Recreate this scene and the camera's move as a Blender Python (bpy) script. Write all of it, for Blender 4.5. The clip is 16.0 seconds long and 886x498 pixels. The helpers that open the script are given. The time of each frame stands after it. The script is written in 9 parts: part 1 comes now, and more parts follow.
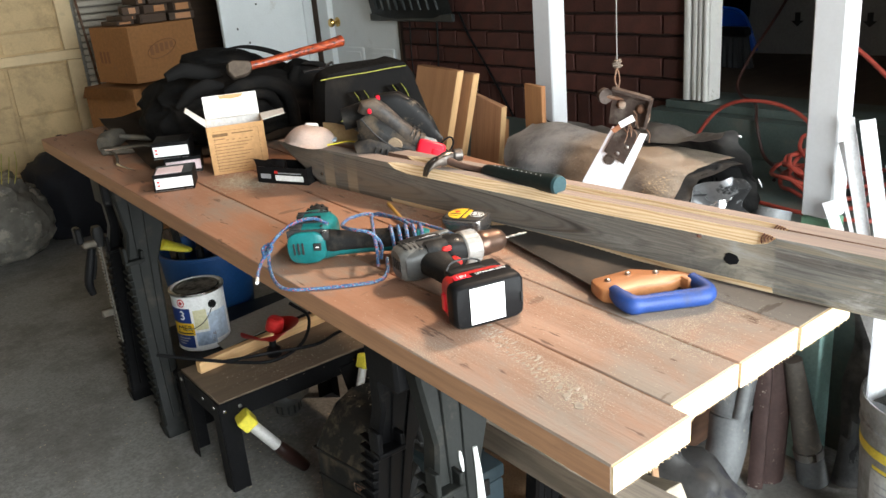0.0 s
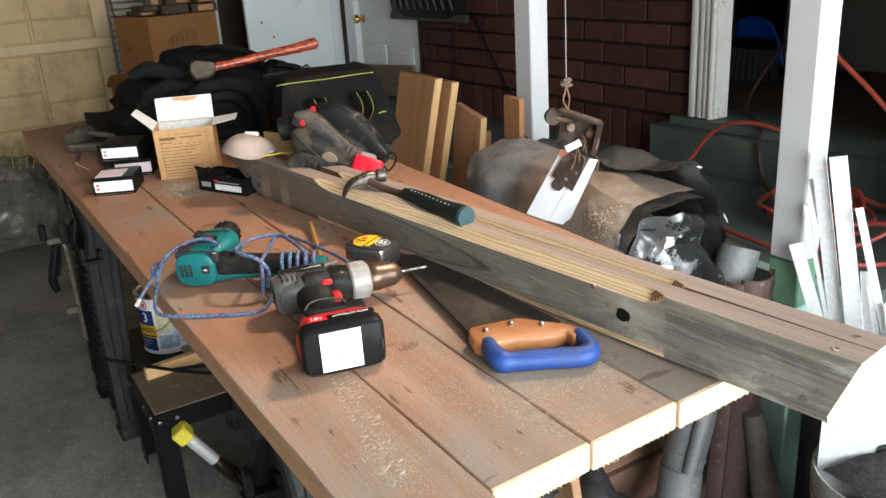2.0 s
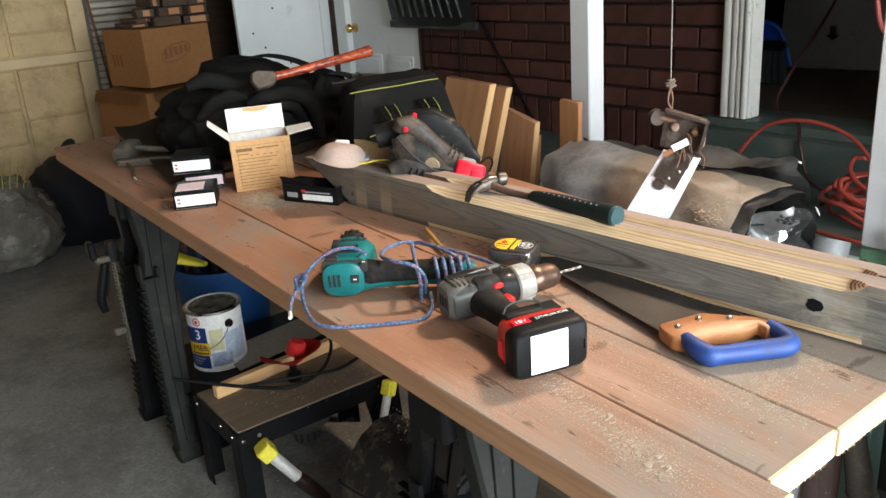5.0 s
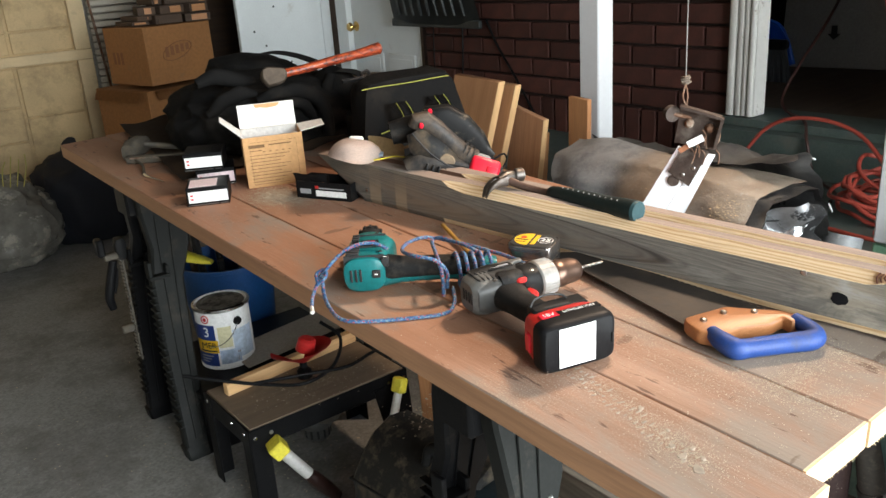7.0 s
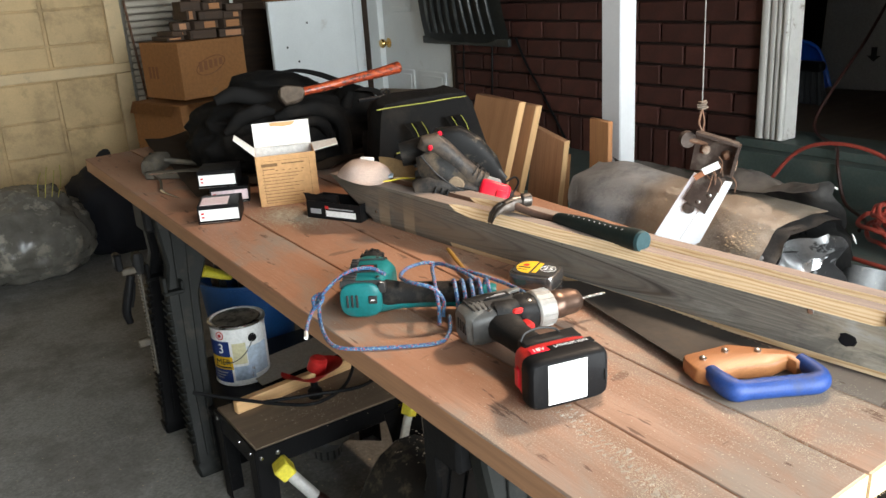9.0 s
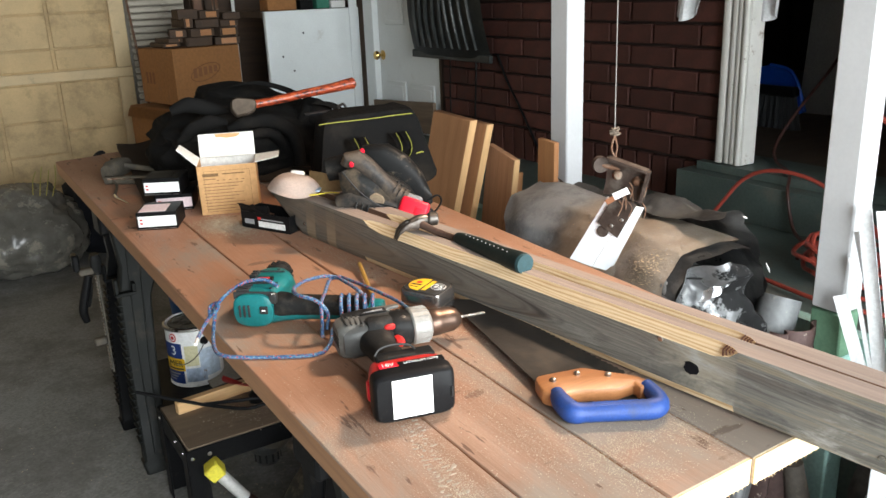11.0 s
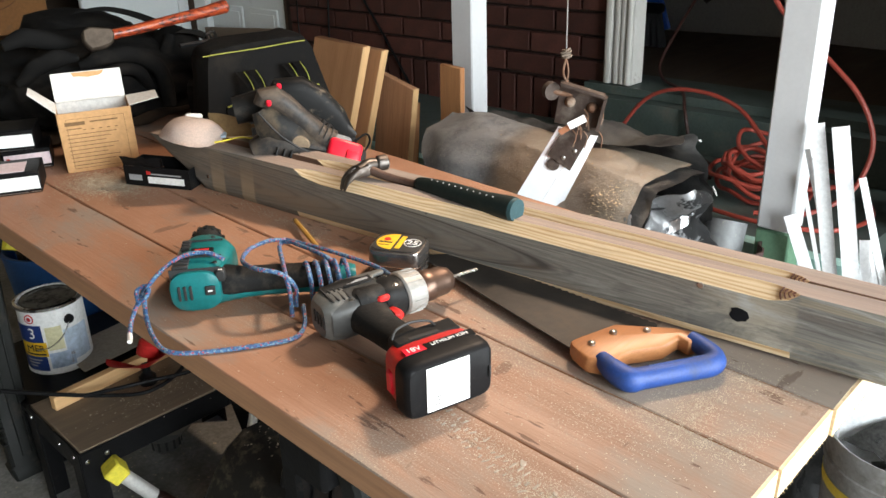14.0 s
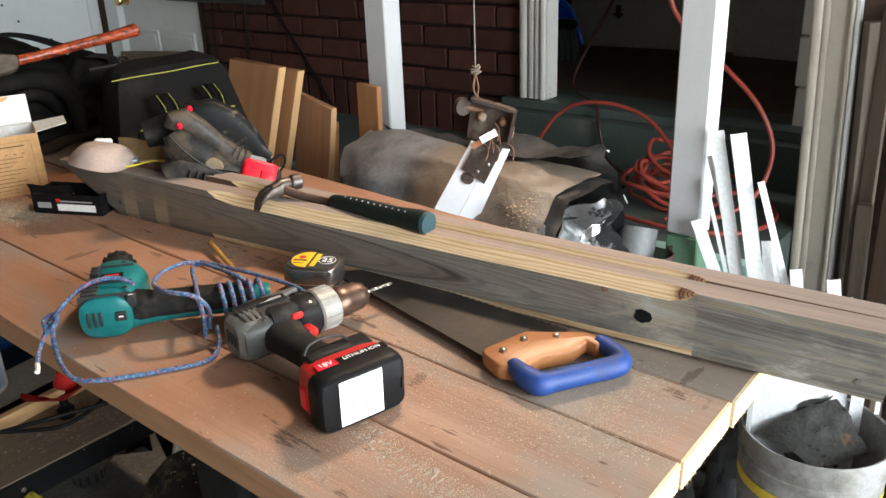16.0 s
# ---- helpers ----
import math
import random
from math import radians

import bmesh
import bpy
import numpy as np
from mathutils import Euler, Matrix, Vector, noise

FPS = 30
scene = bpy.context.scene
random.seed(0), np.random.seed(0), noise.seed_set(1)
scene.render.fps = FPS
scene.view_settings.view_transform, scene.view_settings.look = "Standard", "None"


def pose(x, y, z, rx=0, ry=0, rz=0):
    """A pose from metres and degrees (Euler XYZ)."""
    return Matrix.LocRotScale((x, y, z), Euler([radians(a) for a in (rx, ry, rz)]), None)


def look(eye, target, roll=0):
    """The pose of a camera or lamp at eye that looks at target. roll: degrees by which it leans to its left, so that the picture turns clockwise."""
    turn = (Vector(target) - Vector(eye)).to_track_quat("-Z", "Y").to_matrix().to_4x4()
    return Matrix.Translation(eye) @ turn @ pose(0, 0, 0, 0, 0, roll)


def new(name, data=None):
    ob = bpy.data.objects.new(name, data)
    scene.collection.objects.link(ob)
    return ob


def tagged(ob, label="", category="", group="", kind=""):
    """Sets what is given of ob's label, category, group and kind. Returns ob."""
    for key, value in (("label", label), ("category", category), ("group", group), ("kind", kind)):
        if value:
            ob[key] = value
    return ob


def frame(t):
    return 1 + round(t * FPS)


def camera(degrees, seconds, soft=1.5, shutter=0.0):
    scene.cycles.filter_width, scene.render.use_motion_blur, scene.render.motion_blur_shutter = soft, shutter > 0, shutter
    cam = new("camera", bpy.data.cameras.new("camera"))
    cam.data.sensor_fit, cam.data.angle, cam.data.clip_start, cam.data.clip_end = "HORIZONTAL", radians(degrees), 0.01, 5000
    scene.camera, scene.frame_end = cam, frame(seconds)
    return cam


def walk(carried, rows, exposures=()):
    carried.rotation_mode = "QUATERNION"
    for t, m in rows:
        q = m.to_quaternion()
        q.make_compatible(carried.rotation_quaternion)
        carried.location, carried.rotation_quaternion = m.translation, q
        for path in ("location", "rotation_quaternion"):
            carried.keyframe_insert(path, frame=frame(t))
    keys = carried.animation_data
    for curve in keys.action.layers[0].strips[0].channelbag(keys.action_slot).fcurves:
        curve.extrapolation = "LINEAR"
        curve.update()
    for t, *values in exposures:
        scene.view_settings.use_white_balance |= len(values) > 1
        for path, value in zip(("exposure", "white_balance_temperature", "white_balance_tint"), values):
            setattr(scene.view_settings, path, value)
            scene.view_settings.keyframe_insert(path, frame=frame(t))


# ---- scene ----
cam = camera(56.3, 16.0)
METRES, EYE, TILT, LEAN, TURN = 1.55, 1.283, 0.0, 0.0, -36.3
ROWS = [
    (0.0, 0.0, 0.0, 0.0, -1.68, -19.71, 4.71),
    (0.5, 0.0298, 0.0187, -0.0013, -0.13, -19.93, 4.17),
    (1.0, 0.0959, 0.044, 0.0043, 2.43, -19.95, 3.23),
    (1.5, 0.1535, 0.0662, 0.0043, 3.79, -19.63, 2.98),
    (2.0, 0.184, 0.0842, 0.0031, 3.67, -19.79, 3.42),
    (2.5, 0.1895, 0.089, 0.0036, 4.09, -20.32, 3.63),
    (3.0, 0.1885, 0.0839, 0.005, 4.5, -20.35, 3.74),
    (3.5, 0.1531, 0.082, 0.0087, 4.75, -19.87, 3.7),
    (4.0, 0.046, 0.0725, 0.0127, 2.12, -19.56, 4.19),
    (6.5, -0.0725, 0.0784, 0.007, -2.24, -19.78, 3.59),
    (7.0, -0.0758, 0.0766, 0.0075, -1.66, -19.46, 3.72),
    (7.5, -0.0755, 0.0768, 0.0084, -1.34, -19.17, 3.88),
    (8.0, -0.0676, 0.0802, 0.0097, -1.06, -19.02, 4.11),
    (10.5, 0.0723, 0.0946, 0.0203, 4.74, -17.51, 1.95),
    (11.0, 0.1184, 0.0772, 0.0237, 3.82, -17.63, 2.09),
    (11.5, 0.1439, 0.0724, 0.0207, 2.53, -17.28, 3.04),
    (12.0, 0.143, 0.0789, 0.0213, -0.18, -17.83, 3.93),
    (12.5, 0.0806, 0.1355, 0.0119, -9.0, -19.23, 2.86),
    (13.0, -0.016, 0.1983, 0.0112, -12.6, -20.83, 1.4),
    (13.5, -0.0445, 0.2186, 0.0071, -10.3, -22.39, 0.84),
    (14.0, -0.0441, 0.2121, 0.0089, -9.82, -23.03, 1.65),
    (14.5, -0.0395, 0.1993, 0.0066, -12.0, -23.22, 2.95),
    (15.0, -0.024, 0.1956, 0.0028, -16.61, -23.65, 3.31),
    (15.5, -0.0263, 0.1934, 0.008, -16.74, -22.88, 2.38),
    (16.0, -0.0271, 0.1969, 0.0091, -14.85, -21.95, 2.02),
]
# the clip's camera adapts a little as it goes
EXPOSURES = [(0.0, 0.52), (0.5, 0.48), (1.0, 0.36), (2.0, 0.16), (3.5, 0.19), (4.0, 0.30), (6.5, 0.36), (8.0, 0.35), (9.3, 0.42), (10.5, 0.50), (11.0, 0.38), (11.5, 0.26), (12.5, 0.32), (14.0, 0.31), (15.0, 0.23), (16.0, 0.14)]
walk(cam, [(t, pose(0, 0, EYE, TILT, LEAN, TURN) @ pose(METRES * x, METRES * y, METRES * z, 90 + pitch, roll, yaw)) for t, x, y, z, yaw, pitch, roll in ROWS], EXPOSURES)

# ---- light ----
world = bpy.data.worlds.new("world")
scene.world = world
world.use_nodes = True
wn = world.node_tree
sky = wn.nodes.new("ShaderNodeTexSky")
sky.sky_type, sky.sun_disc = "NISHITA", False
sky.sun_elevation, sky.sun_rotation = radians(48), radians(60)
wn.links.new(sky.outputs[0], wn.nodes["Background"].inputs[0])
wn.nodes["Background"].inputs[1].default_value = 0.12
sun = new("sun", bpy.data.lights.new("sun", "SUN"))
sun.data.energy, sun.data.angle, sun.data.color = 3.0, radians(0.5), (1.0, 0.95, 0.86)
# the sun stands behind the house, so that only sky light comes in
sun.matrix_world = look((0, 0, 0), (-math.sin(radians(60)), -math.cos(radians(60)), -math.tan(radians(48))))


def area_lamp(eye, target, w, h, watts, colour):
    ob = new("unseen_lamp", bpy.data.lights.new("unseen_lamp", "AREA"))
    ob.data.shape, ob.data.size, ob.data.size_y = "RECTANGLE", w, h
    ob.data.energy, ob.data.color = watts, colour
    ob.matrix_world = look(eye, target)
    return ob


# area lamp standing in for sky light through the unseen open garage front
area_lamp((1.55, -1.52, 1.28), (1.1, 1.2, 0.76), 4.1, 2.05, 377, (0.925, 0.985, 1.0))
# added warm lamp, unseen, under the porch roof; its spread is narrowed to the table
warm = area_lamp((2.00, 1.20, 2.30), (0.80, 1.15, 0.77), 0.20, 0.20, 8, (1.0, 0.76, 0.56))
warm.data.spread = radians(75)

# ---- materials ----
class Nodes:
    def __init__(self, name):
        self.mat = bpy.data.materials.new(name)
        self.mat.use_nodes = True
        self.tree = self.mat.node_tree
        self.bsdf = self.tree.nodes["Principled BSDF"]
        self.coord = self.tree.nodes.new("ShaderNodeTexCoord").outputs["Object"]

    def add(self, kind, **sockets):
        n = self.tree.nodes.new(kind)
        for k, v in sockets.items():
            self.put(n.inputs[k.replace("_", " ")], v)
        return n

    def put(self, socket, v):
        if isinstance(v, bpy.types.NodeSocket):
            self.tree.links.new(v, socket)
        else:
            socket.default_value = v

    def mapped(self, scale, rot=(0, 0, 0)):
        m = self.add("ShaderNodeMapping", Vector=self.coord, Scale=scale, Rotation=rot)
        return m.outputs[0]

    def noise(self, scale, detail=5.0, rough=0.6, vector=None, distortion=0.0):
        return self.add("ShaderNodeTexNoise", Vector=vector or self.coord, Scale=scale, Detail=detail, Roughness=rough, Distortion=distortion).outputs[0]

    def ramp(self, fac, stops):
        n = self.add("ShaderNodeValToRGB", Fac=fac)
        e = n.color_ramp.elements
        while len(e) < len(stops):
            e.new(0.5)
        for el, (p, c) in zip(e, stops):
            el.position = p
            el.color = (*c, 1) if len(c) == 3 else c
        return n.outputs[0]

    def mix(self, fac, a, b, how="MIX"):
        n = self.tree.nodes.new("ShaderNodeMix")
        n.data_type, n.blend_type = "RGBA", how
        for i, v in ((0, fac), (6, a), (7, b)):
            if isinstance(v, tuple):
                v = (*v, 1)
            self.put(n.inputs[i], v)
        return n.outputs[2]

    def gate(self, fac, lo, hi, to0=0.0, to1=1.0):
        n = self.add("ShaderNodeMapRange")
        for i, v in enumerate((fac, lo, hi, to0, to1)):
            self.put(n.inputs[i], v)
        return n.outputs[0]

    def bump(self, height, strength, distance=0.002):
        n = self.add("ShaderNodeBump", Height=height, Strength=strength, Distance=distance)
        self.put(self.bsdf.inputs["Normal"], n.outputs[0])

    def end(self, colour, rough, metal=0.0):
        if isinstance(colour, tuple):
            colour = (*colour, 1)
        self.put(self.bsdf.inputs["Base Color"], colour)
        self.put(self.bsdf.inputs["Roughness"], rough)
        self.put(self.bsdf.inputs["Metallic"], metal)
        return self.mat


def tone(c, k):
    return tuple(min(1.0, v * k) for v in c)


def surface(name, c, rough=0.5, metal=0.0, vary=0.25, scale=6.0, grain=120.0, bump=0.15, dirt=None, dirt_from=0.55, dirt_to=0.75, dirt_scale=9.0, spread=0.0, spec=0.35, fleck=0.25):
    """A painted, moulded or woven surface: two scales of tone, fine relief, and dirt or dust in patches."""
    n = Nodes(name)
    big, fine = n.noise(scale), n.noise(grain, 3.0)
    col = n.ramp(big, [(0.3, tone(c, 1 - vary)), (0.7, tone(c, 1 + vary))])
    col = n.mix(fleck, col, n.ramp(fine, [(0.35, tone(c, 0.6)), (0.65, tone(c, 1.35))]))
    if spread:
        rnd = n.add("ShaderNodeObjectInfo").outputs["Random"]
        col = n.mix(1.0, col, n.ramp(rnd, [(0.0, (1 - spread,) * 3), (1.0, (1.0,) * 3)]), "MULTIPLY")
    r = n.gate(big, 0.3, 0.7, max(0.03, rough - 0.1), min(1.0, rough + 0.1))
    if dirt:
        d = n.gate(n.noise(dirt_scale, 8.0, 0.7), dirt_from, dirt_to)
        col = n.mix(d, col, dirt)
        r = n.mix(d, r, (0.85, 0.85, 0.85))
    n.bump(fine, bump)
    n.put(n.bsdf.inputs["Specular IOR Level"], spec)
    return n.end(col, r, metal)


def timber(name, light, dark, rough=0.65, grain=1.0, wear=None, wear_from=0.5, wear_to=0.7, wear_scale=5.0, dust=None, dust_from=0.56, dust_to=0.7, bump=0.25, long=(0.05, 1, 1), spread=0.0, rings=0.0, specks=False):
    """Wood with its length along the object's x: long fibres, slow bands, knots of tone, worn patches and dust."""
    n = Nodes(name)
    v = n.mapped(long)
    rnd = n.add("ShaderNodeObjectInfo").outputs["Random"]
    shift = n.add("ShaderNodeVectorMath", **{})
    shift.operation = "ADD"
    comb = n.add("ShaderNodeCombineXYZ", X=n.gate(rnd, 0, 1, 0, 7), Y=n.gate(rnd, 0, 1, 0, 13), Z=n.gate(rnd, 0, 1, 0, 5))
    n.put(shift.inputs[0], v)
    n.put(shift.inputs[1], comb.outputs[0])
    v = shift.outputs[0]
    bands = n.noise(22 * grain, 4.0, 0.55, v, 1.2)
    fibre = n.noise(240 * grain, 4.0, 0.7, v)
    col = n.ramp(bands, [(0.3, dark), (0.5, tuple((a + b) / 2 for a, b in zip(light, dark))), (0.68, light)])
    col = n.mix(0.35, col, n.ramp(fibre, [(0.3, tone(dark, 0.6)), (0.65, tone(light, 1.15))]))
    if rings:
        # growth rings: dark late wood in lines that wander round the knots
        far = n.noise(7.0, 2.0, 0.5, v, 0.6)
        saw = n.add("ShaderNodeMath")
        saw.operation = "PINGPONG"
        n.put(saw.inputs[0], n.gate(far, 0.0, 1.0, 0.0, 22.0 * grain))
        saw.inputs[1].default_value = 1.0
        col = n.mix(n.gate(saw.outputs[0], 0.72, 1.0, 0.0, rings), col, tone(dark, 0.8))
    if spread:
        col = n.mix(1.0, col, n.ramp(rnd, [(0.0, (1 - spread,) * 3), (1.0, (1.0,) * 3)]), "MULTIPLY")
    if wear:
        w = n.gate(n.noise(wear_scale, 7.0, 0.65, n.mapped((0.35, 1, 1))), wear_from, wear_to, 0.0, 0.85)
        col = n.mix(w, col, wear)
    if dust:
        d = n.gate(n.noise(7.0, 9.0, 0.75), dust_from, dust_to, 0.0, 0.8)
        col = n.mix(d, col, dust)
    if specks:
        # fine settled dust, dents and dark scratches along the grain
        where = n.gate(n.noise(4.5, 4.0, 0.6), 0.46, 0.66, 0.0, 0.6)
        grains = n.gate(n.noise(480, 2.0, 0.6), 0.55, 0.62, 0.0, 1.0)
        both = n.add("ShaderNodeMath")
        both.operation = "MULTIPLY"
        n.put(both.inputs[0], where)
        n.put(both.inputs[1], grains)
        col = n.mix(both.outputs[0], col, (0.52, 0.47, 0.38))
        scratch = n.gate(n.noise(34, 4.0, 0.65, n.mapped((0.16, 1, 1))), 0.66, 0.71, 0.0, 0.7)
        col = n.mix(scratch, col, (0.10, 0.06, 0.045))
    n.bump(n.mix(0.4, fibre, bands), bump)
    return n.end(col, n.gate(fibre, 0.3, 0.7, rough - 0.1, rough + 0.12))


DUST = (0.34, 0.29, 0.22)


def plank_wood():
    """Reddish brown rough-sawn plank: faint bands, blotches, a grey film of dust, nicks, scratches and small knots."""
    n = Nodes("plank_wood")
    rnd = n.add("ShaderNodeObjectInfo").outputs["Random"]
    shift = n.add("ShaderNodeVectorMath")
    shift.operation = "ADD"
    n.put(shift.inputs[0], n.coord)
    n.put(shift.inputs[1], n.add("ShaderNodeCombineXYZ", X=n.gate(rnd, 0, 1, 0, 9), Y=n.gate(rnd, 0, 1, 0, 4), Z=0.0).outputs[0])
    base = shift.outputs[0]

    def stretched(x, y):
        return n.add("ShaderNodeMapping", Vector=base, Scale=(x, y, 1.0)).outputs[0]

    bands = n.noise(14, 4.0, 0.55, stretched(0.07, 1.0), 0.8)
    fibre = n.noise(260, 4.0, 0.7, stretched(0.035, 1.0))
    col = n.ramp(bands, [(0.30, (0.210, 0.127, 0.088)), (0.50, (0.282, 0.178, 0.128)), (0.70, (0.340, 0.225, 0.166))])
    col = n.mix(0.22, col, n.ramp(fibre, [(0.34, (0.15, 0.075, 0.047)), (0.64, (0.41, 0.275, 0.205))]))
    far = n.noise(5.0, 2.0, 0.5, stretched(0.05, 1.0), 0.5)
    saw = n.add("ShaderNodeMath")
    saw.operation = "PINGPONG"
    n.put(saw.inputs[0], n.gate(far, 0.0, 1.0, 0.0, 16.0))
    saw.inputs[1].default_value = 1.0
    col = n.mix(n.gate(saw.outputs[0], 0.80, 1.0, 0.0, 0.22), col, (0.17, 0.082, 0.05))
    blot = n.noise(7.0, 6.0, 0.65, stretched(0.5, 1.0))
    col = n.mix(n.gate(blot, 0.50, 0.64, 0.0, 0.62), col, (0.185, 0.102, 0.068))
    pale = n.noise(5.0, 5.0, 0.6, stretched(0.6, 1.3))
    col = n.mix(n.gate(pale, 0.54, 0.70, 0.0, 0.28), col, (0.44, 0.285, 0.205))
    along = n.add("ShaderNodeSeparateXYZ", Vector=n.coord).outputs["X"]
    col = n.mix(n.gate(along, 0.15, 0.65, 0.05, 0.55), col, (0.345, 0.160, 0.085))
    film = n.add("ShaderNodeMath")
    film.operation = "ADD"
    n.put(film.inputs[0], n.noise(3.4, 7.0, 0.68, stretched(0.8, 1.2), 0.4))
    n.put(film.inputs[1], n.gate(along, 0.10, 0.75, 0.075, -0.045))
    film = film.outputs[0]
    col = n.mix(n.gate(film, 0.47, 0.61, 0.0, 0.72), col, (0.236, 0.213, 0.180))
    knot = n.add("ShaderNodeTexVoronoi", Vector=stretched(0.8, 1.6), Scale=3.0)
    col = n.mix(n.gate(knot.outputs["Distance"], 0.015, 0.060, 0.85, 0.0), col, (0.075, 0.035, 0.022))
    nick = n.noise(46, 3.0, 0.6, stretched(0.25, 1.0))
    nick = n.gate(nick, 0.64, 0.68, 0.0, 1.0)
    col = n.mix(n.gate(nick, 0.0, 1.0, 0.0, 0.75), col, (0.085, 0.045, 0.030))
    cross = n.noise(30, 3.0, 0.6, n.add("ShaderNodeMapping", Vector=base, Scale=(1.0, 0.28, 1.0), Rotation=(0, 0, 0.6)).outputs[0])
    cross = n.gate(cross, 0.66, 0.70, 0.0, 0.6)
    col = n.mix(cross, col, (0.10, 0.058, 0.040))
    where = n.gate(n.noise(4.5, 4.0, 0.6), 0.46, 0.66, 0.0, 0.40)
    grains = n.gate(n.noise(420, 2.0, 0.6), 0.56, 0.62, 0.0, 1.0)
    both = n.add("ShaderNodeMath")
    both.operation = "MULTIPLY"
    n.put(both.inputs[0], where)
    n.put(both.inputs[1], grains)
    col = n.mix(both.outputs[0], col, (0.50, 0.44, 0.34))
    h = n.mix(0.5, fibre, n.noise(60, 5.0, 0.7, stretched(0.4, 1.0)))
    h = n.mix(n.gate(nick, 0.0, 1.0, 0.0, 0.8), h, (0.0, 0.0, 0.0))
    n.bump(h, 0.55)
    n.put(n.bsdf.inputs["Specular IOR Level"], 0.25)
    return n.end(col, n.gate(film, 0.4, 0.7, 0.55, 0.85))


M_PLANK = plank_wood()
M_FRESH = timber("fresh_cut_wood", (0.78, 0.62, 0.40), (0.62, 0.44, 0.24), 0.7)
M_GREY_WOOD = timber("weathered_grey_wood", (0.30, 0.265, 0.22), (0.075, 0.068, 0.06), 0.75, 1.3, wear=(0.30, 0.235, 0.16), wear_from=0.55, wear_to=0.8, bump=0.5, long=(0.04, 1, 1), rings=0.6)
M_BROWN_WOOD = timber("brown_weathered_wood", (0.23, 0.125, 0.08), (0.12, 0.065, 0.045), 0.7, 1.2, dust=DUST, bump=0.35)
M_PINE = timber("pine_board", (0.47, 0.225, 0.095), (0.36, 0.155, 0.060), 0.6, 0.7, rings=0.08, wear=(0.30, 0.17, 0.09), wear_from=0.55, wear_to=0.8)
M_PINE_EDGE = timber("pine_board_edge", (0.71, 0.455, 0.225), (0.61, 0.355, 0.155), 0.6, 0.7)
M_WHITE = surface("white_paint", (0.73, 0.73, 0.72), 0.5, vary=0.07, scale=3, bump=0.1, dirt=(0.45, 0.42, 0.38), dirt_from=0.64, dirt_to=0.78, dirt_scale=8, fleck=0.05)
M_POST = surface("white_post_paint", (0.55, 0.555, 0.565), 0.5, vary=0.07, scale=3, bump=0.1, dirt=(0.40, 0.36, 0.32), dirt_from=0.64, dirt_to=0.74, dirt_scale=9, fleck=0.05)
M_CREAM = surface("cream_paint", (0.50, 0.455, 0.38), 0.5, vary=0.1, bump=0.15, fleck=0.08, dirt=(0.27, 0.22, 0.16), dirt_from=0.55, dirt_to=0.8, dirt_scale=7)
M_MILDEW = surface("stained_cream_paint", (0.58, 0.415, 0.215), 0.6, vary=0.2, scale=3, bump=0.2, dirt=(0.27, 0.195, 0.105), dirt_from=0.50, dirt_to=0.74, dirt_scale=4.5, fleck=0.1)
M_TEAL_PAINT = surface("pale_teal_paint", (0.33, 0.53, 0.49), 0.5, vary=0.12, dirt=(0.22, 0.19, 0.15), dirt_from=0.62, dirt_to=0.72, dirt_scale=16)
M_GREEN_PAINT = surface("flaking_green_paint", (0.13, 0.25, 0.16), 0.55, vary=0.15, dirt=(0.33, 0.22, 0.15), dirt_from=0.66, dirt_to=0.7, dirt_scale=22)
M_DECK = surface("dark_green_deck_paint", (0.078, 0.105, 0.096), 0.5, vary=0.25, dirt=(0.15, 0.13, 0.105), dirt_from=0.52, dirt_to=0.76, dirt_scale=6)
M_BRICK = surface("dark_red_brick", (0.092, 0.032, 0.024), 0.8, vary=0.35, scale=14, grain=200, bump=0.5, spread=0.45)
M_MORTAR = surface("dark_mortar", (0.030, 0.018, 0.015), 0.9, vary=0.3, bump=0.5)
M_CONCRETE = surface("garage_concrete", (0.245, 0.242, 0.228), 0.75, vary=0.3, scale=2.2, grain=110, fleck=0.5, bump=0.4, dirt=(0.125, 0.117, 0.102), dirt_from=0.46, dirt_to=0.72, dirt_scale=4)
# dark wood, which also paints the shaded gaps between the studs
M_DARK_WOOD = timber("dark_old_wood_and_gap_shade", (0.085, 0.05, 0.03), (0.035, 0.022, 0.015), 0.8)
M_PLASTER = surface("plain_garage_wall", (0.36, 0.33, 0.28), 0.85, vary=0.12, scale=2, dirt=(0.2, 0.17, 0.13), dirt_from=0.55, dirt_to=0.8, dirt_scale=3)
M_BLACK = surface("black_plastic", (0.007, 0.007, 0.0075), 0.42, vary=0.2, dirt=(0.07, 0.06, 0.05), dirt_from=0.60, dirt_to=0.95, dirt_scale=18, spec=0.10)
M_DARK_GREY = surface("dusty_dark_plastic", (0.012, 0.012, 0.012), 0.5, vary=0.25, dirt=(0.085, 0.07, 0.053), dirt_from=0.55, dirt_to=0.9, dirt_scale=22, spec=0.12)
M_STEEL = surface("steel", (0.40, 0.39, 0.375), 0.3, 1.0, vary=0.1, grain=200, bump=0.05)
M_RUST = surface("rusty_steel", (0.17, 0.09, 0.055), 0.75, 0.35, vary=0.45, scale=40, bump=0.5, dirt=(0.30, 0.26, 0.21), dirt_from=0.5, dirt_to=0.7, dirt_scale=30)
M_CANVAS = surface("black_canvas", (0.0065, 0.0062, 0.006), 0.9, vary=0.3, grain=500, bump=0.6, dirt=(0.026, 0.021, 0.016), dirt_from=0.48, dirt_to=0.80, spec=0.15)
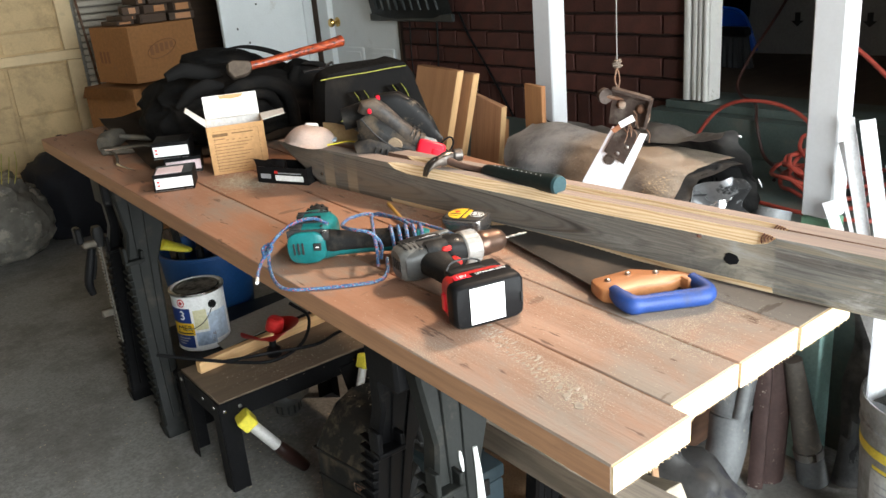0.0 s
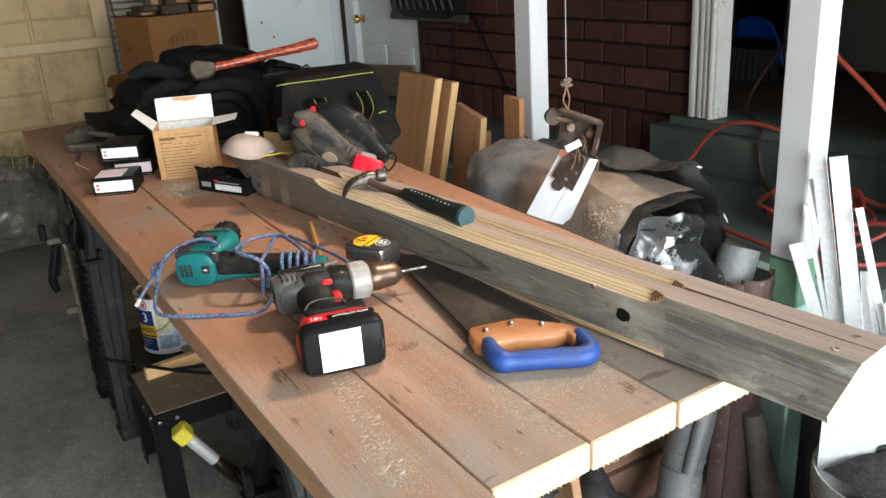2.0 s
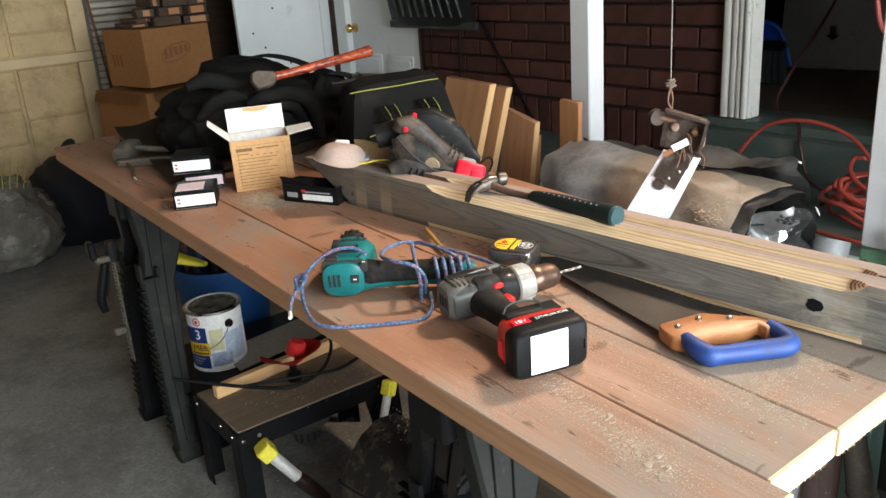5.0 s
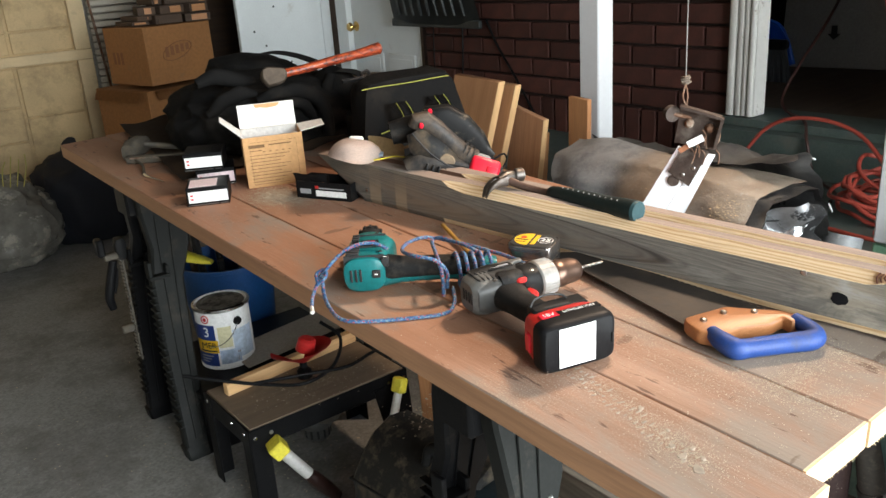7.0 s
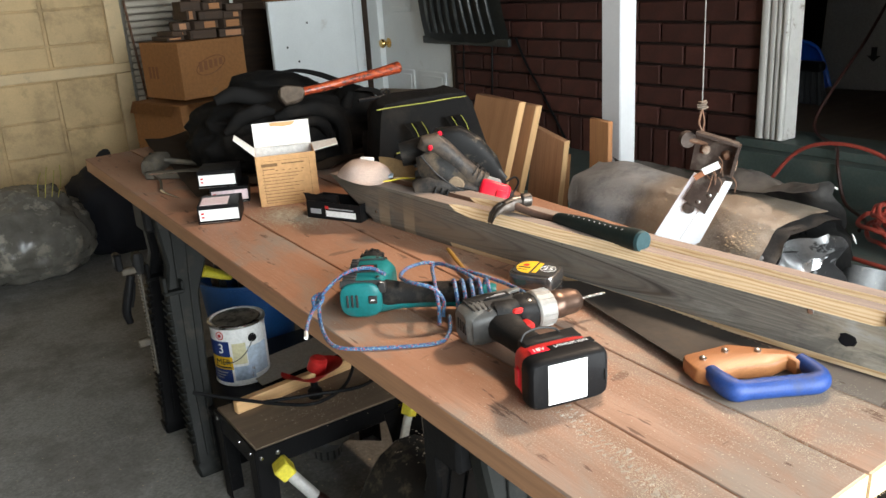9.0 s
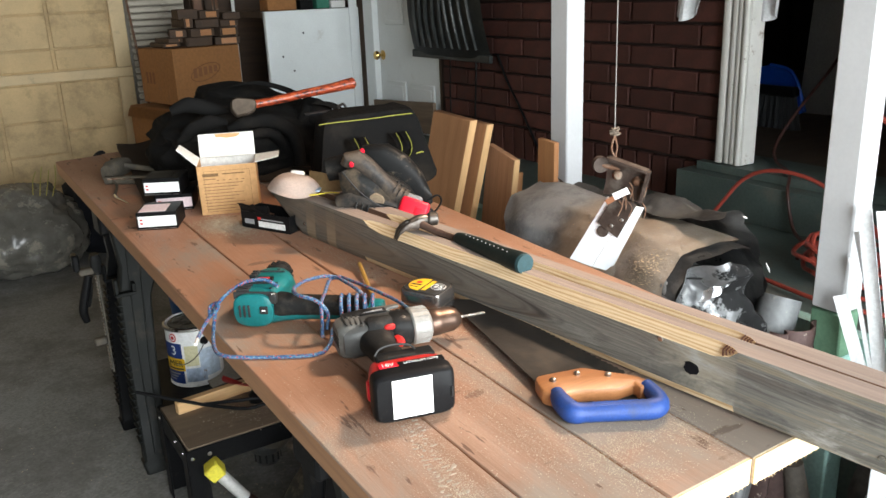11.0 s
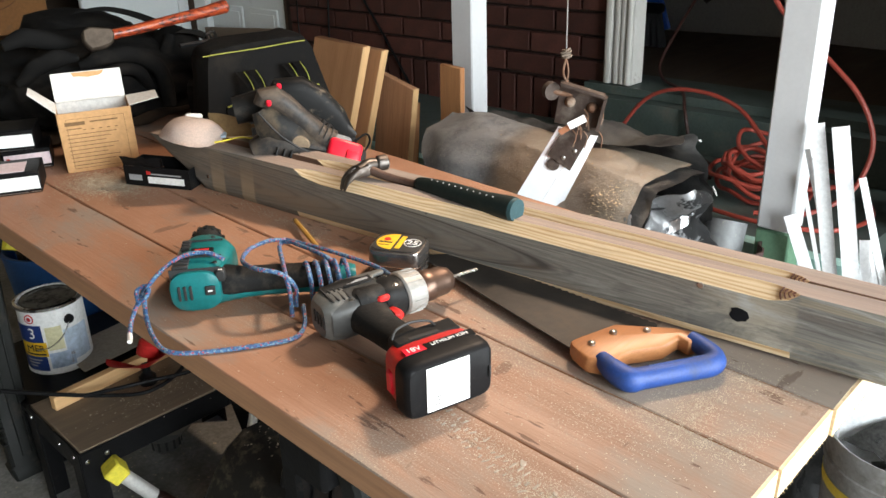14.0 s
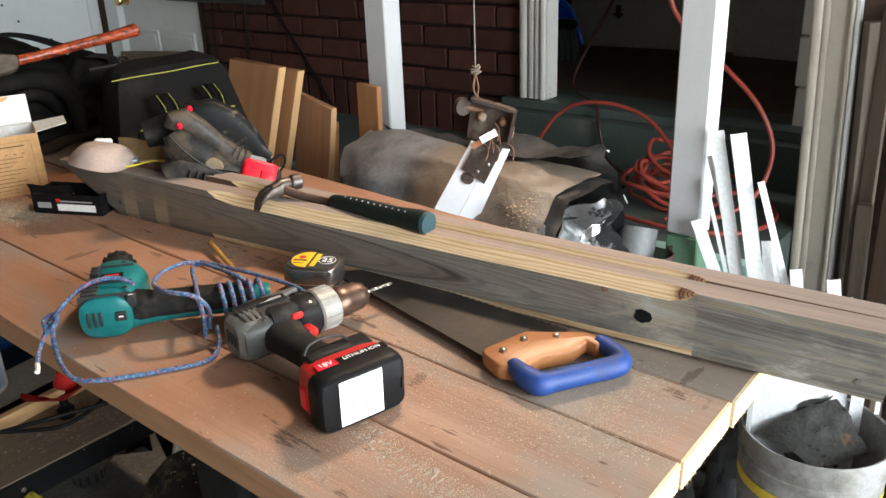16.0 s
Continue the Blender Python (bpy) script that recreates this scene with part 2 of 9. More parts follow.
M_CARD = surface("brown_cardboard", (0.28, 0.125, 0.043), 0.8, vary=0.1, grain=60, bump=0.1, dirt=(0.20, 0.115, 0.06), dirt_from=0.6, dirt_to=0.8)

# ---- building kit ----
def box(bm, lo, hi, bevel=0.0, m=None, seg=1):
    """An upright box between two corners; m moves it."""
    c = [(a + b) / 2 for a, b in zip(lo, hi)]
    d = [abs(b - a) for a, b in zip(lo, hi)]
    mm = Matrix.Translation(c) @ Matrix.Diagonal((*d, 1))
    if m is not None:
        mm = m @ mm
    g = bmesh.ops.create_cube(bm, size=1.0, matrix=mm)["verts"]
    if bevel:
        edges = list({e for v in g for e in v.link_edges})
        bmesh.ops.bevel(bm, geom=edges, offset=bevel, segments=seg, affect="EDGES", profile=0.5)
    return bm


def loft(bm, rings, closed=True, caps=True):
    """A skin over rings of as many points each."""
    vs = [[bm.verts.new(p) for p in r] for r in rings]
    k = len(vs[0])
    for a, b in zip(vs, vs[1:]):
        for i in range(k if closed else k - 1):
            j = (i + 1) % k
            bm.faces.new((a[i], a[j], b[j], b[i]))
    if caps and closed:
        bm.faces.new(list(reversed(vs[0])))
        bm.faces.new(vs[-1])
    return bm


def done(bm):
    bmesh.ops.recalc_face_normals(bm, faces=bm.faces)
    return bm


def smooth_line(pts, per=6):
    """Points along a smooth line through pts."""
    p = [Vector(q) for q in pts]
    p = [p[0] * 2 - p[1]] + p + [p[-1] * 2 - p[-2]]
    out = []
    for i in range(1, len(p) - 2):
        a, b, c, d = p[i - 1:i + 3]
        for s in range(per):
            t = s / per
            out.append(0.5 * (2 * b + (c - a) * t + (2 * a - 5 * b + 4 * c - d) * t * t + (3 * b - a - 3 * c + d) * t ** 3))
    return out + [p[-2]]


def tube(bm, pts, r, seg=8, per=6, smooth=True):
    """A round tube along a line; r is one radius or one for each given point."""
    line = smooth_line(pts, per) if smooth else [Vector(q) for q in pts]
    radii = [r] * len(line) if not isinstance(r, (list, tuple)) else [np.interp(i / (len(line) - 1) * (len(r) - 1), range(len(r)), r) for i in range(len(line))]
    up = Vector((0.03, 0.02, 1))
    rings = []
    side = None
    for i, q in enumerate(line):
        d = (line[min(i + 1, len(line) - 1)] - line[max(i - 1, 0)]).normalized()
        side = d.cross(up if side is None or abs(d.dot(up)) < 0.9 else Vector((1, 0.1, 0))).normalized() if side is None else (side - d * side.dot(d)).normalized()
        other = d.cross(side)
        rings.append([q + (side * math.cos(a) + other * math.sin(a)) * radii[i] for a in (2 * math.pi * k / seg for k in range(seg))])
    return loft(bm, rings)


def rod(bm, a, b, r, r2=None, seg=16):
    return tube(bm, [a, b], [r, r if r2 is None else r2], seg, smooth=False)


def lathe(bm, profile, seg=24, m=None):
    """A turned body: profile of (radius, height) about z."""
    m = m or Matrix()
    rings = [[m @ Vector((max(r, 1e-4) * math.cos(a), max(r, 1e-4) * math.sin(a), z)) for a in (2 * math.pi * k / seg for k in range(seg))] for r, z in profile]
    return loft(bm, rings)


def prism(bm, outline, h, m=None, bevel=0.0, seg=1):
    """An outline in x and y, drawn out from z 0 to h."""
    m = m or Matrix()
    a = [bm.verts.new(m @ Vector((x, y, 0))) for x, y in outline]
    b = [bm.verts.new(m @ Vector((x, y, h))) for x, y in outline]
    k = len(a)
    fs = [bm.faces.new(list(reversed(a))), bm.faces.new(b)]
    for i in range(k):
        fs.append(bm.faces.new((a[i], a[(i + 1) % k], b[(i + 1) % k], b[i])))
    bmesh.ops.recalc_face_normals(bm, faces=fs)
    if bevel:
        edges = [e for e in {e for f in fs for e in f.edges} if len(e.link_faces) == 2 and e.calc_face_angle(0) > 0.6]
        bmesh.ops.bevel(bm, geom=edges, offset=bevel, segments=seg, affect="EDGES", profile=0.5)
    return bm


def squircle(w, h, n=20, power=3.0):
    """The outline of a rounded rectangle."""
    out = []
    for k in range(n):
        a = 2 * math.pi * (k + 0.5) / n
        c, s = math.cos(a), math.sin(a)
        out.append((w / 2 * math.copysign(abs(c) ** (2 / power), c), h / 2 * math.copysign(abs(s) ** (2 / power), s)))
    return out


def bulge(bm, sections, n=20, power=3.0, m=None):
    """A body along x of rounded sections (x, y, z, width, height)."""
    m = m or Matrix()
    return loft(bm, [[m @ Vector((x, y + u, z + v)) for u, v in squircle(w, h, n, power)] for x, y, z, w, h in sections])


def crumple(bm, amount, scale, seed=0.0, keep=None):
    for v in bm.verts:
        if keep and keep(v.co):
            continue
        p = v.co * scale + Vector((seed, seed * 1.7, 3.1))
        v.co += Vector((noise.noise(p), noise.noise(p + Vector((9, 2, 4))), noise.noise(p + Vector((3, 8, 1))))) * amount
    return bm


def grid(bm, f, nu, nv):
    """A sheet of nu by nv cells; f(u, v) gives its points."""
    vs = [[bm.verts.new(f(i / nu, j / nv)) for j in range(nv + 1)] for i in range(nu + 1)]
    for i in range(nu):
        for j in range(nv):
            bm.faces.new((vs[i][j], vs[i + 1][j], vs[i + 1][j + 1], vs[i][j + 1]))
    return bm


def thicken(bm, t):
    bmesh.ops.solidify(bm, geom=bm.faces[:], thickness=t)
    return bm


def mesh_of(bm, name, material, angle=38):
    done(bm)
    me = bpy.data.meshes.new(name)
    bm.to_mesh(me)
    bm.free()
    me.shade_smooth()
    me.set_sharp_from_angle(angle=radians(angle))
    for one in material if isinstance(material, (list, tuple)) else [material]:
        me.materials.append(one)
    return me


def part(name, bm, material, parent, label="", m=None, angle=38):
    """One mesh object under a thing or a part; m is its pose in its parent."""
    ob = new(name, mesh_of(bm, name, material, angle))
    ob.parent = parent
    if m is not None:
        ob.matrix_basis = m
    return tagged(ob, label)


DRAWN = {}


def thing(name, m, label, category, group="", kind="", at=None):
    """An Empty that parents its parts; at sets down elsewhere what is drawn round m."""
    ob = new(name)
    ob.empty_display_size = 0.05
    ob.matrix_basis = m if at is None else at @ Matrix.Translation(m.translation).inverted() @ m
    DRAWN[ob.name] = m.translation.copy()
    return tagged(ob, label, category, group, kind)


def solid(name, bm, material, label, category, m=None, group="", kind="", angle=38):
    """A thing of one mesh."""
    ob = new(name, mesh_of(bm, name, material, angle))
    if m is not None:
        ob.matrix_basis = m
    return tagged(ob, label, category, group, kind)


def bm_new():
    return bmesh.new()


def block(name, lo, hi, material, label, category="wall", kind="structure", bevel=0.0):
    c = [(a + b) / 2 for a, b in zip(lo, hi)]
    d = [(b - a) / 2 for a, b in zip(lo, hi)]
    bm = box(bmesh.new(), [-v for v in d], d, bevel)
    return solid(name, bm, material, label, category, pose(*c), kind=kind)


def board(name, a, b, w, t, material, parent=None, roll=0.0, label="", category="", bevel=0.002, group=""):
    """A straight board from a to b, its length along its own x; w its breadth in y, t its thickness in z."""
    a, b = Vector(a), Vector(b)
    d = b - a
    q = d.to_track_quat("X", "Z").to_matrix().to_4x4()
    m = Matrix.Translation((a + b) / 2) @ q @ pose(0, 0, 0, roll)
    bm = box(bmesh.new(), (-d.length / 2, -w / 2, -t / 2), (d.length / 2, w / 2, t / 2), bevel)
    if parent is None:
        return solid(name, bm, material, label, category, m, group)
    return part(name, bm, material, parent, label, m)

# ---- the garage ----
TOP = 0.772          # height at which the things on the planks are drawn


def table_z(x, y):
    """The planks rise a little towards the far end and the house."""
    return 0.7145 + 0.0215 * x + 0.0364 * y


def rest(x, y, yaw=0.0, k=1.0, lift=0.0):
    """A pose on the sloping planks."""
    return pose(x, y, table_z(x, y) + lift, 2.08, -1.23) @ pose(0, 0, 0, 0, 0, yaw) @ Matrix.Scale(k, 4)

FAR, HOUSE, LEFT, FRONT, ROOF = 5.2, 2.45, -2.2, -1.6, 2.7

block("floor", (-2.3, FRONT - 0.3, -0.1), (3.6, 5.4, 0.0), M_CONCRETE, "worn grey concrete garage floor with dust and stains", "floor")
# unseen ground, added to bounce daylight in
block("ground", (-60, -60, -0.16), (60, 60, -0.104), surface("outdoor_ground", (0.30, 0.28, 0.24), 0.9, scale=0.6), "unseen pale ground outside that bounces light into the garage", "ground")
# the west wall and the ceiling are unseen; they keep the sun off
block("wall_west", (LEFT - 0.15, FRONT, 0), (LEFT, 5.4, ROOF), M_PLASTER, "unseen plain rendered garage wall")
block("wall_north", (LEFT, FAR + 0.06, 0), (HOUSE, FAR + 0.2, ROOF), M_PLASTER, "plain wall behind the old panelled door")
block("ceiling", (LEFT - 0.15, FRONT - 0.1, ROOF), (5.2, 5.4, ROOF + 0.1), M_DARK_WOOD, "unseen dark wooden garage ceiling that keeps the sun out", "ceiling")


def wpart(name, bm, material, parent, label="", angle=38):
    """A part whose mesh is given in world places, under a thing that is not turned."""
    bmesh.ops.translate(bm, verts=bm.verts, vec=-DRAWN[parent.name])
    return part(name, bm, material, parent, label, angle=angle)


def wsub(name, bm, material, parent, label="", angle=38):
    """The same for a sub-part, whose part has no pose of its own."""
    bmesh.ops.translate(bm, verts=bm.verts, vec=-DRAWN[parent.parent.name])
    return part(name, bm, material, parent, label, angle=angle)


def lettering(text, size, material, parent, m, name="lettering", label="", depth=0.0002):
    """Raised letters in the built-in font, as a mesh."""
    cu = bpy.data.curves.new("letters", "FONT")
    cu.body, cu.size, cu.extrude = text, size, depth
    cu.align_x, cu.align_y = "CENTER", "CENTER"
    tmp = new("letters", cu)
    me = bpy.data.meshes.new_from_object(tmp.evaluated_get(bpy.context.evaluated_depsgraph_get()))
    bpy.data.objects.remove(tmp)
    bpy.data.curves.remove(cu)
    me.materials.clear()
    me.materials.append(material)
    ob = new(name, me)
    ob.parent, ob.matrix_basis = parent, m
    return tagged(ob, label)


def bars(rows, w, h, material, parent, m, name="printed_lines", depth=0.0003):
    """Lines of small print as plain bars on a face in x and y: rows of (x, y, length, height)."""
    bm = bm_new()
    for x, y, n, t in rows:
        box(bm, (x, y, 0), (x + n, y + t, depth))
    return part(name, bm, material, parent, m=m)

# ---- the work table ----
SLANT = -0.5
M_PLANK_EDGE = timber("plank_edge_wood", (0.43, 0.235, 0.125), (0.30, 0.150, 0.078), 0.7, 0.8, wear=(0.19, 0.10, 0.06), wear_from=0.58, wear_to=0.72, wear_scale=9.0, bump=0.4, rings=0.25)


def plank(x, y0, y1, w, name="plank", label="reddish brown plank of the work table with sawdust", group="planks of the work table"):
    n = y1 - y0
    p = thing(name, rest(x + w / 2, y0, 90 - SLANT, 1.0, -0.038), label, "plank", group)
    bm = bm_new()
    steps = 64
    rings = []
    for i in range(steps + 1):
        xx = 0.004 + (n - 0.004) * i / steps
        e = [0.0016 + 0.0030 * max(0.0, noise.noise(Vector((xx * 9, x * 40 + 5 * q, 1.5)))) for q in (0, 1)]
        rings.append([(xx, -w / 2 + 0.001, 0), (xx, w / 2 - 0.001, 0), (xx, w / 2, 0.001), (xx, w / 2, 0.038 - e[1]), (xx, w / 2 - e[1], 0.038), (xx, -w / 2 + e[0], 0.038), (xx, -w / 2, 0.038 - e[0]), (xx, -w / 2, 0.001)])
    loft(bm, rings)
    done(bm)
    for f in bm.faces:
        f.material_index = 1 if abs(f.normal.y) > 0.9 else 0
    part("board", bm, [M_PLANK, M_PLANK_EDGE], p)
    bm = box(bm_new(), (0, -w / 2 + 0.001, 0.001), (0.004, w / 2 - 0.001, 0.0372))
    part("cut_end", bm, M_FRESH, p, "pale freshly sawn end grain")
    rng = random.Random(int(x * 1000))
    bm = bm_new()
    for _ in range(90):
        yy = rng.uniform(-w / 2 + 0.004, w / 2 - 0.004)
        top = rng.random() < 0.3
        zz = 0.0372 if top else 0.0012
        d = Vector((-rng.uniform(0.001, 0.004), rng.uniform(-0.003, 0.003), rng.uniform(0.0, 0.001) if top else -rng.uniform(0.0005, 0.0035)))
        a, k = Vector((0.002, yy, zz)), rng.uniform(0.0003, 0.0010)
        loft(bm, [[a + Vector((0, -k, 0)), a + Vector((0, k, 0)), a + Vector((0.001, 0, -0.001))], [a + d + Vector((0, -k * 0.2, 0)), a + d + Vector((0, k * 0.2, 0)), a + d + Vector((0.0005, 0, -0.0005))]])
    tagged(part("splinters", bm, M_FRESH, p), "frayed pale fibres along the saw cut", kind="stuff")
    return p


plank(0.5805, 0.517, 2.860, 0.1395)
plank(0.7215, 0.546, 2.872, 0.1370)
plank(0.8605, 0.545, 2.880, 0.1375)
plank(1.0000, 0.543, 2.868, 0.1385)
plank(1.1410, 0.558, 2.884, 0.1390)

# the double beam
M_RING = surface("dark_late_wood", (0.085, 0.028, 0.016), 0.7)


def weathered_board():
    """Old grey-brown board: long fine rings that close in arched tongues towards the far half, scuffs, stains of battens."""
    n = Nodes("weathered_beam_board")

    def calc(how, a, b=0.0):
        m = n.add("ShaderNodeMath")
        m.operation = how
        n.put(m.inputs[0], a)
        n.put(m.inputs[1], b)
        return m.outputs[0]

    xyz = n.add("ShaderNodeSeparateXYZ", Vector=n.coord)
    x, z = xyz.outputs["X"], xyz.outputs["Z"]
    bend = n.noise(2.2, 3.0, 0.5, n.mapped((1.0, 2.0, 5.0)))

    def tongue(tip, height, steep):
        off = calc("SUBTRACT", z, height)
        return calc("SUBTRACT", calc("SUBTRACT", x, tip), calc("MULTIPLY", calc("MULTIPLY", off, off), steep))

    g = calc("MAXIMUM", tongue(0.70, 0.045, 480.0), tongue(0.585, 0.038, 330.0))
    g = calc("ADD", g, n.gate(bend, 0, 1, -0.10, 0.10))
    g = calc("ADD", g, n.gate(n.noise(22, 3.0, 0.6, n.mapped((0.12, 1, 1))), 0, 1, -0.03, 0.03))
    saw = calc("PINGPONG", calc("MULTIPLY", calc("ADD", g, 4.0), 22.0), 1.0)
    late = calc("MULTIPLY", n.gate(saw, 0.62, 0.99, 0.0, 1.0), n.gate(n.noise(7.0, 4.0, 0.6, n.mapped((0.25, 1, 1.5))), 0.40, 0.60, 0.15, 1.0))
    heart = n.gate(g, -0.01, 0.03, 0.0, 0.60)
    rim = n.gate(calc("ABSOLUTE", g), 0.006, 0.030, 0.95, 0.0)
    fibre = n.noise(430, 5.0, 0.7, n.mapped((0.012, 1, 1)))
    streak = n.noise(110, 4.0, 0.65, n.mapped((0.018, 1, 1)))
    col = n.ramp(n.noise(6.0, 5.0, 0.6, n.mapped((0.35, 1, 1.5))), [(0.34, (0.102, 0.092, 0.077)), (0.66, (0.172, 0.160, 0.138))])
    col = n.mix(0.28, col, n.ramp(fibre, [(0.40, (0.05, 0.043, 0.037)), (0.60, (0.31, 0.285, 0.245))]))
    col = n.mix(heart, col, (0.105, 0.088, 0.072))
    col = n.mix(n.gate(late, 0, 1, 0.0, 0.60), col, (0.050, 0.041, 0.034))
    col = n.mix(rim, col, (0.040, 0.032, 0.027))
    col = n.mix(n.gate(streak, 0.52, 0.64, 0.0, 0.28), col, (0.075, 0.062, 0.052))
    warm = n.noise(5.0, 6.0, 0.65, n.mapped((0.30, 1.2, 2.0)))
    col = n.mix(n.gate(warm, 0.53, 0.68, 0.0, 0.55), col, (0.20, 0.135, 0.085))
    patch = n.noise(13.0, 7.0, 0.72, n.mapped((0.5, 1, 1.5)))
    near = n.gate(x, 0.22, 0.60, 1.0, 0.25)
    col = n.mix(calc("MULTIPLY", n.gate(patch, 0.54, 0.66, 0.0, 0.6), near), col, (0.36, 0.34, 0.295))
    blot = n.noise(26.0, 8.0, 0.75, n.mapped((0.35, 1, 1.5)))
    col = n.mix(calc("MULTIPLY", n.gate(blot, 0.55, 0.64, 0.0, 0.7), near), col, (0.07, 0.060, 0.052))
    hole = n.add("ShaderNodeVectorMath")
    hole.operation = "DISTANCE"
    n.put(hole.inputs[0], n.mapped((1, 1, 1)))
    hole.inputs[1].default_value = (0.290, 0.0, 0.045)
    col = n.mix(n.gate(hole.outputs["Value"], 0.020, 0.075, 0.50, 0.0), col, (0.36, 0.315, 0.235))
    col = n.mix(n.gate(x, 0.232, 0.237, 0.55, 0.0), col, n.ramp(streak, [(0.40, (0.045, 0.042, 0.040)), (0.50, (0.15, 0.145, 0.13)), (0.60, (0.23, 0.185, 0.125))]))
    end = n.gate(x, 0.30, 0.42, 1.0, 0.0)
    wet = n.noise(17.0, 8.0, 0.7, n.mapped((0.28, 1, 1.2)), 0.6)
    col = n.mix(calc("MULTIPLY", n.gate(wet, 0.52, 0.62, 0.0, 0.75), end), col, (0.056, 0.054, 0.052))
    col = n.mix(calc("MULTIPLY", n.gate(wet, 0.46, 0.36, 0.0, 0.70), end), col, (0.34, 0.335, 0.315))
    for a, b in ((1.172, 1.206), (1.252, 1.288)):
        m = n.mix(n.gate(x, b, b + 0.004), n.mix(n.gate(x, a, a + 0.004), (0, 0, 0), (0.72, 0.72, 0.72)), (0, 0, 0))
        m = n.mix(n.gate(z, 0.030, 0.060, 0.0, 0.85), m, (0, 0, 0))
        col = n.mix(m, col, (0.30, 0.225, 0.145))
    pin = n.add("ShaderNodeTexVoronoi", Vector=n.mapped((1, 0.0, 1)), Scale=13.0)
    col = n.mix(n.gate(pin.outputs["Distance"], 0.030, 0.045, 0.8, 0.0), col, (0.03, 0.024, 0.020))
    n.bump(n.mix(0.5, fibre, saw), 0.45)
    return n.end(col, n.gate(fibre, 0.3, 0.7, 0.6, 0.85))


def planed_edge():
    """Fresh yellow pine cut along the grain: straight fine rings, pale and amber."""
    n = Nodes("planed_yellow_pine")
    bend = n.noise(3.0, 3.0, 0.5, n.mapped((1.4, 10, 10)))
    v = n.mapped((0.0, 250.0, 250.0))
    y = n.add("ShaderNodeSeparateXYZ", Vector=v)
    s = n.add("ShaderNodeMath")
    s.operation = "SUBTRACT"
    n.put(s.inputs[0], y.outputs["Z"])
    n.put(s.inputs[1], y.outputs["Y"])
    w = n.add("ShaderNodeMath")
    w.operation = "ADD"
    n.put(w.inputs[0], s.outputs[0])
    n.put(w.inputs[1], n.gate(bend, 0, 1, -3.5, 3.5))
    saw = n.add("ShaderNodeMath")
    saw.operation = "PINGPONG"
    n.put(saw.inputs[0], w.outputs[0])
    saw.inputs[1].default_value = 1.0
    col = n.ramp(saw.outputs[0], [(0.2, (0.72, 0.55, 0.35)), (0.6, (0.64, 0.45, 0.25)), (0.95, (0.46, 0.27, 0.12))])
    fibre = n.noise(200, 4.0, 0.7, n.mapped((0.03, 1, 1)))
    col = n.mix(0.3, col, n.ramp(fibre, [(0.35, (0.34, 0.19, 0.08)), (0.6, (0.82, 0.66, 0.44))]))
    col = n.mix(n.gate(n.noise(9, 6, 0.7, n.mapped((0.5, 1, 1))), 0.56, 0.70, 0.0, 0.55), col, (0.44, 0.32, 0.20))
    n.bump(fibre, 0.2)
    return n.end(col, 0.65)


M_BEAM, M_YELLOW_PINE = weathered_board(), planed_edge()
M_BEAM_TOP = timber("dusty_brown_edge", (0.315, 0.24, 0.20), (0.195, 0.148, 0.122), 0.8, 1.5, wear=(0.20, 0.18, 0.16), wear_from=0.5, wear_to=0.7, bump=0.4, long=(0.02, 1, 1))
beam = thing("notched_beam", pose(1.084, 0.387, 0.7600) @ pose(0, 0, 0, 0, 0, 98.1) @ pose(0, 0, 0, 0, -1.45), "two weathered grey boards screwed into a beam, their top edges freshly planed", "beam")


def beam_board(length, slope):
    """A board on edge with slanting ends; its upper front edge is planed away along the middle."""
    bm = bm_new()
    rings = []
    for x, c in ((0.0, 0.0004), (0.235, 0.0004), (0.247, 0.011), (0.27, 0.017), (0.6, 0.0175), (1.01, 0.017), (1.05, 0.011), (1.068, 0.0004), (length, 0.0004)):
        lo, hi = (0.016, -0.012) if x == 0 else (x - slope, x) if x == length else (x, x)
        rings.append([(lo, -0.038, 0), (lo, -0.005, 0), (lo, 0, 0.011), (hi, 0, 0.089 - c), (hi, -c * 0.80, 0.089), (hi, -0.038, 0.089)])
    loft(bm, rings)
    done(bm)
    for f in bm.faces:
        if abs(f.normal.x) > 0.75 and f.calc_center_median().x < 0.1:
            f.material_index = 2
        elif f.normal.y > 0.3 and abs(f.normal.z) > 0.3 and 0.23 < f.calc_center_median().x < 1.1:
            f.material_index = 1
        elif f.normal.z > 0.9:
            f.material_index = 3
    return bm


front = part("front_board", beam_board(1.465, 0.15), [M_BEAM, M_YELLOW_PINE, M_FRESH, M_BEAM_TOP], beam, "grey weathered board, its planed edge yellow", angle=20)
back = part("back_board", beam_board(1.42, 0.12), [M_BROWN_WOOD, M_YELLOW_PINE, M_FRESH, M_BEAM_TOP], beam, "brown weathered board, its planed edge yellow", pose(0, -0.0395, 0.0005, 0, 0, -1.0), 20)
# raised black patch paints the shade inside a drilled hole
part("bolt_hole_patch", prism(bm_new(), [(-0.012, 0.001), (-0.009, 0.007), (-0.004, 0.008), (0.001, 0.0105), (0.008, 0.0085), (0.0125, 0.003), (0.010, -0.003), (0.011, -0.006), (0.004, -0.009), (-0.003, -0.008), (-0.009, -0.006)], 0.0007, pose(0.300, 0.0, 0.043, -90)), M_BLACK, front, "black patch painted for the dark of a drilled hole")
for x, z in ((0.045, 0.022), (0.352, 0.069), (1.30, 0.03)):
    part("screw", lathe(bm_new(), [(0.0042, 0), (0.004, 0.0012), (0.001, 0.0016)], 10, pose(x, 0, z, -90)), M_STEEL, front)
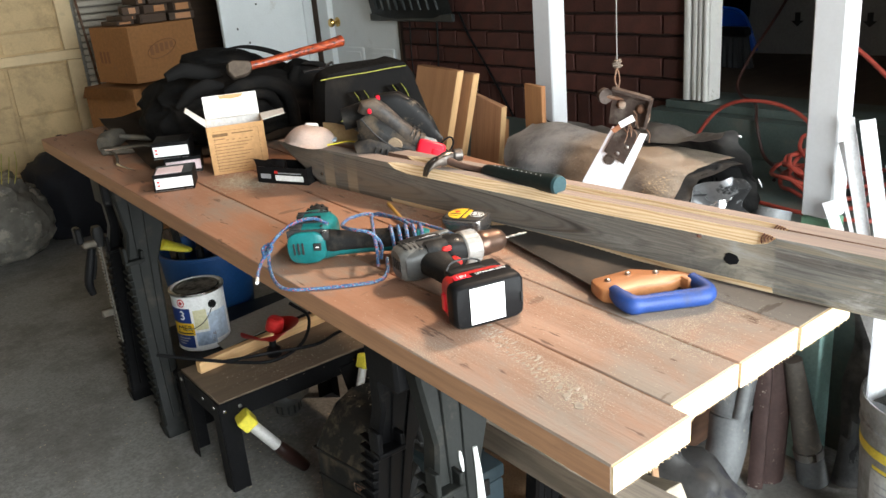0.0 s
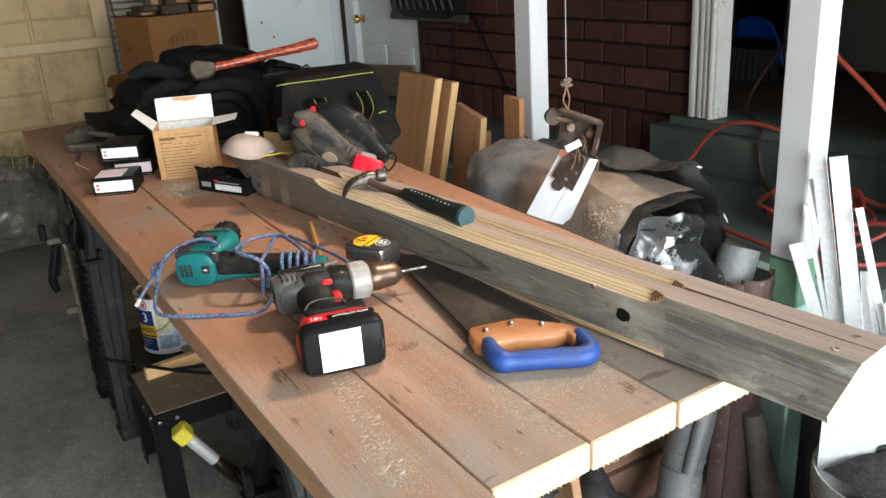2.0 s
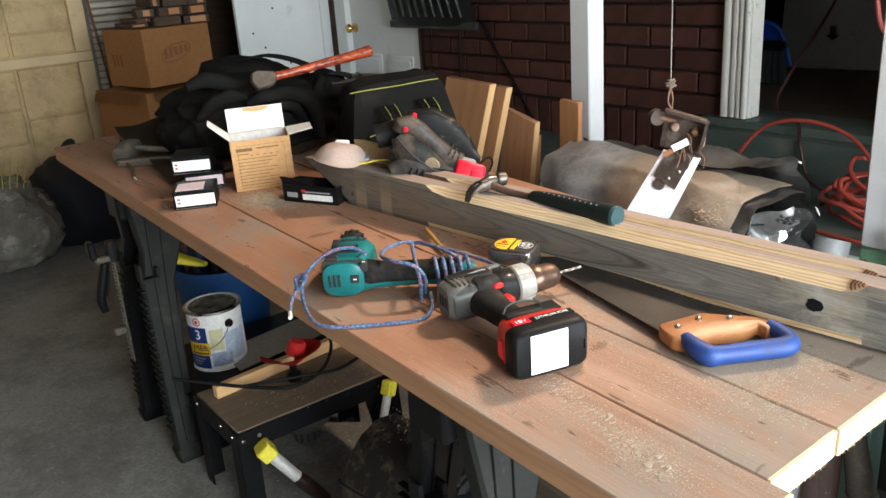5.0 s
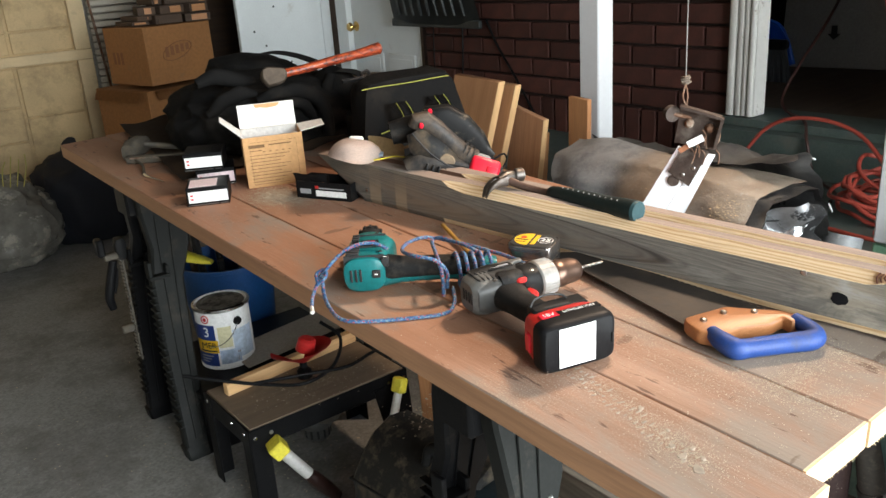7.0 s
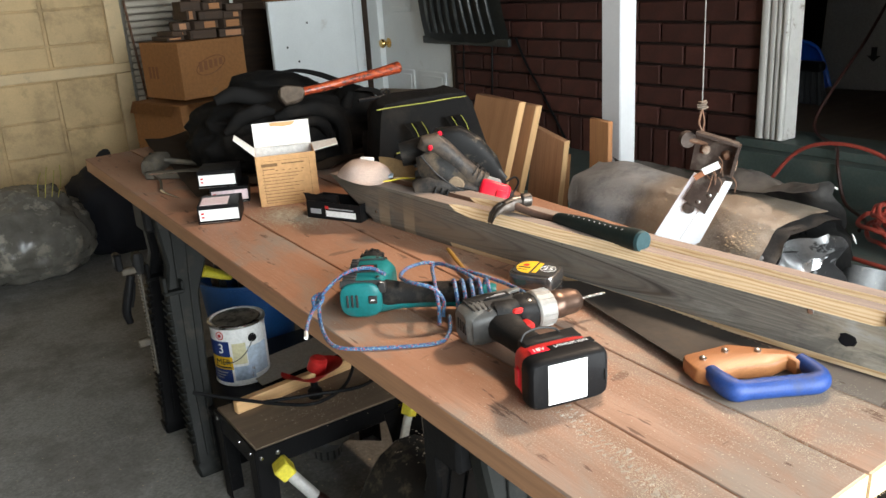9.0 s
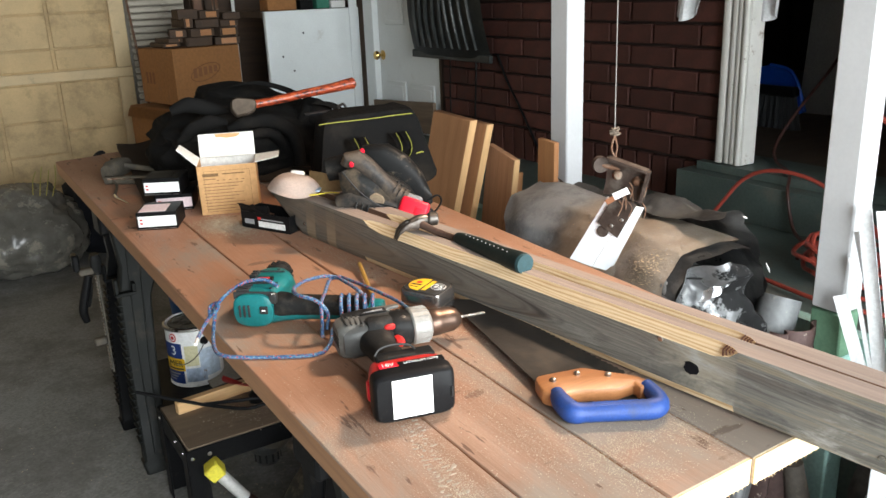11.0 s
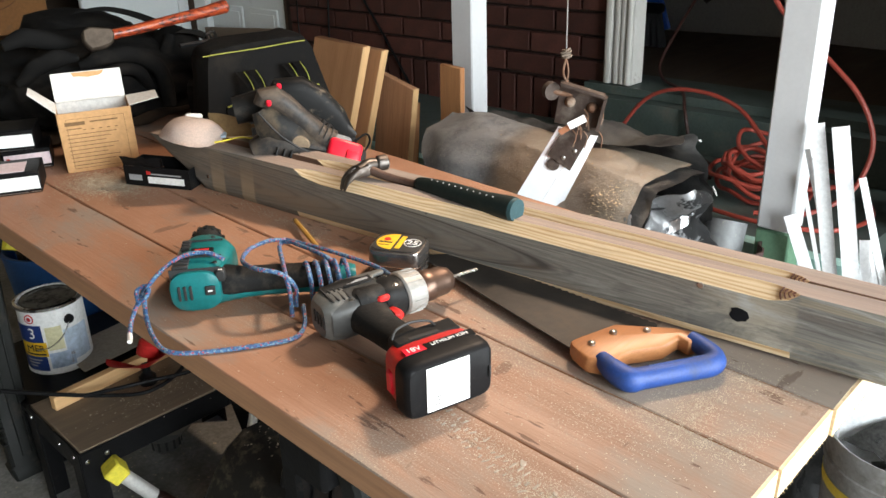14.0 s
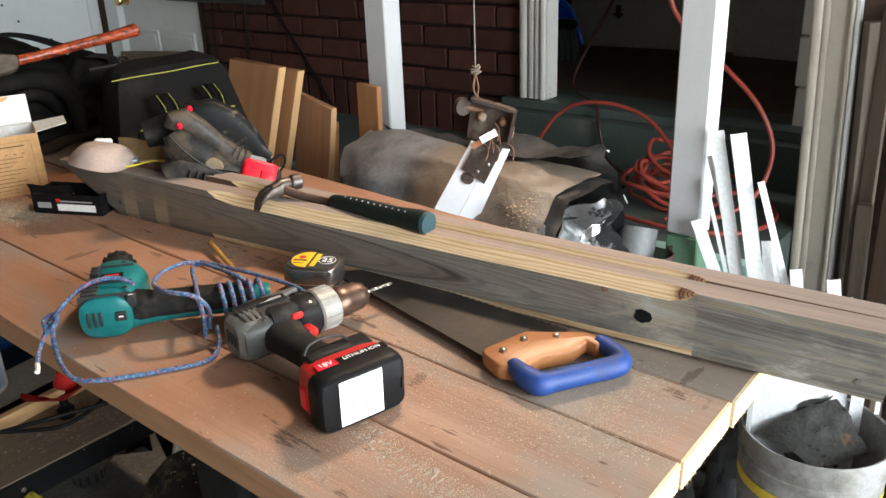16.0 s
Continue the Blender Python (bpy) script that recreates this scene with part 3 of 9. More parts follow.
for x, y in ((0.022, -0.012), (0.018, -0.055)):
    part("screw", lathe(bm_new(), [(0.0042, 0), (0.004, 0.0012), (0.001, 0.0016)], 10, pose(x, y, 0.0892)), M_STEEL, beam)
for host, shift in ((front, 0.0), (back, 0.0)):
    for k in range(4):
        x = 0.2405 + 0.0050 * k
        c = 0.0035 + 0.0028 * k
        part("dark_ring", tube(bm_new(), [(x, 0.0004, 0.0890 - c), (x + 0.003, -0.4 * c, 0.0894 - 0.45 * c), (x, -0.80 * c, 0.0893)], 0.0011, 6, 3), M_RING, host)

# posts of the porch
def post(x, y, w, d, h, split):
    p = thing("porch_post", pose(x, y, 0), "white painted square wooden porch post with a teal painted foot", "post", "porch posts")
    part("lower_post", box(bm_new(), (-w / 2, -d / 2, 0), (w / 2, d / 2, split - 0.10), 0.004), M_TEAL_PAINT, p, "pale teal painted foot")
    part("green_band", box(bm_new(), (-w / 2, -d / 2, split - 0.0985), (w / 2, d / 2, split), 0.004), M_GREEN_PAINT, p, "flaking green painted band")
    part("upper_post", box(bm_new(), (-w / 2, -d / 2, split + 0.0015), (w / 2, d / 2, h), 0.004), M_POST, p, "white painted shaft")
    return p


post(1.762, 0.924, 0.062, 0.072, ROOF, 0.647)
post(1.762, 1.784, 0.062, 0.072, ROOF, 0.5)


# ---- tools on the table ----
M_TEAL = surface("teal_plastic", (0.008, 0.125, 0.128), 0.36, vary=0.15, bump=0.05, dirt=(0.07, 0.095, 0.085), dirt_from=0.55, dirt_to=0.85, dirt_scale=30, spec=0.25)
M_GREY_CASE = surface("grey_drill_case", (0.058, 0.058, 0.056), 0.33, vary=0.18, bump=0.06, dirt=(0.12, 0.105, 0.085), dirt_from=0.55, dirt_to=0.9, dirt_scale=40, spec=0.22)
M_CLAM = surface("scuffed_mid_grey_plastic", (0.105, 0.104, 0.098), 0.40, vary=0.15, bump=0.06, dirt=(0.21, 0.19, 0.155), dirt_from=0.52, dirt_to=0.85, dirt_scale=45, spec=0.25)
M_RUBBER = surface("dusty_black_rubber", (0.014, 0.014, 0.014), 0.62, vary=0.2, grain=400, bump=0.25, dirt=(0.075, 0.066, 0.054), dirt_from=0.52, dirt_to=0.85, dirt_scale=26, spec=0.12)
M_RED = surface("red_plastic", (0.50, 0.022, 0.020), 0.4, vary=0.12, bump=0.05, dirt=(0.25, 0.06, 0.05), dirt_from=0.6, dirt_to=0.9, dirt_scale=25)
M_BRIGHT_RED = surface("bright_red_plastic", (0.62, 0.012, 0.030), 0.35, vary=0.1, bump=0.04)
M_LABEL = surface("white_paper_label", (0.78, 0.78, 0.76), 0.6, vary=0.05, bump=0.05)
M_PRINT = surface("grey_print", (0.30, 0.30, 0.31), 0.6, vary=0.05)
# print black, which also paints the dark inside slots, recesses and holes
M_INK = surface("black_ink_and_slot_dark", (0.02, 0.02, 0.02), 0.6, vary=0.05)
M_BRONZE = surface("bronzed_chuck", (0.125, 0.080, 0.060), 0.34, 0.75, vary=0.15, bump=0.05)
M_COLLAR = surface("worn_silver_paint", (0.27, 0.262, 0.245), 0.5, 0.2, vary=0.15, bump=0.08, dirt=(0.24, 0.21, 0.17), dirt_from=0.5, dirt_to=0.8, dirt_scale=40)
M_CHROME = surface("chrome", (0.72, 0.71, 0.69), 0.14, 1.0, vary=0.05, bump=0.02)
M_YELLOW = surface("yellow_label", (0.72, 0.44, 0.02), 0.5, vary=0.08, bump=0.04)
M_BLUE_GRIP = surface("blue_rubber_grip", (0.014, 0.046, 0.19), 0.5, vary=0.15, grain=300, bump=0.2, dirt=(0.055, 0.06, 0.085), dirt_from=0.55, dirt_to=0.8, dirt_scale=22)
M_SAW_WOOD = timber("varnished_saw_handle_wood", (0.43, 0.185, 0.07), (0.31, 0.12, 0.042), 0.45, 1.2, bump=0.12)
M_BLADE = surface("dull_saw_blade", (0.028, 0.024, 0.021), 0.5, 0.3, vary=0.4, scale=12, bump=0.1, dirt=(0.095, 0.074, 0.055), dirt_from=0.50, dirt_to=0.8, dirt_scale=14)


def striped_rope(name):
    """Blue braided cord with red and pale flecks."""
    n = Nodes(name)
    v = n.add("ShaderNodeTexVoronoi", Vector=n.coord, Scale=430.0)
    pick = n.add("ShaderNodeSeparateColor", Color=v.outputs["Color"])
    col = n.ramp(pick.outputs[0], [(0.0, (0.025, 0.07, 0.17)), (0.40, (0.05, 0.13, 0.25)), (0.68, (0.15, 0.23, 0.29)), (0.86, (0.30, 0.06, 0.07))])
    for e in n.tree.nodes:
        if e.bl_idname == "ShaderNodeValToRGB":
            e.color_ramp.interpolation = "CONSTANT"
    n.bump(v.outputs["Distance"], 0.6, 0.001)
    return n.end(col, 0.7)


M_ROPE = striped_rope("blue_braided_cord")


def cordless_drill(m):
    d = thing("cordless_drill", m, "grey and red cordless drill lying on its side on the planks", "drill")
    z = 0.040
    body = bulge(bm_new(), [(0.0, 0, z, 0.040, 0.046), (0.004, 0, z, 0.054, 0.058), (0.02, 0, z, 0.064, 0.066), (0.055, 0.001, z, 0.066, 0.068), (0.088, 0.003, z, 0.060, 0.064), (0.108, 0.003, z, 0.056, 0.058)])
    body = part("body", body, M_GREY_CASE, d, "scuffed dark grey plastic motor housing")
    part("top_cap", bulge(bm_new(), [(0.012, 0.020, z + 0.006, 0.030, 0.060), (0.05, 0.021, z + 0.006, 0.034, 0.064), (0.085, 0.020, z + 0.004, 0.028, 0.060)]), M_DARK_GREY, body)
    for i in range(4):
        part("vent_slot", box(bm_new(), (0.010 + i * 0.008, -0.018, z + 0.0325), (0.013 + i * 0.008, 0.006, z + 0.0345), 0.0006), M_INK, body)
    part("shoulder", bulge(bm_new(), [(0.084, -0.004, z + 0.004, 0.050, 0.056), (0.094, -0.004, z + 0.004, 0.056, 0.062), (0.112, 0.001, z, 0.060, 0.062)]), M_DARK_GREY, body)
    for y in (-0.014, 0.012):
        part("bolt", lathe(bm_new(), [(0.0055, 0), (0.0055, 0.003), (0.003, 0.0045), (0.0005, 0.0046)], 10, pose(0.103, y, z + 0.0275)), M_STEEL, body)
    part("rubber_wrap", bulge(bm_new(), [(0.044, -0.016, z + 0.002, 0.030, 0.066), (0.055, -0.015, z + 0.002, 0.036, 0.0705), (0.075, -0.014, z + 0.002, 0.036, 0.0705), (0.084, -0.012, z + 0.002, 0.030, 0.066)]), M_RUBBER, body, "black rubber overmould")
    part("side_plate", box(bm_new(), (0.040, 0.008, z + 0.0335), (0.084, 0.024, z + 0.0362), 0.001), M_DARK_GREY, body)
    part("printed_strip", box(bm_new(), (0.046, 0.013, z + 0.0362), (0.078, 0.018, z + 0.0366)), M_PRINT, body)
    part("back_shell", bulge(bm_new(), [(-0.003, 0.004, z, 0.044, 0.050), (0.004, 0.004, z, 0.060, 0.062), (0.020, 0.005, z, 0.0675, 0.0695), (0.036, 0.006, z, 0.066, 0.0690), (0.040, 0.006, z, 0.060, 0.062)], 24, 3.4), M_CLAM, body, "worn mid-grey motor cover")
    part("saddle", prism(bm_new(), [(0.036, 0.026), (0.046, 0.010), (0.078, 0.010), (0.092, 0.020), (0.108, 0.022), (0.108, 0.031), (0.036, 0.033)], 0.006, pose(0, 0, z + 0.0295), 0.0018, 2), M_CLAM, body, "worn mid-grey side cover")
    for i in range(4):
        part("cover_slot", box(bm_new(), (-0.0045, -0.016 + 0.009 * i, z - 0.008), (0.004, -0.012 + 0.009 * i, z + 0.012), 0.0006), M_INK, body)
        part("cover_slot", box(bm_new(), (0.010 + i * 0.007, 0.006, z + 0.0335), (0.0125 + i * 0.007, 0.024, z + 0.0358), 0.0005), M_INK, body)
    part("rubber_lobe", bulge(bm_new(), [(0.040, -0.012, z + 0.018, 0.022, 0.030), (0.050, -0.010, z + 0.020, 0.032, 0.034), (0.066, -0.006, z + 0.019, 0.026, 0.032), (0.074, -0.004, z + 0.016, 0.016, 0.024)], 18, 2.4), M_RUBBER, body, "black rubber grip inlay")
    part("clip_wire", tube(bm_new(), [(0.020, -0.152, 0.083), (0.030, -0.146, 0.091), (0.052, -0.142, 0.092), (0.074, -0.145, 0.088), (0.080, -0.152, 0.083)], 0.0018, 6), M_INK, d, "black wire hook")
    for x, y in ((0.008, -0.012), (0.034, -0.022), (0.092, 0.012), (0.098, -0.016)):
        part("screw", lathe(bm_new(), [(0.0028, 0), (0.0028, 0.0012), (0.001, 0.0014)], 10, pose(x, y, z + (0.0275 if x < 0.01 else 0.031))), M_STEEL, body)
    part("gear_ring", bulge(bm_new(), [(0.106, 0.003, z, 0.057, 0.057), (0.116, 0.003, z, 0.060, 0.060), (0.120, 0.003, z, 0.056, 0.056)], 24, 2.2), M_DARK_GREY, d)
    collar = part("clutch_collar", bulge(bm_new(), [(0.118, 0.003, z, 0.062, 0.062), (0.121, 0.003, z, 0.067, 0.067), (0.148, 0.003, z, 0.063, 0.063), (0.152, 0.003, z, 0.050, 0.050)], 28, 2.0), M_COLLAR, d, "worn silver torque collar")
    for k in range(20):
        a = 2 * math.pi * k / 20
        part("collar_mark", box(bm_new(), (0.124, -0.0008, 0.0312), (0.146, 0.0008, 0.0335), 0, pose(0, 0.003, z) @ pose(0, 0, 0, math.degrees(a))), M_COLLAR, collar)
    part("chuck", bulge(bm_new(), [(0.150, 0.003, z, 0.046, 0.046), (0.153, 0.003, z, 0.050, 0.050), (0.168, 0.003, z, 0.050, 0.050), (0.170, 0.003, z, 0.047, 0.047), (0.190, 0.003, z, 0.045, 0.045), (0.200, 0.003, z, 0.036, 0.036), (0.206, 0.003, z, 0.020, 0.020), (0.208, 0.003, z, 0.012, 0.012)], 26, 2.0), M_BRONZE, d, "bronzed steel keyless chuck")
    bit = bm_new()
    for ph in (0, math.pi):
        tube(bit, [(0.205 + 0.046 * k / 40, 0.003 + 0.0016 * math.cos(ph + k * 0.55), z + 0.0016 * math.sin(ph + k * 0.55)) for k in range(41)], 0.0015, 6, smooth=False)
    part("drill_bit", bit, M_STEEL, d, "spiral steel drill bit")
    grip = part("grip", loft(bm_new(), [[(0.055 + s + u, y, z + v) for u, v in squircle(w, t, 20, 2.6)] for y, w, t, s in ((-0.015, 0.064, 0.050, 0), (-0.035, 0.056, 0.046, 0.0), (-0.06, 0.047, 0.040, 0.0), (-0.100, 0.044, 0.038, 0.004), (-0.130, 0.054, 0.044, 0.008), (-0.150, 0.078, 0.054, 0.010))]), M_RUBBER, d, "black rubber pistol grip")
    part("trigger", bulge(bm_new(), [(0.082, -0.042, z, 0.022, 0.016), (0.089, -0.042, z, 0.026, 0.018), (0.095, -0.043, z, 0.018, 0.010)], 14), M_RED, d, "red trigger")
    part("direction_switch", box(bm_new(), (0.068, -0.034, z + 0.018), (0.086, -0.027, z + 0.029), 0.003), M_RED, d, "red direction switch")
    b = part("battery_pack", loft(bm_new(), [[(0.043 + u, y, 0.0415 + v) for u, v in squircle(w, t, 28, 5)] for y, w, t in ((-0.131, 0.088, 0.062), (-0.136, 0.102, 0.073), (-0.150, 0.110, 0.078), (-0.172, 0.116, 0.081))]), M_RED, d, "red and black 18 volt battery pack", pose(0.023, -0.017, 0, 0, 0, -2))
    part("base_cap", loft(bm_new(), [[(0.043 + u, y, 0.0415 + v) for u, v in squircle(w, t, 28, 7)] for y, w, t in ((-0.174, 0.1175, 0.082), (-0.190, 0.1175, 0.082), (-0.197, 0.114, 0.0785), (-0.200, 0.108, 0.072))]), M_BLACK, b, "black battery base")
    part("top_shoe", box(bm_new(), (0.002, -0.150, 0.066), (0.088, -0.122, 0.0815), 0.003), M_DARK_GREY, b)
    part("contact_window", box(bm_new(), (0.020, -0.146, 0.0815), (0.060, -0.140, 0.0822), 0.0003), M_INK, b)
    part("release_button", box(bm_new(), (-0.0165, -0.166, 0.022), (-0.009, -0.150, 0.056), 0.003), M_BRIGHT_RED, b, "red release button")
    for x, zz in ((-0.006, 0.010), (-0.006, 0.066), (0.092, 0.010), (0.092, 0.066)):
        part("screw", lathe(bm_new(), [(0.003, 0), (0.003, 0.0015), (0.001, 0.0016)], 10, pose(x, -0.1975, zz, 90)), M_STEEL, b)
    lab = part("paper_label", box(bm_new(), (0.010, -0.2016, 0.0095), (0.067, -0.2002, 0.0745), 0), M_LABEL, b, "white paper sticker with fine print")
    bars([(0.004 + 0.002 * (i % 2), 0.006 + 0.0055 * i, 0.018 + 0.006 * ((i * 7) % 4), 0.0012) for i in range(7)], 0, 0, M_INK, b, pose(0.014, -0.2017, 0.012, 90))
    part("ring_mark", tube(bm_new(), [(0.059 + 0.0028 * math.cos(a), -0.2017, 0.064 + 0.0028 * math.sin(a)) for a in np.linspace(0, 2 * math.pi, 17)], 0.0006, 5, smooth=False), M_INK, b)
    part("catch", box(bm_new(), (0.0935, -0.203, 0.030), (0.0965, -0.198, 0.048), 0.001), M_INK, b)
    part("voltage_badge", box(bm_new(), (0.0, -0.1730, 0.0805), (0.026, -0.1600, 0.0826), 0.0005), M_BRIGHT_RED, b)
    part("black_band", box(bm_new(), (0.028, -0.1740, 0.0803), (0.094, -0.1610, 0.0823), 0.0005), M_BLACK, b)
    lettering("18V", 0.012, M_LABEL, b, pose(0.013, -0.1665, 0.0827), label="white raised figures")
    lettering("LITHIUM ION", 0.0085, M_LABEL, b, pose(0.061, -0.1668, 0.0824), label="white raised capitals")
    return d


cordless_drill(rest(0.700, 1.080, -13.0, 0.975) @ Matrix.Diagonal((1.0, 1.0, 0.90, 1.0)))


def corded_drill(m):
    d = thing("corded_drill", m, "teal and black electric drill lying on its side", "drill")
    z = 0.036
    h = part("motor_housing", bulge(bm_new(), [(0.0, 0.006, z, 0.056, 0.048), (0.004, 0.006, z, 0.070, 0.060), (0.03, 0.005, z, 0.078, 0.066), (0.070, 0.001, z, 0.086, 0.068), (0.105, -0.002, z, 0.088, 0.068), (0.130, 0.001, z, 0.072, 0.060), (0.150, 0.004, z, 0.052, 0.048)], 24, 3.0), M_TEAL, d, "teal plastic motor housing")
    for i in range(3):
        part("vent_slot", box(bm_new(), (0.014 + i * 0.011, 0.014, z + 0.026), (0.020 + i * 0.011, 0.036, z + 0.0362), 0.0006), M_INK, h)
        part("side_slot", box(bm_new(), (0.075 + i * 0.010, 0.018, z + 0.030), (0.080 + i * 0.010, 0.030, z + 0.0385), 0.0006), M_INK, h)
        part("rear_slot", box(bm_new(), (0.014 + i * 0.011, -0.0362, z - 0.004), (0.020 + i * 0.011, -0.0345, z + 0.008), 0.0006), M_INK, h)
    for k in range(3):
        part("end_slot", box(bm_new(), (-0.003, 0.010 + 0.008 * k, z - 0.010), (0.010, 0.0135 + 0.008 * k, z + 0.012), 0.0006), M_INK, h)
    part("end_switch", box(bm_new(), (-0.003, -0.022, z - 0.004), (0.010, -0.008, z + 0.010), 0.001), M_INK, h, "small black rocker")
    part("rocker_mark", box(bm_new(), (-0.0034, -0.018, z + 0.002), (-0.0028, -0.012, z + 0.004)), M_LABEL, h)
    part("end_seam", box(bm_new(), (0.0095, -0.030, z + 0.020), (0.0110, 0.040, z + 0.0335)), M_INK, h)
    part("name_plate", box(bm_new(), (0.052, -0.018, z + 0.0340), (0.068, 0.014, z + 0.0392), 0.0008), M_BLACK, h)
    part("plate_mark", box(bm_new(), (0.057, -0.012, z + 0.0392), (0.063, 0.008, z + 0.0396)), M_RED, h)
    for y0, y1, x in ((-0.030, 0.030, 0.046), (-0.028, 0.030, 0.102)):
        part("case_seam", box(bm_new(), (x, y0, z + 0.0335), (x + 0.0012, y1, z + 0.0362)), M_INK, h)
    for x, y in ((0.030, -0.022), (0.090, 0.020), (0.120, -0.012)):
        part("screw", lathe(bm_new(), [(0.0035, 0), (0.003, 0.0015), (0.0005, 0.0016)], 10, pose(x, y, z + 0.0315)), M_INK, h)
    part("reverse_switch", box(bm_new(), (0.004, -0.037, z + 0.012), (0.018, -0.024, z + 0.030), 0.002), M_INK, h, "small black switch")
    part("switch_mark", box(bm_new(), (0.007, -0.034, z + 0.0300), (0.009, -0.028, z + 0.0304)), M_LABEL, h)
    part("chuck", bulge(bm_new(), [(0.149, 0.005, z, 0.044, 0.044), (0.158, 0.005, z, 0.050, 0.050), (0.172, 0.005, z, 0.050, 0.050), (0.180, 0.005, z, 0.047, 0.047), (0.194, 0.005, z, 0.042, 0.042), (0.206, 0.005, z, 0.024, 0.024)], 22, 2.0), M_RUBBER, d, "black drill chuck")
    for k in range(14):
        a = 360 * k / 14
        part("chuck_tooth", box(bm_new(), (0.1700, -0.0026, 0.0220), (0.1820, 0.0026, 0.0270), 0.0006, pose(0, 0.005, z) @ pose(0, 0, 0, a)), M_DARK_GREY, d)
    g = part("handle", loft(bm_new(), [[(0.034 + s + u, y, z - 0.008 + v) for u, v in squircle(w, t, 20, 2.8)] for y, w, t, s in ((-0.020, 0.060, 0.050, 0.004), (-0.045, 0.044, 0.040, 0.0), (-0.08, 0.037, 0.035, -0.002), (-0.13, 0.036, 0.034, -0.004), (-0.18, 0.037, 0.035, -0.008), (-0.214, 0.041, 0.039, -0.010), (-0.222, 0.036, 0.034, -0.010))]), M_TEAL, d, "teal pistol grip")
    part("grip_pad", loft(bm_new(), [[(0.0315 + s + u, y, z - 0.0005 + v) for u, v in squircle(w, t, 18, 2.8)] for y, w, t, s in ((-0.014, 0.030, 0.044, 0.003), (-0.030, 0.050, 0.044, 0.002), (-0.060, 0.044, 0.035, 0.000), (-0.10, 0.042, 0.033, -0.001), (-0.16, 0.042, 0.033, -0.004), (-0.188, 0.042, 0.034, -0.007), (-0.198, 0.028, 0.026, -0.008))]), M_RUBBER, g, "black rubber grip pad")
    return d


corded_drill(rest(0.634, 1.262, 53, 0.965))

# the cord: about the teal drill's head, round its grip, and loose on the planks
cord = thing("braided_cord", pose(0.70, 1.25, TOP), "blue and red braided cord wound loosely round the teal drill", "cord", at=rest(0.696, 1.246, 0, 0.997))
R = 0.0032
Z = TOP + R
wpart("long_loop", tube(bm_new(), [(0.540, 1.288, Z), (0.558, 1.315, Z + 0.004), (0.580, 1.330, Z + 0.02), (0.604, 1.318, Z + 0.052), (0.640, 1.312, Z + 0.070), (0.668, 1.292, Z + 0.074), (0.682, 1.268, Z + 0.066)], R, 8), M_ROPE, cord)
wpart("knot", tube(bm_new(), [(0.575, 1.322, Z + 0.018), (0.582, 1.338, Z + 0.030), (0.594, 1.328, Z + 0.038), (0.586, 1.316, Z + 0.030), (0.579, 1.328, Z + 0.020), (0.592, 1.336, Z + 0.030)], R, 8), M_ROPE, cord)
M_CARD_FIBRE = surface("pale_frayed_fibre", (0.50, 0.48, 0.45), 0.9, vary=0.2)
wpart("frayed_end", tube(bm_new(), [(0.541, 1.290, Z), (0.536, 1.279, Z), (0.532, 1.272, Z - 0.001)], [R, R * 1.05, R * 1.1], 8), M_CARD_FIBRE, cord, "pale frayed end of the cord")
wpart("low_loop", tube(bm_new(), [(0.588, 1.332, Z + 0.02), (0.572, 1.300, Z + 0.004), (0.556, 1.250, Z), (0.553, 1.212, Z), (0.575, 1.183, Z), (0.628, 1.145, Z), (0.680, 1.118, Z), (0.708, 1.128, Z + 0.006), (0.724, 1.150, Z + 0.02)], R, 8), M_ROPE, cord)
wpart("upper_loop", tube(bm_new(), [(0.718, 1.158, TOP + 0.020), (0.724, 1.164, TOP + 0.046), (0.712, 1.178, TOP + 0.066), (0.694, 1.210, TOP + 0.070), (0.707, 1.262, TOP + 0.060), (0.742, 1.296, TOP + 0.055), (0.787, 1.312, TOP + 0.048), (0.815, 1.318, Z + 0.034), (0.828, 1.325, Z + 0.028), (0.836, 1.250, Z + 0.034), (0.849, 1.165, Z + 0.034), (0.848, 1.116, Z + 0.034), (0.834, 1.076, Z + 0.034)], R, 8), M_ROPE, cord)
wpart("cross_loop", tube(bm_new(), [(0.706, 1.152, TOP + 0.012), (0.712, 1.160, TOP + 0.040), (0.720, 1.178, TOP + 0.060), (0.748, 1.224, TOP + 0.056), (0.781, 1.277, TOP + 0.053), (0.792, 1.268, TOP + 0.058), (0.793, 1.238, TOP + 0.060), (0.790, 1.196, TOP + 0.064), (0.790, 1.160, TOP + 0.058), (0.782, 1.140, TOP + 0.030)], R, 8), M_ROPE, cord)
for k in range(5):
    c = Vector((0.756 + 0.0105 * k, 1.181 - 0.0078 * k, TOP + 0.034))
    pts = []
    for j in range(13):
        a = 2 * math.pi * j / 12
        o = Vector((0.515, 0.857, 0)) * (0.030 * math.cos(a)) + Vector((0, 0, 1)) * (0.028 * math.sin(a))
        pts.append(c + o + Vector((0.857, -0.515, 0)) * (0.008 * j / 12))
    wpart("winding", tube(bm_new(), pts, R, 8, 3), M_ROPE, cord)

# tape measure
tm = thing("tape_measure", rest(0.909, 1.157, -62, 1.06), "chrome and black tape measure with a yellow label", "tape measure")
body = part("case", prism(bm_new(), squircle(0.078, 0.064, 24, 5), 0.042, pose(0, 0, 0.002), 0.004, 2), surface("dark_chrome_case", (0.20, 0.185, 0.175), 0.2, 0.85, vary=0.2, bump=0.03), tm, "dark chrome case")
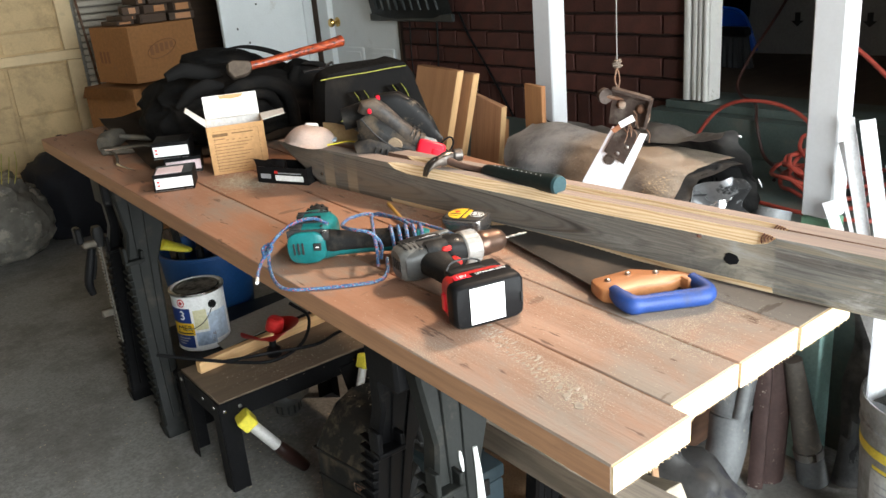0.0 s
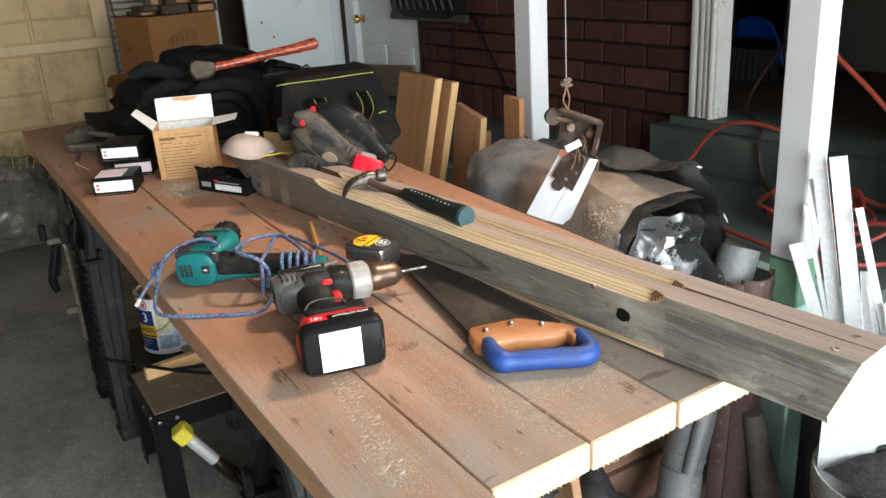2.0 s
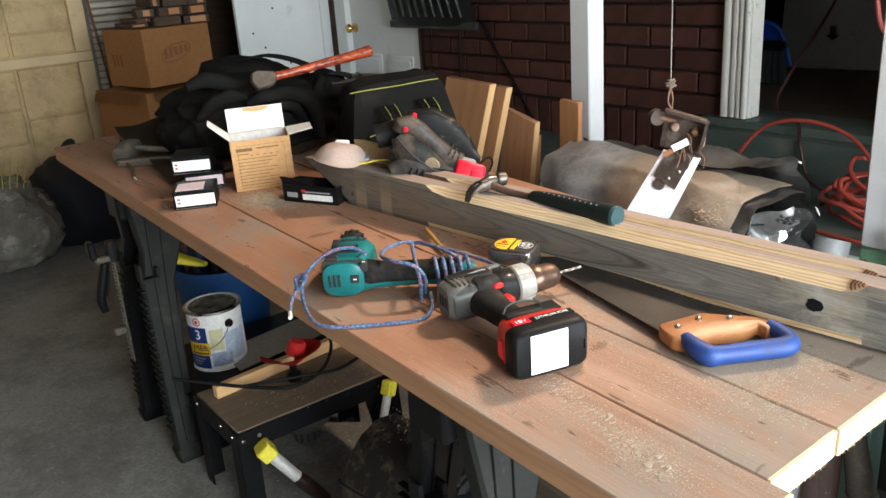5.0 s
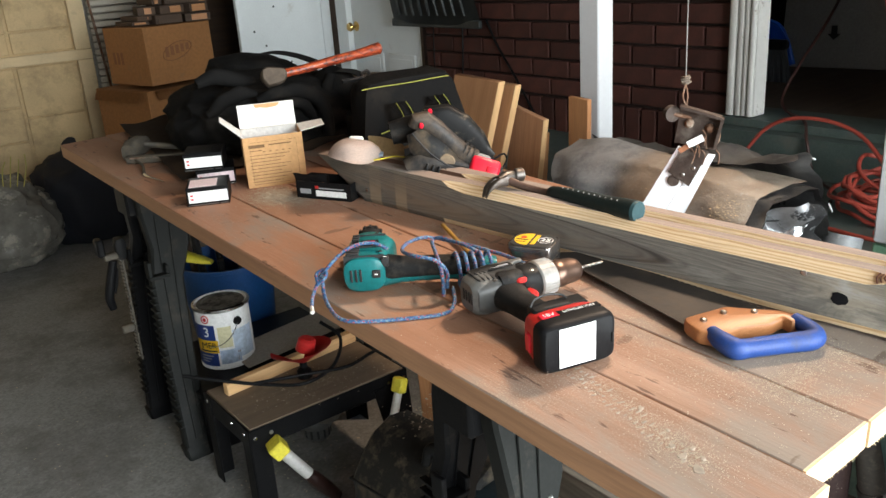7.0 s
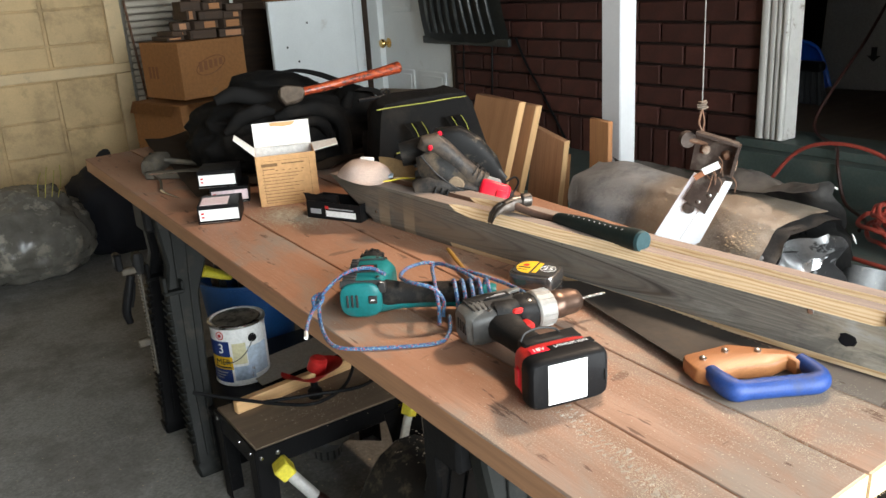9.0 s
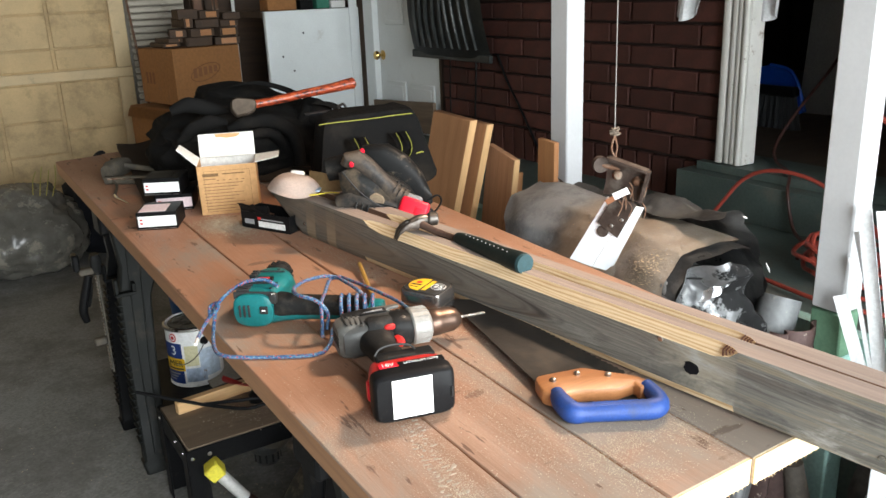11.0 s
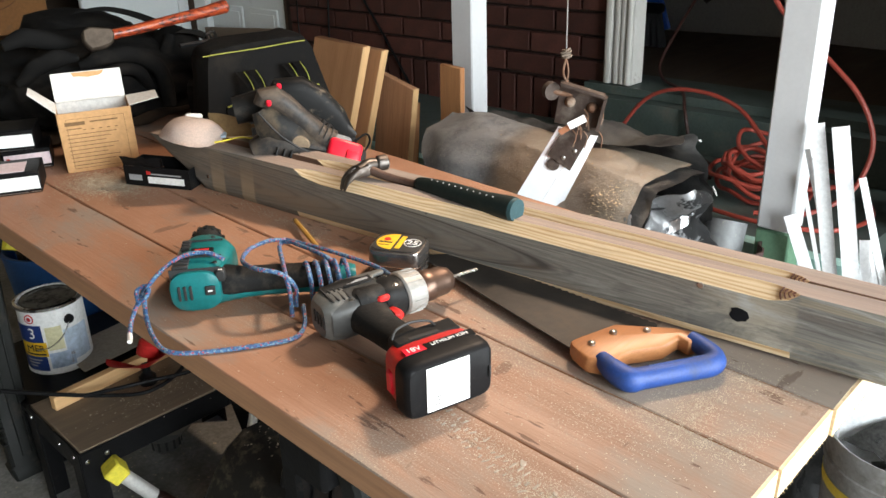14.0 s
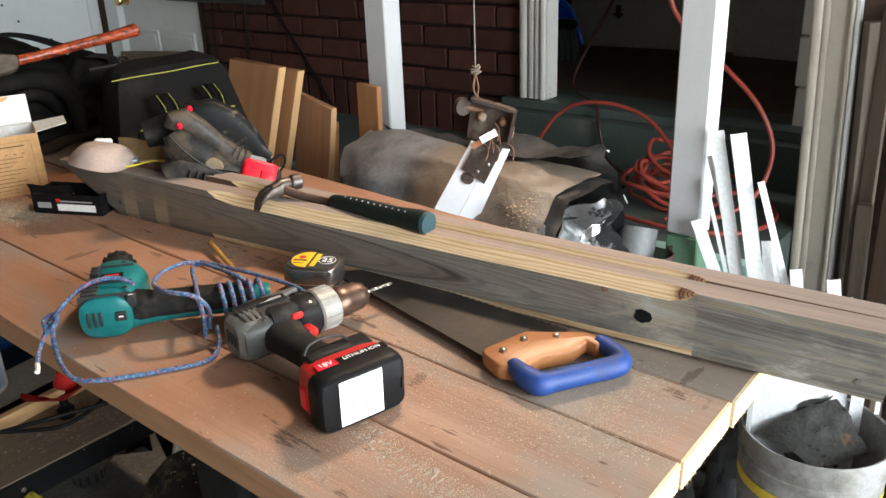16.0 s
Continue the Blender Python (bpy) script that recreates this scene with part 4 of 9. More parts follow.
part("base_rim", prism(bm_new(), squircle(0.080, 0.066, 24, 5), 0.004, pose(0, 0, 0)), M_BLACK, tm)
part("bright_band", prism(bm_new(), squircle(0.0795, 0.0655, 24, 5), 0.003, pose(0, 0, 0.020), 0.001), M_CHROME, tm)
part("black_face", prism(bm_new(), squircle(0.070, 0.056, 24, 4), 0.0012, pose(0, 0, 0.0440), 0.0004), M_INK, tm, "black printed face")
bm = bm_new()
prism(bm, [(-0.004, -0.0245), (-0.004, 0.0245)] + [(-0.008 + 0.0235 * math.cos(a), 0.0245 * math.sin(a)) for a in (math.radians(100 + 16 * k) for k in range(11))], 0.0006, pose(0, 0, 0.0452))
part("yellow_label", bm, M_YELLOW, tm, "yellow label")
part("label_mark", prism(bm_new(), [(0.005 * math.cos(k), 0.005 * math.sin(k)) for k in np.arange(0, 6.2, 0.5)], 0.0005, pose(-0.018, 0.006, 0.0458)), M_RED, tm)
bars([(-0.028, -0.006, 0.020, 0.004), (-0.026, -0.014, 0.016, 0.002)], 0, 0, M_INK, tm, pose(0, 0, 0.0458))
part("yellow_stripe", box(bm_new(), (0.0, -0.020, 0.0452), (0.007, 0.020, 0.0458)), M_YELLOW, tm)
part("number_ring", tube(bm_new(), [(0.020 + 0.0120 * math.cos(a), 0.002 + 0.0120 * math.sin(a), 0.0452) for a in np.linspace(0, 2 * math.pi, 25)], 0.0005, 5, smooth=False), M_LABEL, tm)
lettering("25", 0.017, M_LABEL, tm, pose(0.020, 0.002, 0.0455), label="white figures")
part("end_hook", box(bm_new(), (0.037, -0.012, 0.001), (0.042, 0.012, 0.010), 0.001), M_CHROME, tm)

# pencil
pc = thing("pencil", pose(0.934, 1.468, TOP), "short brass-coloured pencil leaning on the beam", "pencil", at=rest(0.906, 1.412))
wpart("shaft", rod(bm_new(), (0.930, 1.462, TOP + 0.014), (0.872, 1.290, TOP + 0.0042), 0.0042, None, 8), surface("ochre_lacquer", (0.34, 0.19, 0.04), 0.4, vary=0.15), pc)
wpart("tip", rod(bm_new(), (0.930, 1.462, TOP + 0.014), (0.933, 1.471, TOP + 0.0142), 0.0042, 0.0008, 8), M_INK, pc, "dark worn tip")

# hand saw
sw = thing("hand_saw", pose(0.90, 0.80, TOP), "hand saw with a wooden handle and a blue rubber grip", "saw", at=rest(0.914, 0.811, 0, 1.017))
bm = bm_new()
zb = TOP + 0.012
teeth = []
for i in range(61):
    f = i / 60
    q = Vector((0.978, 1.098)).lerp(Vector((0.993, 0.765)), f)
    teeth.append((q.x + (0.003 if i % 2 else 0.0), q.y))
prism(bm, [(0.928, 1.118), (0.944, 1.128)] + teeth + [(0.93, 0.74), (0.868, 0.785), (0.921, 1.075)], 0.0011, pose(0, 0, zb))
wpart("blade", bm, M_BLADE, sw, "dull dusty steel blade with fine teeth")
hz = TOP + 0.001
wood = [(0.864, 0.806), (0.872, 0.815), (0.890, 0.811), (0.942, 0.797), (0.962, 0.768), (0.985, 0.737), (0.991, 0.715), (0.978, 0.700), (0.964, 0.706), (0.968, 0.722), (0.938, 0.724), (0.902, 0.747), (0.883, 0.752), (0.873, 0.748), (0.860, 0.758), (0.852, 0.776)]
wpart("wooden_frame", prism(bm_new(), wood, 0.022, pose(0, 0, hz + 0.002), 0.005, 2), M_SAW_WOOD, sw, "varnished orange wood frame")
gz = hz + 0.0138
g = wpart("blue_grip", tube(bm_new(), [(0.870, 0.768, gz + 0.005), (0.861, 0.745, gz + 0.003), (0.860, 0.7235, gz + 0.0008), (0.874, 0.714, gz), (0.918, 0.688, gz), (0.952, 0.6695, gz), (0.969, 0.676, gz), (0.977, 0.694, gz + 0.002), (0.981, 0.713, gz + 0.005)], [0.0100, 0.0138, 0.0150, 0.0132, 0.0132, 0.0140, 0.0132, 0.0120, 0.0100], 16, 6), M_BLUE_GRIP, sw, "worn blue rubber grip", 60)
for k in range(4):
    a = 1.15 + 0.28 * k
    q = Vector((0.020, 0.035, 0)).normalized() * (0.0131 * math.cos(a)) * -1 + Vector((0, 0, 0.0131 * math.sin(a)))
    wsub("ridge", tube(bm_new(), [Vector((0.882, 0.7093, gz)) + q, Vector((0.942, 0.6748, gz)) + q], 0.0005, 5, smooth=False), M_BLUE_GRIP, g)
for x, y in ((0.882, 0.790), (0.921, 0.785), (0.953, 0.757), (0.869, 0.763), (0.980, 0.710)):
    wpart("screw", lathe(bm_new(), [(0.0048, 0), (0.0048, 0.003), (0.003, 0.0042), (0.0005, 0.0044)], 14, pose(x, y, hz + 0.0235)), M_STEEL, sw)

# hammer on the beam
hm = thing("claw_hammer", pose(0.99, 1.15, TOP + 0.09), "claw hammer with a green-black rubber grip lying on the beam", "hammer", at=pose(1.025, 1.200, 0.8590, 0.0, 0, -2.5) @ Matrix.Scale(1.05, 4))
HZ = TOP + 0.089
A = Vector((0.948, 1.250, HZ + 0.030))
wpart("shaft", tube(bm_new(), [A, (0.962, 1.222, HZ + 0.020), (0.976, 1.19, HZ + 0.014), (0.983, 1.14, HZ + 0.014)], [0.008, 0.0065, 0.0065, 0.007], 10), surface("dark_brown_shaft", (0.075, 0.045, 0.034), 0.5, 0.3, vary=0.3, scale=30), hm, "dark brown metal shaft")
wpart("grip", tube(bm_new(), [(0.980, 1.172, HZ + 0.014), (0.982, 1.160, HZ + 0.0145), (0.984, 1.10, HZ + 0.0165), (0.985, 1.04, HZ + 0.0165), (0.987, 0.995, HZ + 0.018), (0.988, 0.980, HZ + 0.018)], [0.009, 0.0125, 0.0150, 0.0155, 0.0175, 0.0175], 16, 4), surface("green_black_rubber", (0.012, 0.018, 0.017), 0.45, vary=0.2, bump=0.15, dirt=(0.09, 0.08, 0.065), dirt_from=0.6, dirt_to=0.9, dirt_scale=30, spec=0.15), hm, "green-black rubber grip with small holes")
wpart("grip_end", tube(bm_new(), [(0.988, 0.981, HZ + 0.018), (0.9884, 0.974, HZ + 0.018)], [0.0172, 0.0160], 16, smooth=False), surface("blue_green_rubber", (0.022, 0.055, 0.062), 0.5), hm, "blue-green end cap")
for k in range(11):
    y = 1.135 - 0.0125 * k
    wpart("grip_dimple", lathe(bm_new(), [(0.0014, 0), (0.0014, 0.0008), (0.0003, 0.001)], 8, pose(0.978, y, HZ + 0.0295 + 0.0012 * k / 5, 0, -25)), M_PRINT, hm)
M_HEAD = surface("worn_steel", (0.105, 0.094, 0.085), 0.38, 0.85, vary=0.3, scale=30, bump=0.08, dirt=(0.08, 0.05, 0.035), dirt_from=0.5, dirt_to=0.75, dirt_scale=30)
head = tube(bm_new(), [(0.930, 1.250, HZ + 0.030), (0.948, 1.252, HZ + 0.034), (0.958, 1.252, HZ + 0.034), (0.966, 1.251, HZ + 0.034), (0.969, 1.250, HZ + 0.034), (0.982, 1.246, HZ + 0.034)], [0.010, 0.011, 0.0105, 0.009, 0.0125, 0.0125], 18, 5)
wpart("head", head, M_HEAD, hm, "worn steel head")
wpart("face", rod(bm_new(), (0.982, 1.246, HZ + 0.034), (0.984, 1.2454, HZ + 0.034), 0.0120, 0.0105, 18), M_STEEL, hm, "polished striking face")
for s in (-1, 1):
    claw = loft(bm_new(), [[(x, y + s * (0.0010 + w * 0.42) + u, zz + v) for u, v in squircle(w, t, 10, 3)] for x, y, zz, w, t in ((0.942, 1.250, HZ + 0.030, 0.013, 0.020), (0.928, 1.252, HZ + 0.030, 0.013, 0.015), (0.916, 1.254, HZ + 0.026, 0.012, 0.011), (0.907, 1.256, HZ + 0.018, 0.010, 0.008), (0.902, 1.257, HZ + 0.006, 0.007, 0.004))])
    wpart("claw", claw, M_HEAD, hm, "curved steel claw")

# ---- porch, house wall and far end ----
block("deck", (1.84, 0.80, 0.0), (HOUSE - 0.002, 4.3, 0.575), M_DECK, "dark green painted porch deck, dusty and worn", "deck")
block("deck_edge", (1.80, 0.78, 0.50), (1.838, 4.3, 0.58), M_TEAL_PAINT, "pale teal painted edge board of the deck", "trim")
block("sill_step", (HOUSE - 0.10, 0.70, 0.577), (HOUSE + 0.05, 1.90, 0.70), M_DECK, "dark green painted doorstep", "step")
block("threshold", (HOUSE - 0.05, 0.70, 0.702), (HOUSE + 0.16, 1.86, 0.728), M_DECK, "worn green wooden threshold", "step")

wall = block("wall_east", (HOUSE + 0.012, 1.80, 0.30), (HOUSE + 0.15, 3.56, ROOF), M_MORTAR, "house wall of dark red bricks with dark joints")
BRICK, PITCH = 0.212, 0.0755
bm = box(bm_new(), (-0.012, -BRICK / 2 + 0.005, -PITCH / 2 + 0.005), (0.012, BRICK / 2 - 0.005, PITCH / 2 - 0.005), 0.003)
full = mesh_of(bm, "brick", M_BRICK)
bm = box(bm_new(), (-0.012, -BRICK / 4 + 0.005, -PITCH / 2 + 0.005), (0.012, BRICK / 4 - 0.005, PITCH / 2 - 0.005), 0.003)
half = mesh_of(bm, "brick", M_BRICK)
bm = box(bm_new(), (-0.012, -PITCH / 2 + 0.005, -0.094), (0.012, PITCH / 2 - 0.005, 0.094), 0.003)
upright = mesh_of(bm, "brick", M_BRICK)


def brick(me, y, z):
    ob = new("brick", me)
    ob.parent = wall
    ob.location = Vector((HOUSE + random.uniform(-0.0015, 0.0015), y, z)) - wall.location
    ob.rotation_euler = (random.uniform(-0.006, 0.006), 0, random.uniform(-0.008, 0.008))


y = 1.84
while y < 3.53:
    brick(upright, y, 0.615)
    y += PITCH
for row in range(15):
    z = 0.755 + PITCH * row
    y = 1.802 + (BRICK / 2 if row % 2 else 0)
    if row % 2:
        brick(half, 1.802 + BRICK / 4, z)
    while y + BRICK < 3.56:
        brick(full, y + BRICK / 2, z)
        y += BRICK
    if 3.56 - y > BRICK * 0.6:
        brick(half, y + BRICK / 4, z)

# fluted casing at the doorway
cas = thing("door_casing", pose(HOUSE - 0.02, 1.745, 0.73), "fluted cream painted door casing, chipped at the edges", "casing", kind="structure")
M_CASING = surface("chipped_white_paint", (0.60, 0.585, 0.55), 0.5, vary=0.1, bump=0.2, fleck=0.06, dirt=(0.26, 0.21, 0.16), dirt_from=0.60, dirt_to=0.68, dirt_scale=14)
part("back_board", box(bm_new(), (-0.005, -0.045, 0), (0.06, 0.055, ROOF - 0.74), 0.002), M_CASING, cas)
for k, (yy, w, d) in enumerate(((-0.034, 0.020, 0.016), (-0.010, 0.018, 0.010), (0.012, 0.018, 0.010), (0.040, 0.026, 0.016))):
    part("flute", loft(bm_new(), [[(-0.005 - d * 0.5 + u * 0.5, yy + v, zz) for u, v in squircle(d * 2, w, 12, 2.4)] for zz in (0.002, ROOF - 0.745)]), M_CASING, cas)

# rooms beyond the doorway: added walls, coloured near-black for the unlit inside
M_ROOM = surface("unlit_room_colour", (0.034, 0.029, 0.025), 0.9, vary=0.2)
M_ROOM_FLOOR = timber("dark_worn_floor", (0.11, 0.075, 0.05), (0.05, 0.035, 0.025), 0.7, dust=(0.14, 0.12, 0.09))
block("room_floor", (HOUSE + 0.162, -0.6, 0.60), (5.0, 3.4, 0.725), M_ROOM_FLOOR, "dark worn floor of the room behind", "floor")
block("room_wall_east", (5.0, -0.7, 0.6), (5.1, 3.5, ROOF), M_ROOM, "added near-black wall, its colour the unlit room behind")
block("room_wall_north", (HOUSE + 0.16, 3.4, 0.6), (5.0, 3.5, ROOF), M_ROOM, "added near-black wall, its colour the unlit room behind")
block("room_wall_south", (HOUSE + 0.16, -0.7, 0.6), (5.0, -0.6, ROOF), M_ROOM, "added near-black wall, its colour the unlit room behind")
block("wall_south_east", (HOUSE + 0.06, -0.7, 0.0), (HOUSE + 0.15, 0.80, ROOF), M_ROOM, "added near-black inner wall beside the doorway, coloured as unlit")
sid = thing("siding_edge", pose(HOUSE + 0.05, 0.925, 0.70), "flaking lilac-white siding edge beside the doorway", "siding", kind="structure")
for k in range(13):
    part("siding_board", box(bm_new(), (-0.02, -0.022, 0.135 * k), (0.02, 0.022, 0.135 * k + 0.131), 0.004, pose(0, random.uniform(-0.004, 0.004), 0)), M_WHITE, sid)

# right-hand jamb with old studs beside it
jamb = thing("door_casing", pose(2.10, 0.728, 0, -2), "tall moulded cream door casing beside the studs", "casing", kind="structure")
part("face_board", box(bm_new(), (0.0, -0.034, 0), (0.05, 0.050, ROOF), 0.003), M_CREAM, jamb)
for yy, w, d in ((0.040, 0.022, 0.014), (0.022, 0.014, 0.008), (-0.029, 0.010, 0.010)):
    part("moulding", loft(bm_new(), [[(-d * 0.5 + u * 0.5 - 0.002, yy + v, zz) for u, v in squircle(d * 2, w, 12, 2.4)] for zz in (0.002, ROOF - 0.002)]), M_CREAM, jamb)
part("painted_back_edge", box(bm_new(), (-0.004, -0.044, 0), (0.05, -0.0345, ROOF), 0.002), M_WHITE, jamb, "white painted edge")
M_STUD = timber("pale_old_stud", (0.22, 0.18, 0.14), (0.13, 0.10, 0.075), 0.75, wear=(0.33, 0.335, 0.34), wear_from=0.52, wear_to=0.66)
# the two dark uprights stand in for shade between the studs
board("stud", (2.14, 0.700, 0), (2.14, 0.706, ROOF), 0.045, 0.05, M_DARK_WOOD, label="dark upright strip standing for the unlit gap between studs", category="stud", group="studs")
board("paint_splashed_stud", (2.13, 0.648, 0.0), (2.10, 0.690, 1.06), 0.030, 0.04, M_STUD, label="pale paint-splashed stud leaning upright", category="stud", group="studs")
board("stud", (2.10, 0.640, 0.0), (2.10, 0.662, 1.09), 0.022, 0.03, timber("grey_brown_stud", (0.16, 0.12, 0.085), (0.085, 0.06, 0.042), 0.75, rings=0.4), label="grey-brown stud with a knot leaning upright", category="stud", group="studs")
board("short_board", (2.06, 0.618, 0.0), (2.06, 0.646, 0.675), 0.026, 0.03, M_STUD, label="short pale board standing upright", category="board", group="studs")
board("stud", (2.16, 0.600, 0.0), (2.16, 0.605, ROOF), 0.08, 0.05, M_DARK_WOOD, label="dark upright strip standing for the unlit gap between studs", category="stud", group="studs")
board("white_strip", (2.06, 0.535, 0.0), (2.06, 0.655, ROOF), 0.007, 0.006, M_WHITE, label="thin white trim strip standing upright", category="trim strip")
M_RED_STUD = timber("red_brown_stud", (0.125, 0.062, 0.036), (0.065, 0.032, 0.02), 0.7, rings=0.3)
board("stud", (2.02, 0.500, 0.0), (2.02, 0.565, ROOF), 0.07, 0.05, M_RED_STUD, label="red-brown wooden stud standing upright", category="stud", group="studs")
board("stud", (1.92, 0.420, 0.0), (1.93, 0.425, ROOF), 0.10, 0.05, M_RED_STUD, label="broad red-brown wooden post standing upright", category="stud", group="studs")
# dark backing puts shade into the gaps
block("wall_behind_studs", (2.22, -0.7, 0), (2.28, 0.72, ROOF), M_DARK_WOOD, "dark backing that stands for the unlit gaps behind the studs")

# white door in the house wall
M_PALE = surface("bluish_white_paint", (0.74, 0.775, 0.78), 0.5, vary=0.07, scale=3, bump=0.1, dirt=(0.50, 0.48, 0.43), dirt_from=0.60, dirt_to=0.78, dirt_scale=8, fleck=0.06)
door = thing("door_1", pose(HOUSE + 0.02, 3.92, 0.2), "white painted panelled door with a brass knob", "door", kind="structure")
leaf = part("leaf", box(bm_new(), (0, -0.345, 0), (0.04, 0.29, 2.0), 0.002), M_PALE, door)
for z0, z1 in ((0.12, 0.42), (0.44, 0.635), (0.93, 1.55)):
    for y0, y1 in ((-0.29, -0.05), (0.0, 0.20)):
        part("panel_moulding", box(bm_new(), (-0.010, y0, z0), (0.002, y1, z1), 0.006), M_PALE, leaf)
        part("panel", box(bm_new(), (-0.0125, y0 + 0.025, z0 + 0.025), (-0.006, y1 - 0.025, z1 - 0.025), 0.003), M_PALE, leaf)
part("door_frame", box(bm_new(), (-0.035, 0.292, 0), (0.04, 0.40, 2.1), 0.004), M_PALE, door, "chipped white door frame")
part("door_frame", box(bm_new(), (-0.01, -0.37, 0), (0.04, -0.347, 2.1), 0.003), M_DARK_WOOD, door)
M_BRASS = surface("brass", (0.62, 0.42, 0.15), 0.25, 1.0, vary=0.1)
knob = part("knob", lathe(bm_new(), [(0.026, 0), (0.026, 0.004), (0.010, 0.008), (0.009, 0.022), (0.020, 0.030), (0.025, 0.042), (0.020, 0.052), (0.004, 0.056)], 20, pose(0, 0.25, 0.765, 0, -90)), M_BRASS, leaf, "brass knob")
board("low_board", (HOUSE - 0.03, 3.56, 0.68), (HOUSE - 0.03, 4.20, 0.64), 0.16, 0.02, timber("grey_brown_board", (0.22, 0.16, 0.11), (0.12, 0.085, 0.06), 0.8), roll=90, label="grey-brown board leaning across the door foot", category="board")

# white panel that stands before the corner, with odds and ends on the ledge behind it
pn = thing("painted_screen", pose(2.15, 4.40, 0.0), "old white painted panel standing on the deck", "panel")
part("sheet", box(bm_new(), (-0.265, 0, 0.577), (0.30, 0.03, 1.222), 0.004), M_PALE, pn)
part("edge_strip", box(bm_new(), (0.235, -0.012, 0.577), (0.285, -0.001, 1.30), 0.003), M_PALE, pn, "chipped white edge strip")
for x, z in ((-0.18, 0.98), (-0.12, 0.90), (0.02, 0.80), (-0.05, 1.10)):
    part("nail_mark", lathe(bm_new(), [(0.006, 0), (0.004, 0.001), (0.0005, 0.0012)], 8, pose(x, -0.0005, z, 90)), M_DARK_GREY, pn)
led = block("wall_ledge", (1.88, 4.44, 1.19), (2.44, 4.80, 1.222), M_DARK_WOOD, "dark wooden ledge behind the panel", "ledge")
for x0, x1, z, mat, nm, lb in ((1.93, 2.10, 0.06, M_CARD, "flat_box", "flat brown cardboard box on the ledge"), (2.12, 2.20, 0.05, M_BLACK, "small_case", "small black case on the ledge"), (2.22, 2.30, 0.07, surface("green_tin", (0.03, 0.15, 0.10), 0.4), "small_tin", "small green tin on the ledge"), (2.31, 2.40, 0.04, M_LABEL, "small_box", "small pale box on the ledge")):
    solid(nm, box(bm_new(), (x0, 4.46, 1.223), (x1, 4.58, 1.223 + z), 0.004), mat, lb, "box")

# old panelled door across the far end
M_RAIL = surface("aged_cream_rail", (0.64, 0.485, 0.28), 0.55, vary=0.12, bump=0.15, fleck=0.08, dirt=(0.30, 0.24, 0.165), dirt_from=0.56, dirt_to=0.8, dirt_scale=7)
od = thing("door_2", pose(0, FAR, 0), "old cream panelled garage door, mildewed and stained", "door", kind="structure")
part("backing", box(bm_new(), (LEFT + 0.01, 0.012, 0), (1.335, 0.05, 2.3), 0.002), M_MILDEW, od)
for z0, z1 in ((0.88, 0.935), (0.0, 0.28), (1.66, 1.74), (2.2, 2.3)):
    part("rail", box(bm_new(), (LEFT + 0.01, -0.016, z0), (1.335, 0.011, z1), 0.003), M_RAIL, od, "cream painted rail")
for x0, x1 in ((1.250, 1.335), (-0.75, -0.66)):
    for z0, z1 in ((0.281, 0.879), (0.936, 1.659), (1.741, 2.199)):
        part("stile", box(bm_new(), (x0, -0.012, z0), (x1, 0.0115, z1), 0.003), M_RAIL, od)
for x0, x1 in ((0.925, 1.245), (0.60, 0.915), (0.275, 0.59), (-0.05, 0.265), (-0.65, -0.06)):
    cuts = [0.285, 0.475, 0.665, 0.875]
    if x0 > 0.9:
        cuts = [0.285, 0.60, 0.875]
    for z0, z1 in zip(cuts, cuts[1:]):
        part("panel", box(bm_new(), (x0 + 0.004, -0.002, z0 + 0.004), (x1 - 0.004, 0.0115, z1 - 0.004), 0.004), M_MILDEW, od)
    cuts = [0.94, 1.06, 1.25, 1.45, 1.655]
    for z0, z1 in zip(cuts, cuts[1:]):
        part("panel", box(bm_new(), (x0 + 0.004, -0.002, z0 + 0.004), (x1 - 0.004, 0.0115, z1 - 0.004), 0.004), M_MILDEW, od)
# ribbed sheet and loose strips in the corner
rb = thing("ribbed_sheet", pose(1.50, FAR - 0.02, 0), "ribbed off-white metal sheet standing in the corner", "sheet")
for k in range(58):
    z = 0.02 + 0.038 * k
    part("rib", box(bm_new(), (-0.15, -0.008, z), (0.18, 0.008, z + 0.030), 0.006), M_CREAM, rb)
block("corner_wall", (1.70, FAR - 0.08, 0), (HOUSE, FAR + 0.05, ROOF), M_DARK_WOOD, "dark corner of the garage")
block("wall_north_east", (HOUSE, 4.32, 0), (HOUSE + 0.1, FAR + 0.2, ROOF), M_DARK_WOOD, "dark side wall")
board("chain_strip", (1.42, FAR - 0.06, 0.3), (1.30, FAR - 0.06, 1.9), 0.012, 0.012, M_RUST, label="thin rusty track strip beside the old door", category="strip")
for x, tilt, w, mat in ((1.78, 0.02, 0.06, M_DARK_WOOD), (1.84, -0.03, 0.04, M_RUST), (1.90, 0.05, 0.02, M_WHITE), (1.72, 0.0, 0.05, M_BROWN_WOOD)):
    board("leaning_board", (x, 4.95, 0.0), (x + tilt, 5.08, 1.9), w, 0.02, mat, label="old narrow board leaning in the dark corner", category="board", group="boards in the corner")

# snow shovel on the wall, hung by its handle
sh = thing("snow_shovel", pose(HOUSE - 0.06, 3.35, 1.0), "black ribbed plastic snow shovel hanging on the brick wall", "shovel")


def scoop(u, v):
    y = (u - 0.5) * 0.66
    z = 0.0 + 0.42 * v
    return (-0.045 * math.sin(v * 2.4) - 0.03 * (1 - (2 * u - 1) ** 4) * 0.6, y * (1 - 0.08 * v), z)


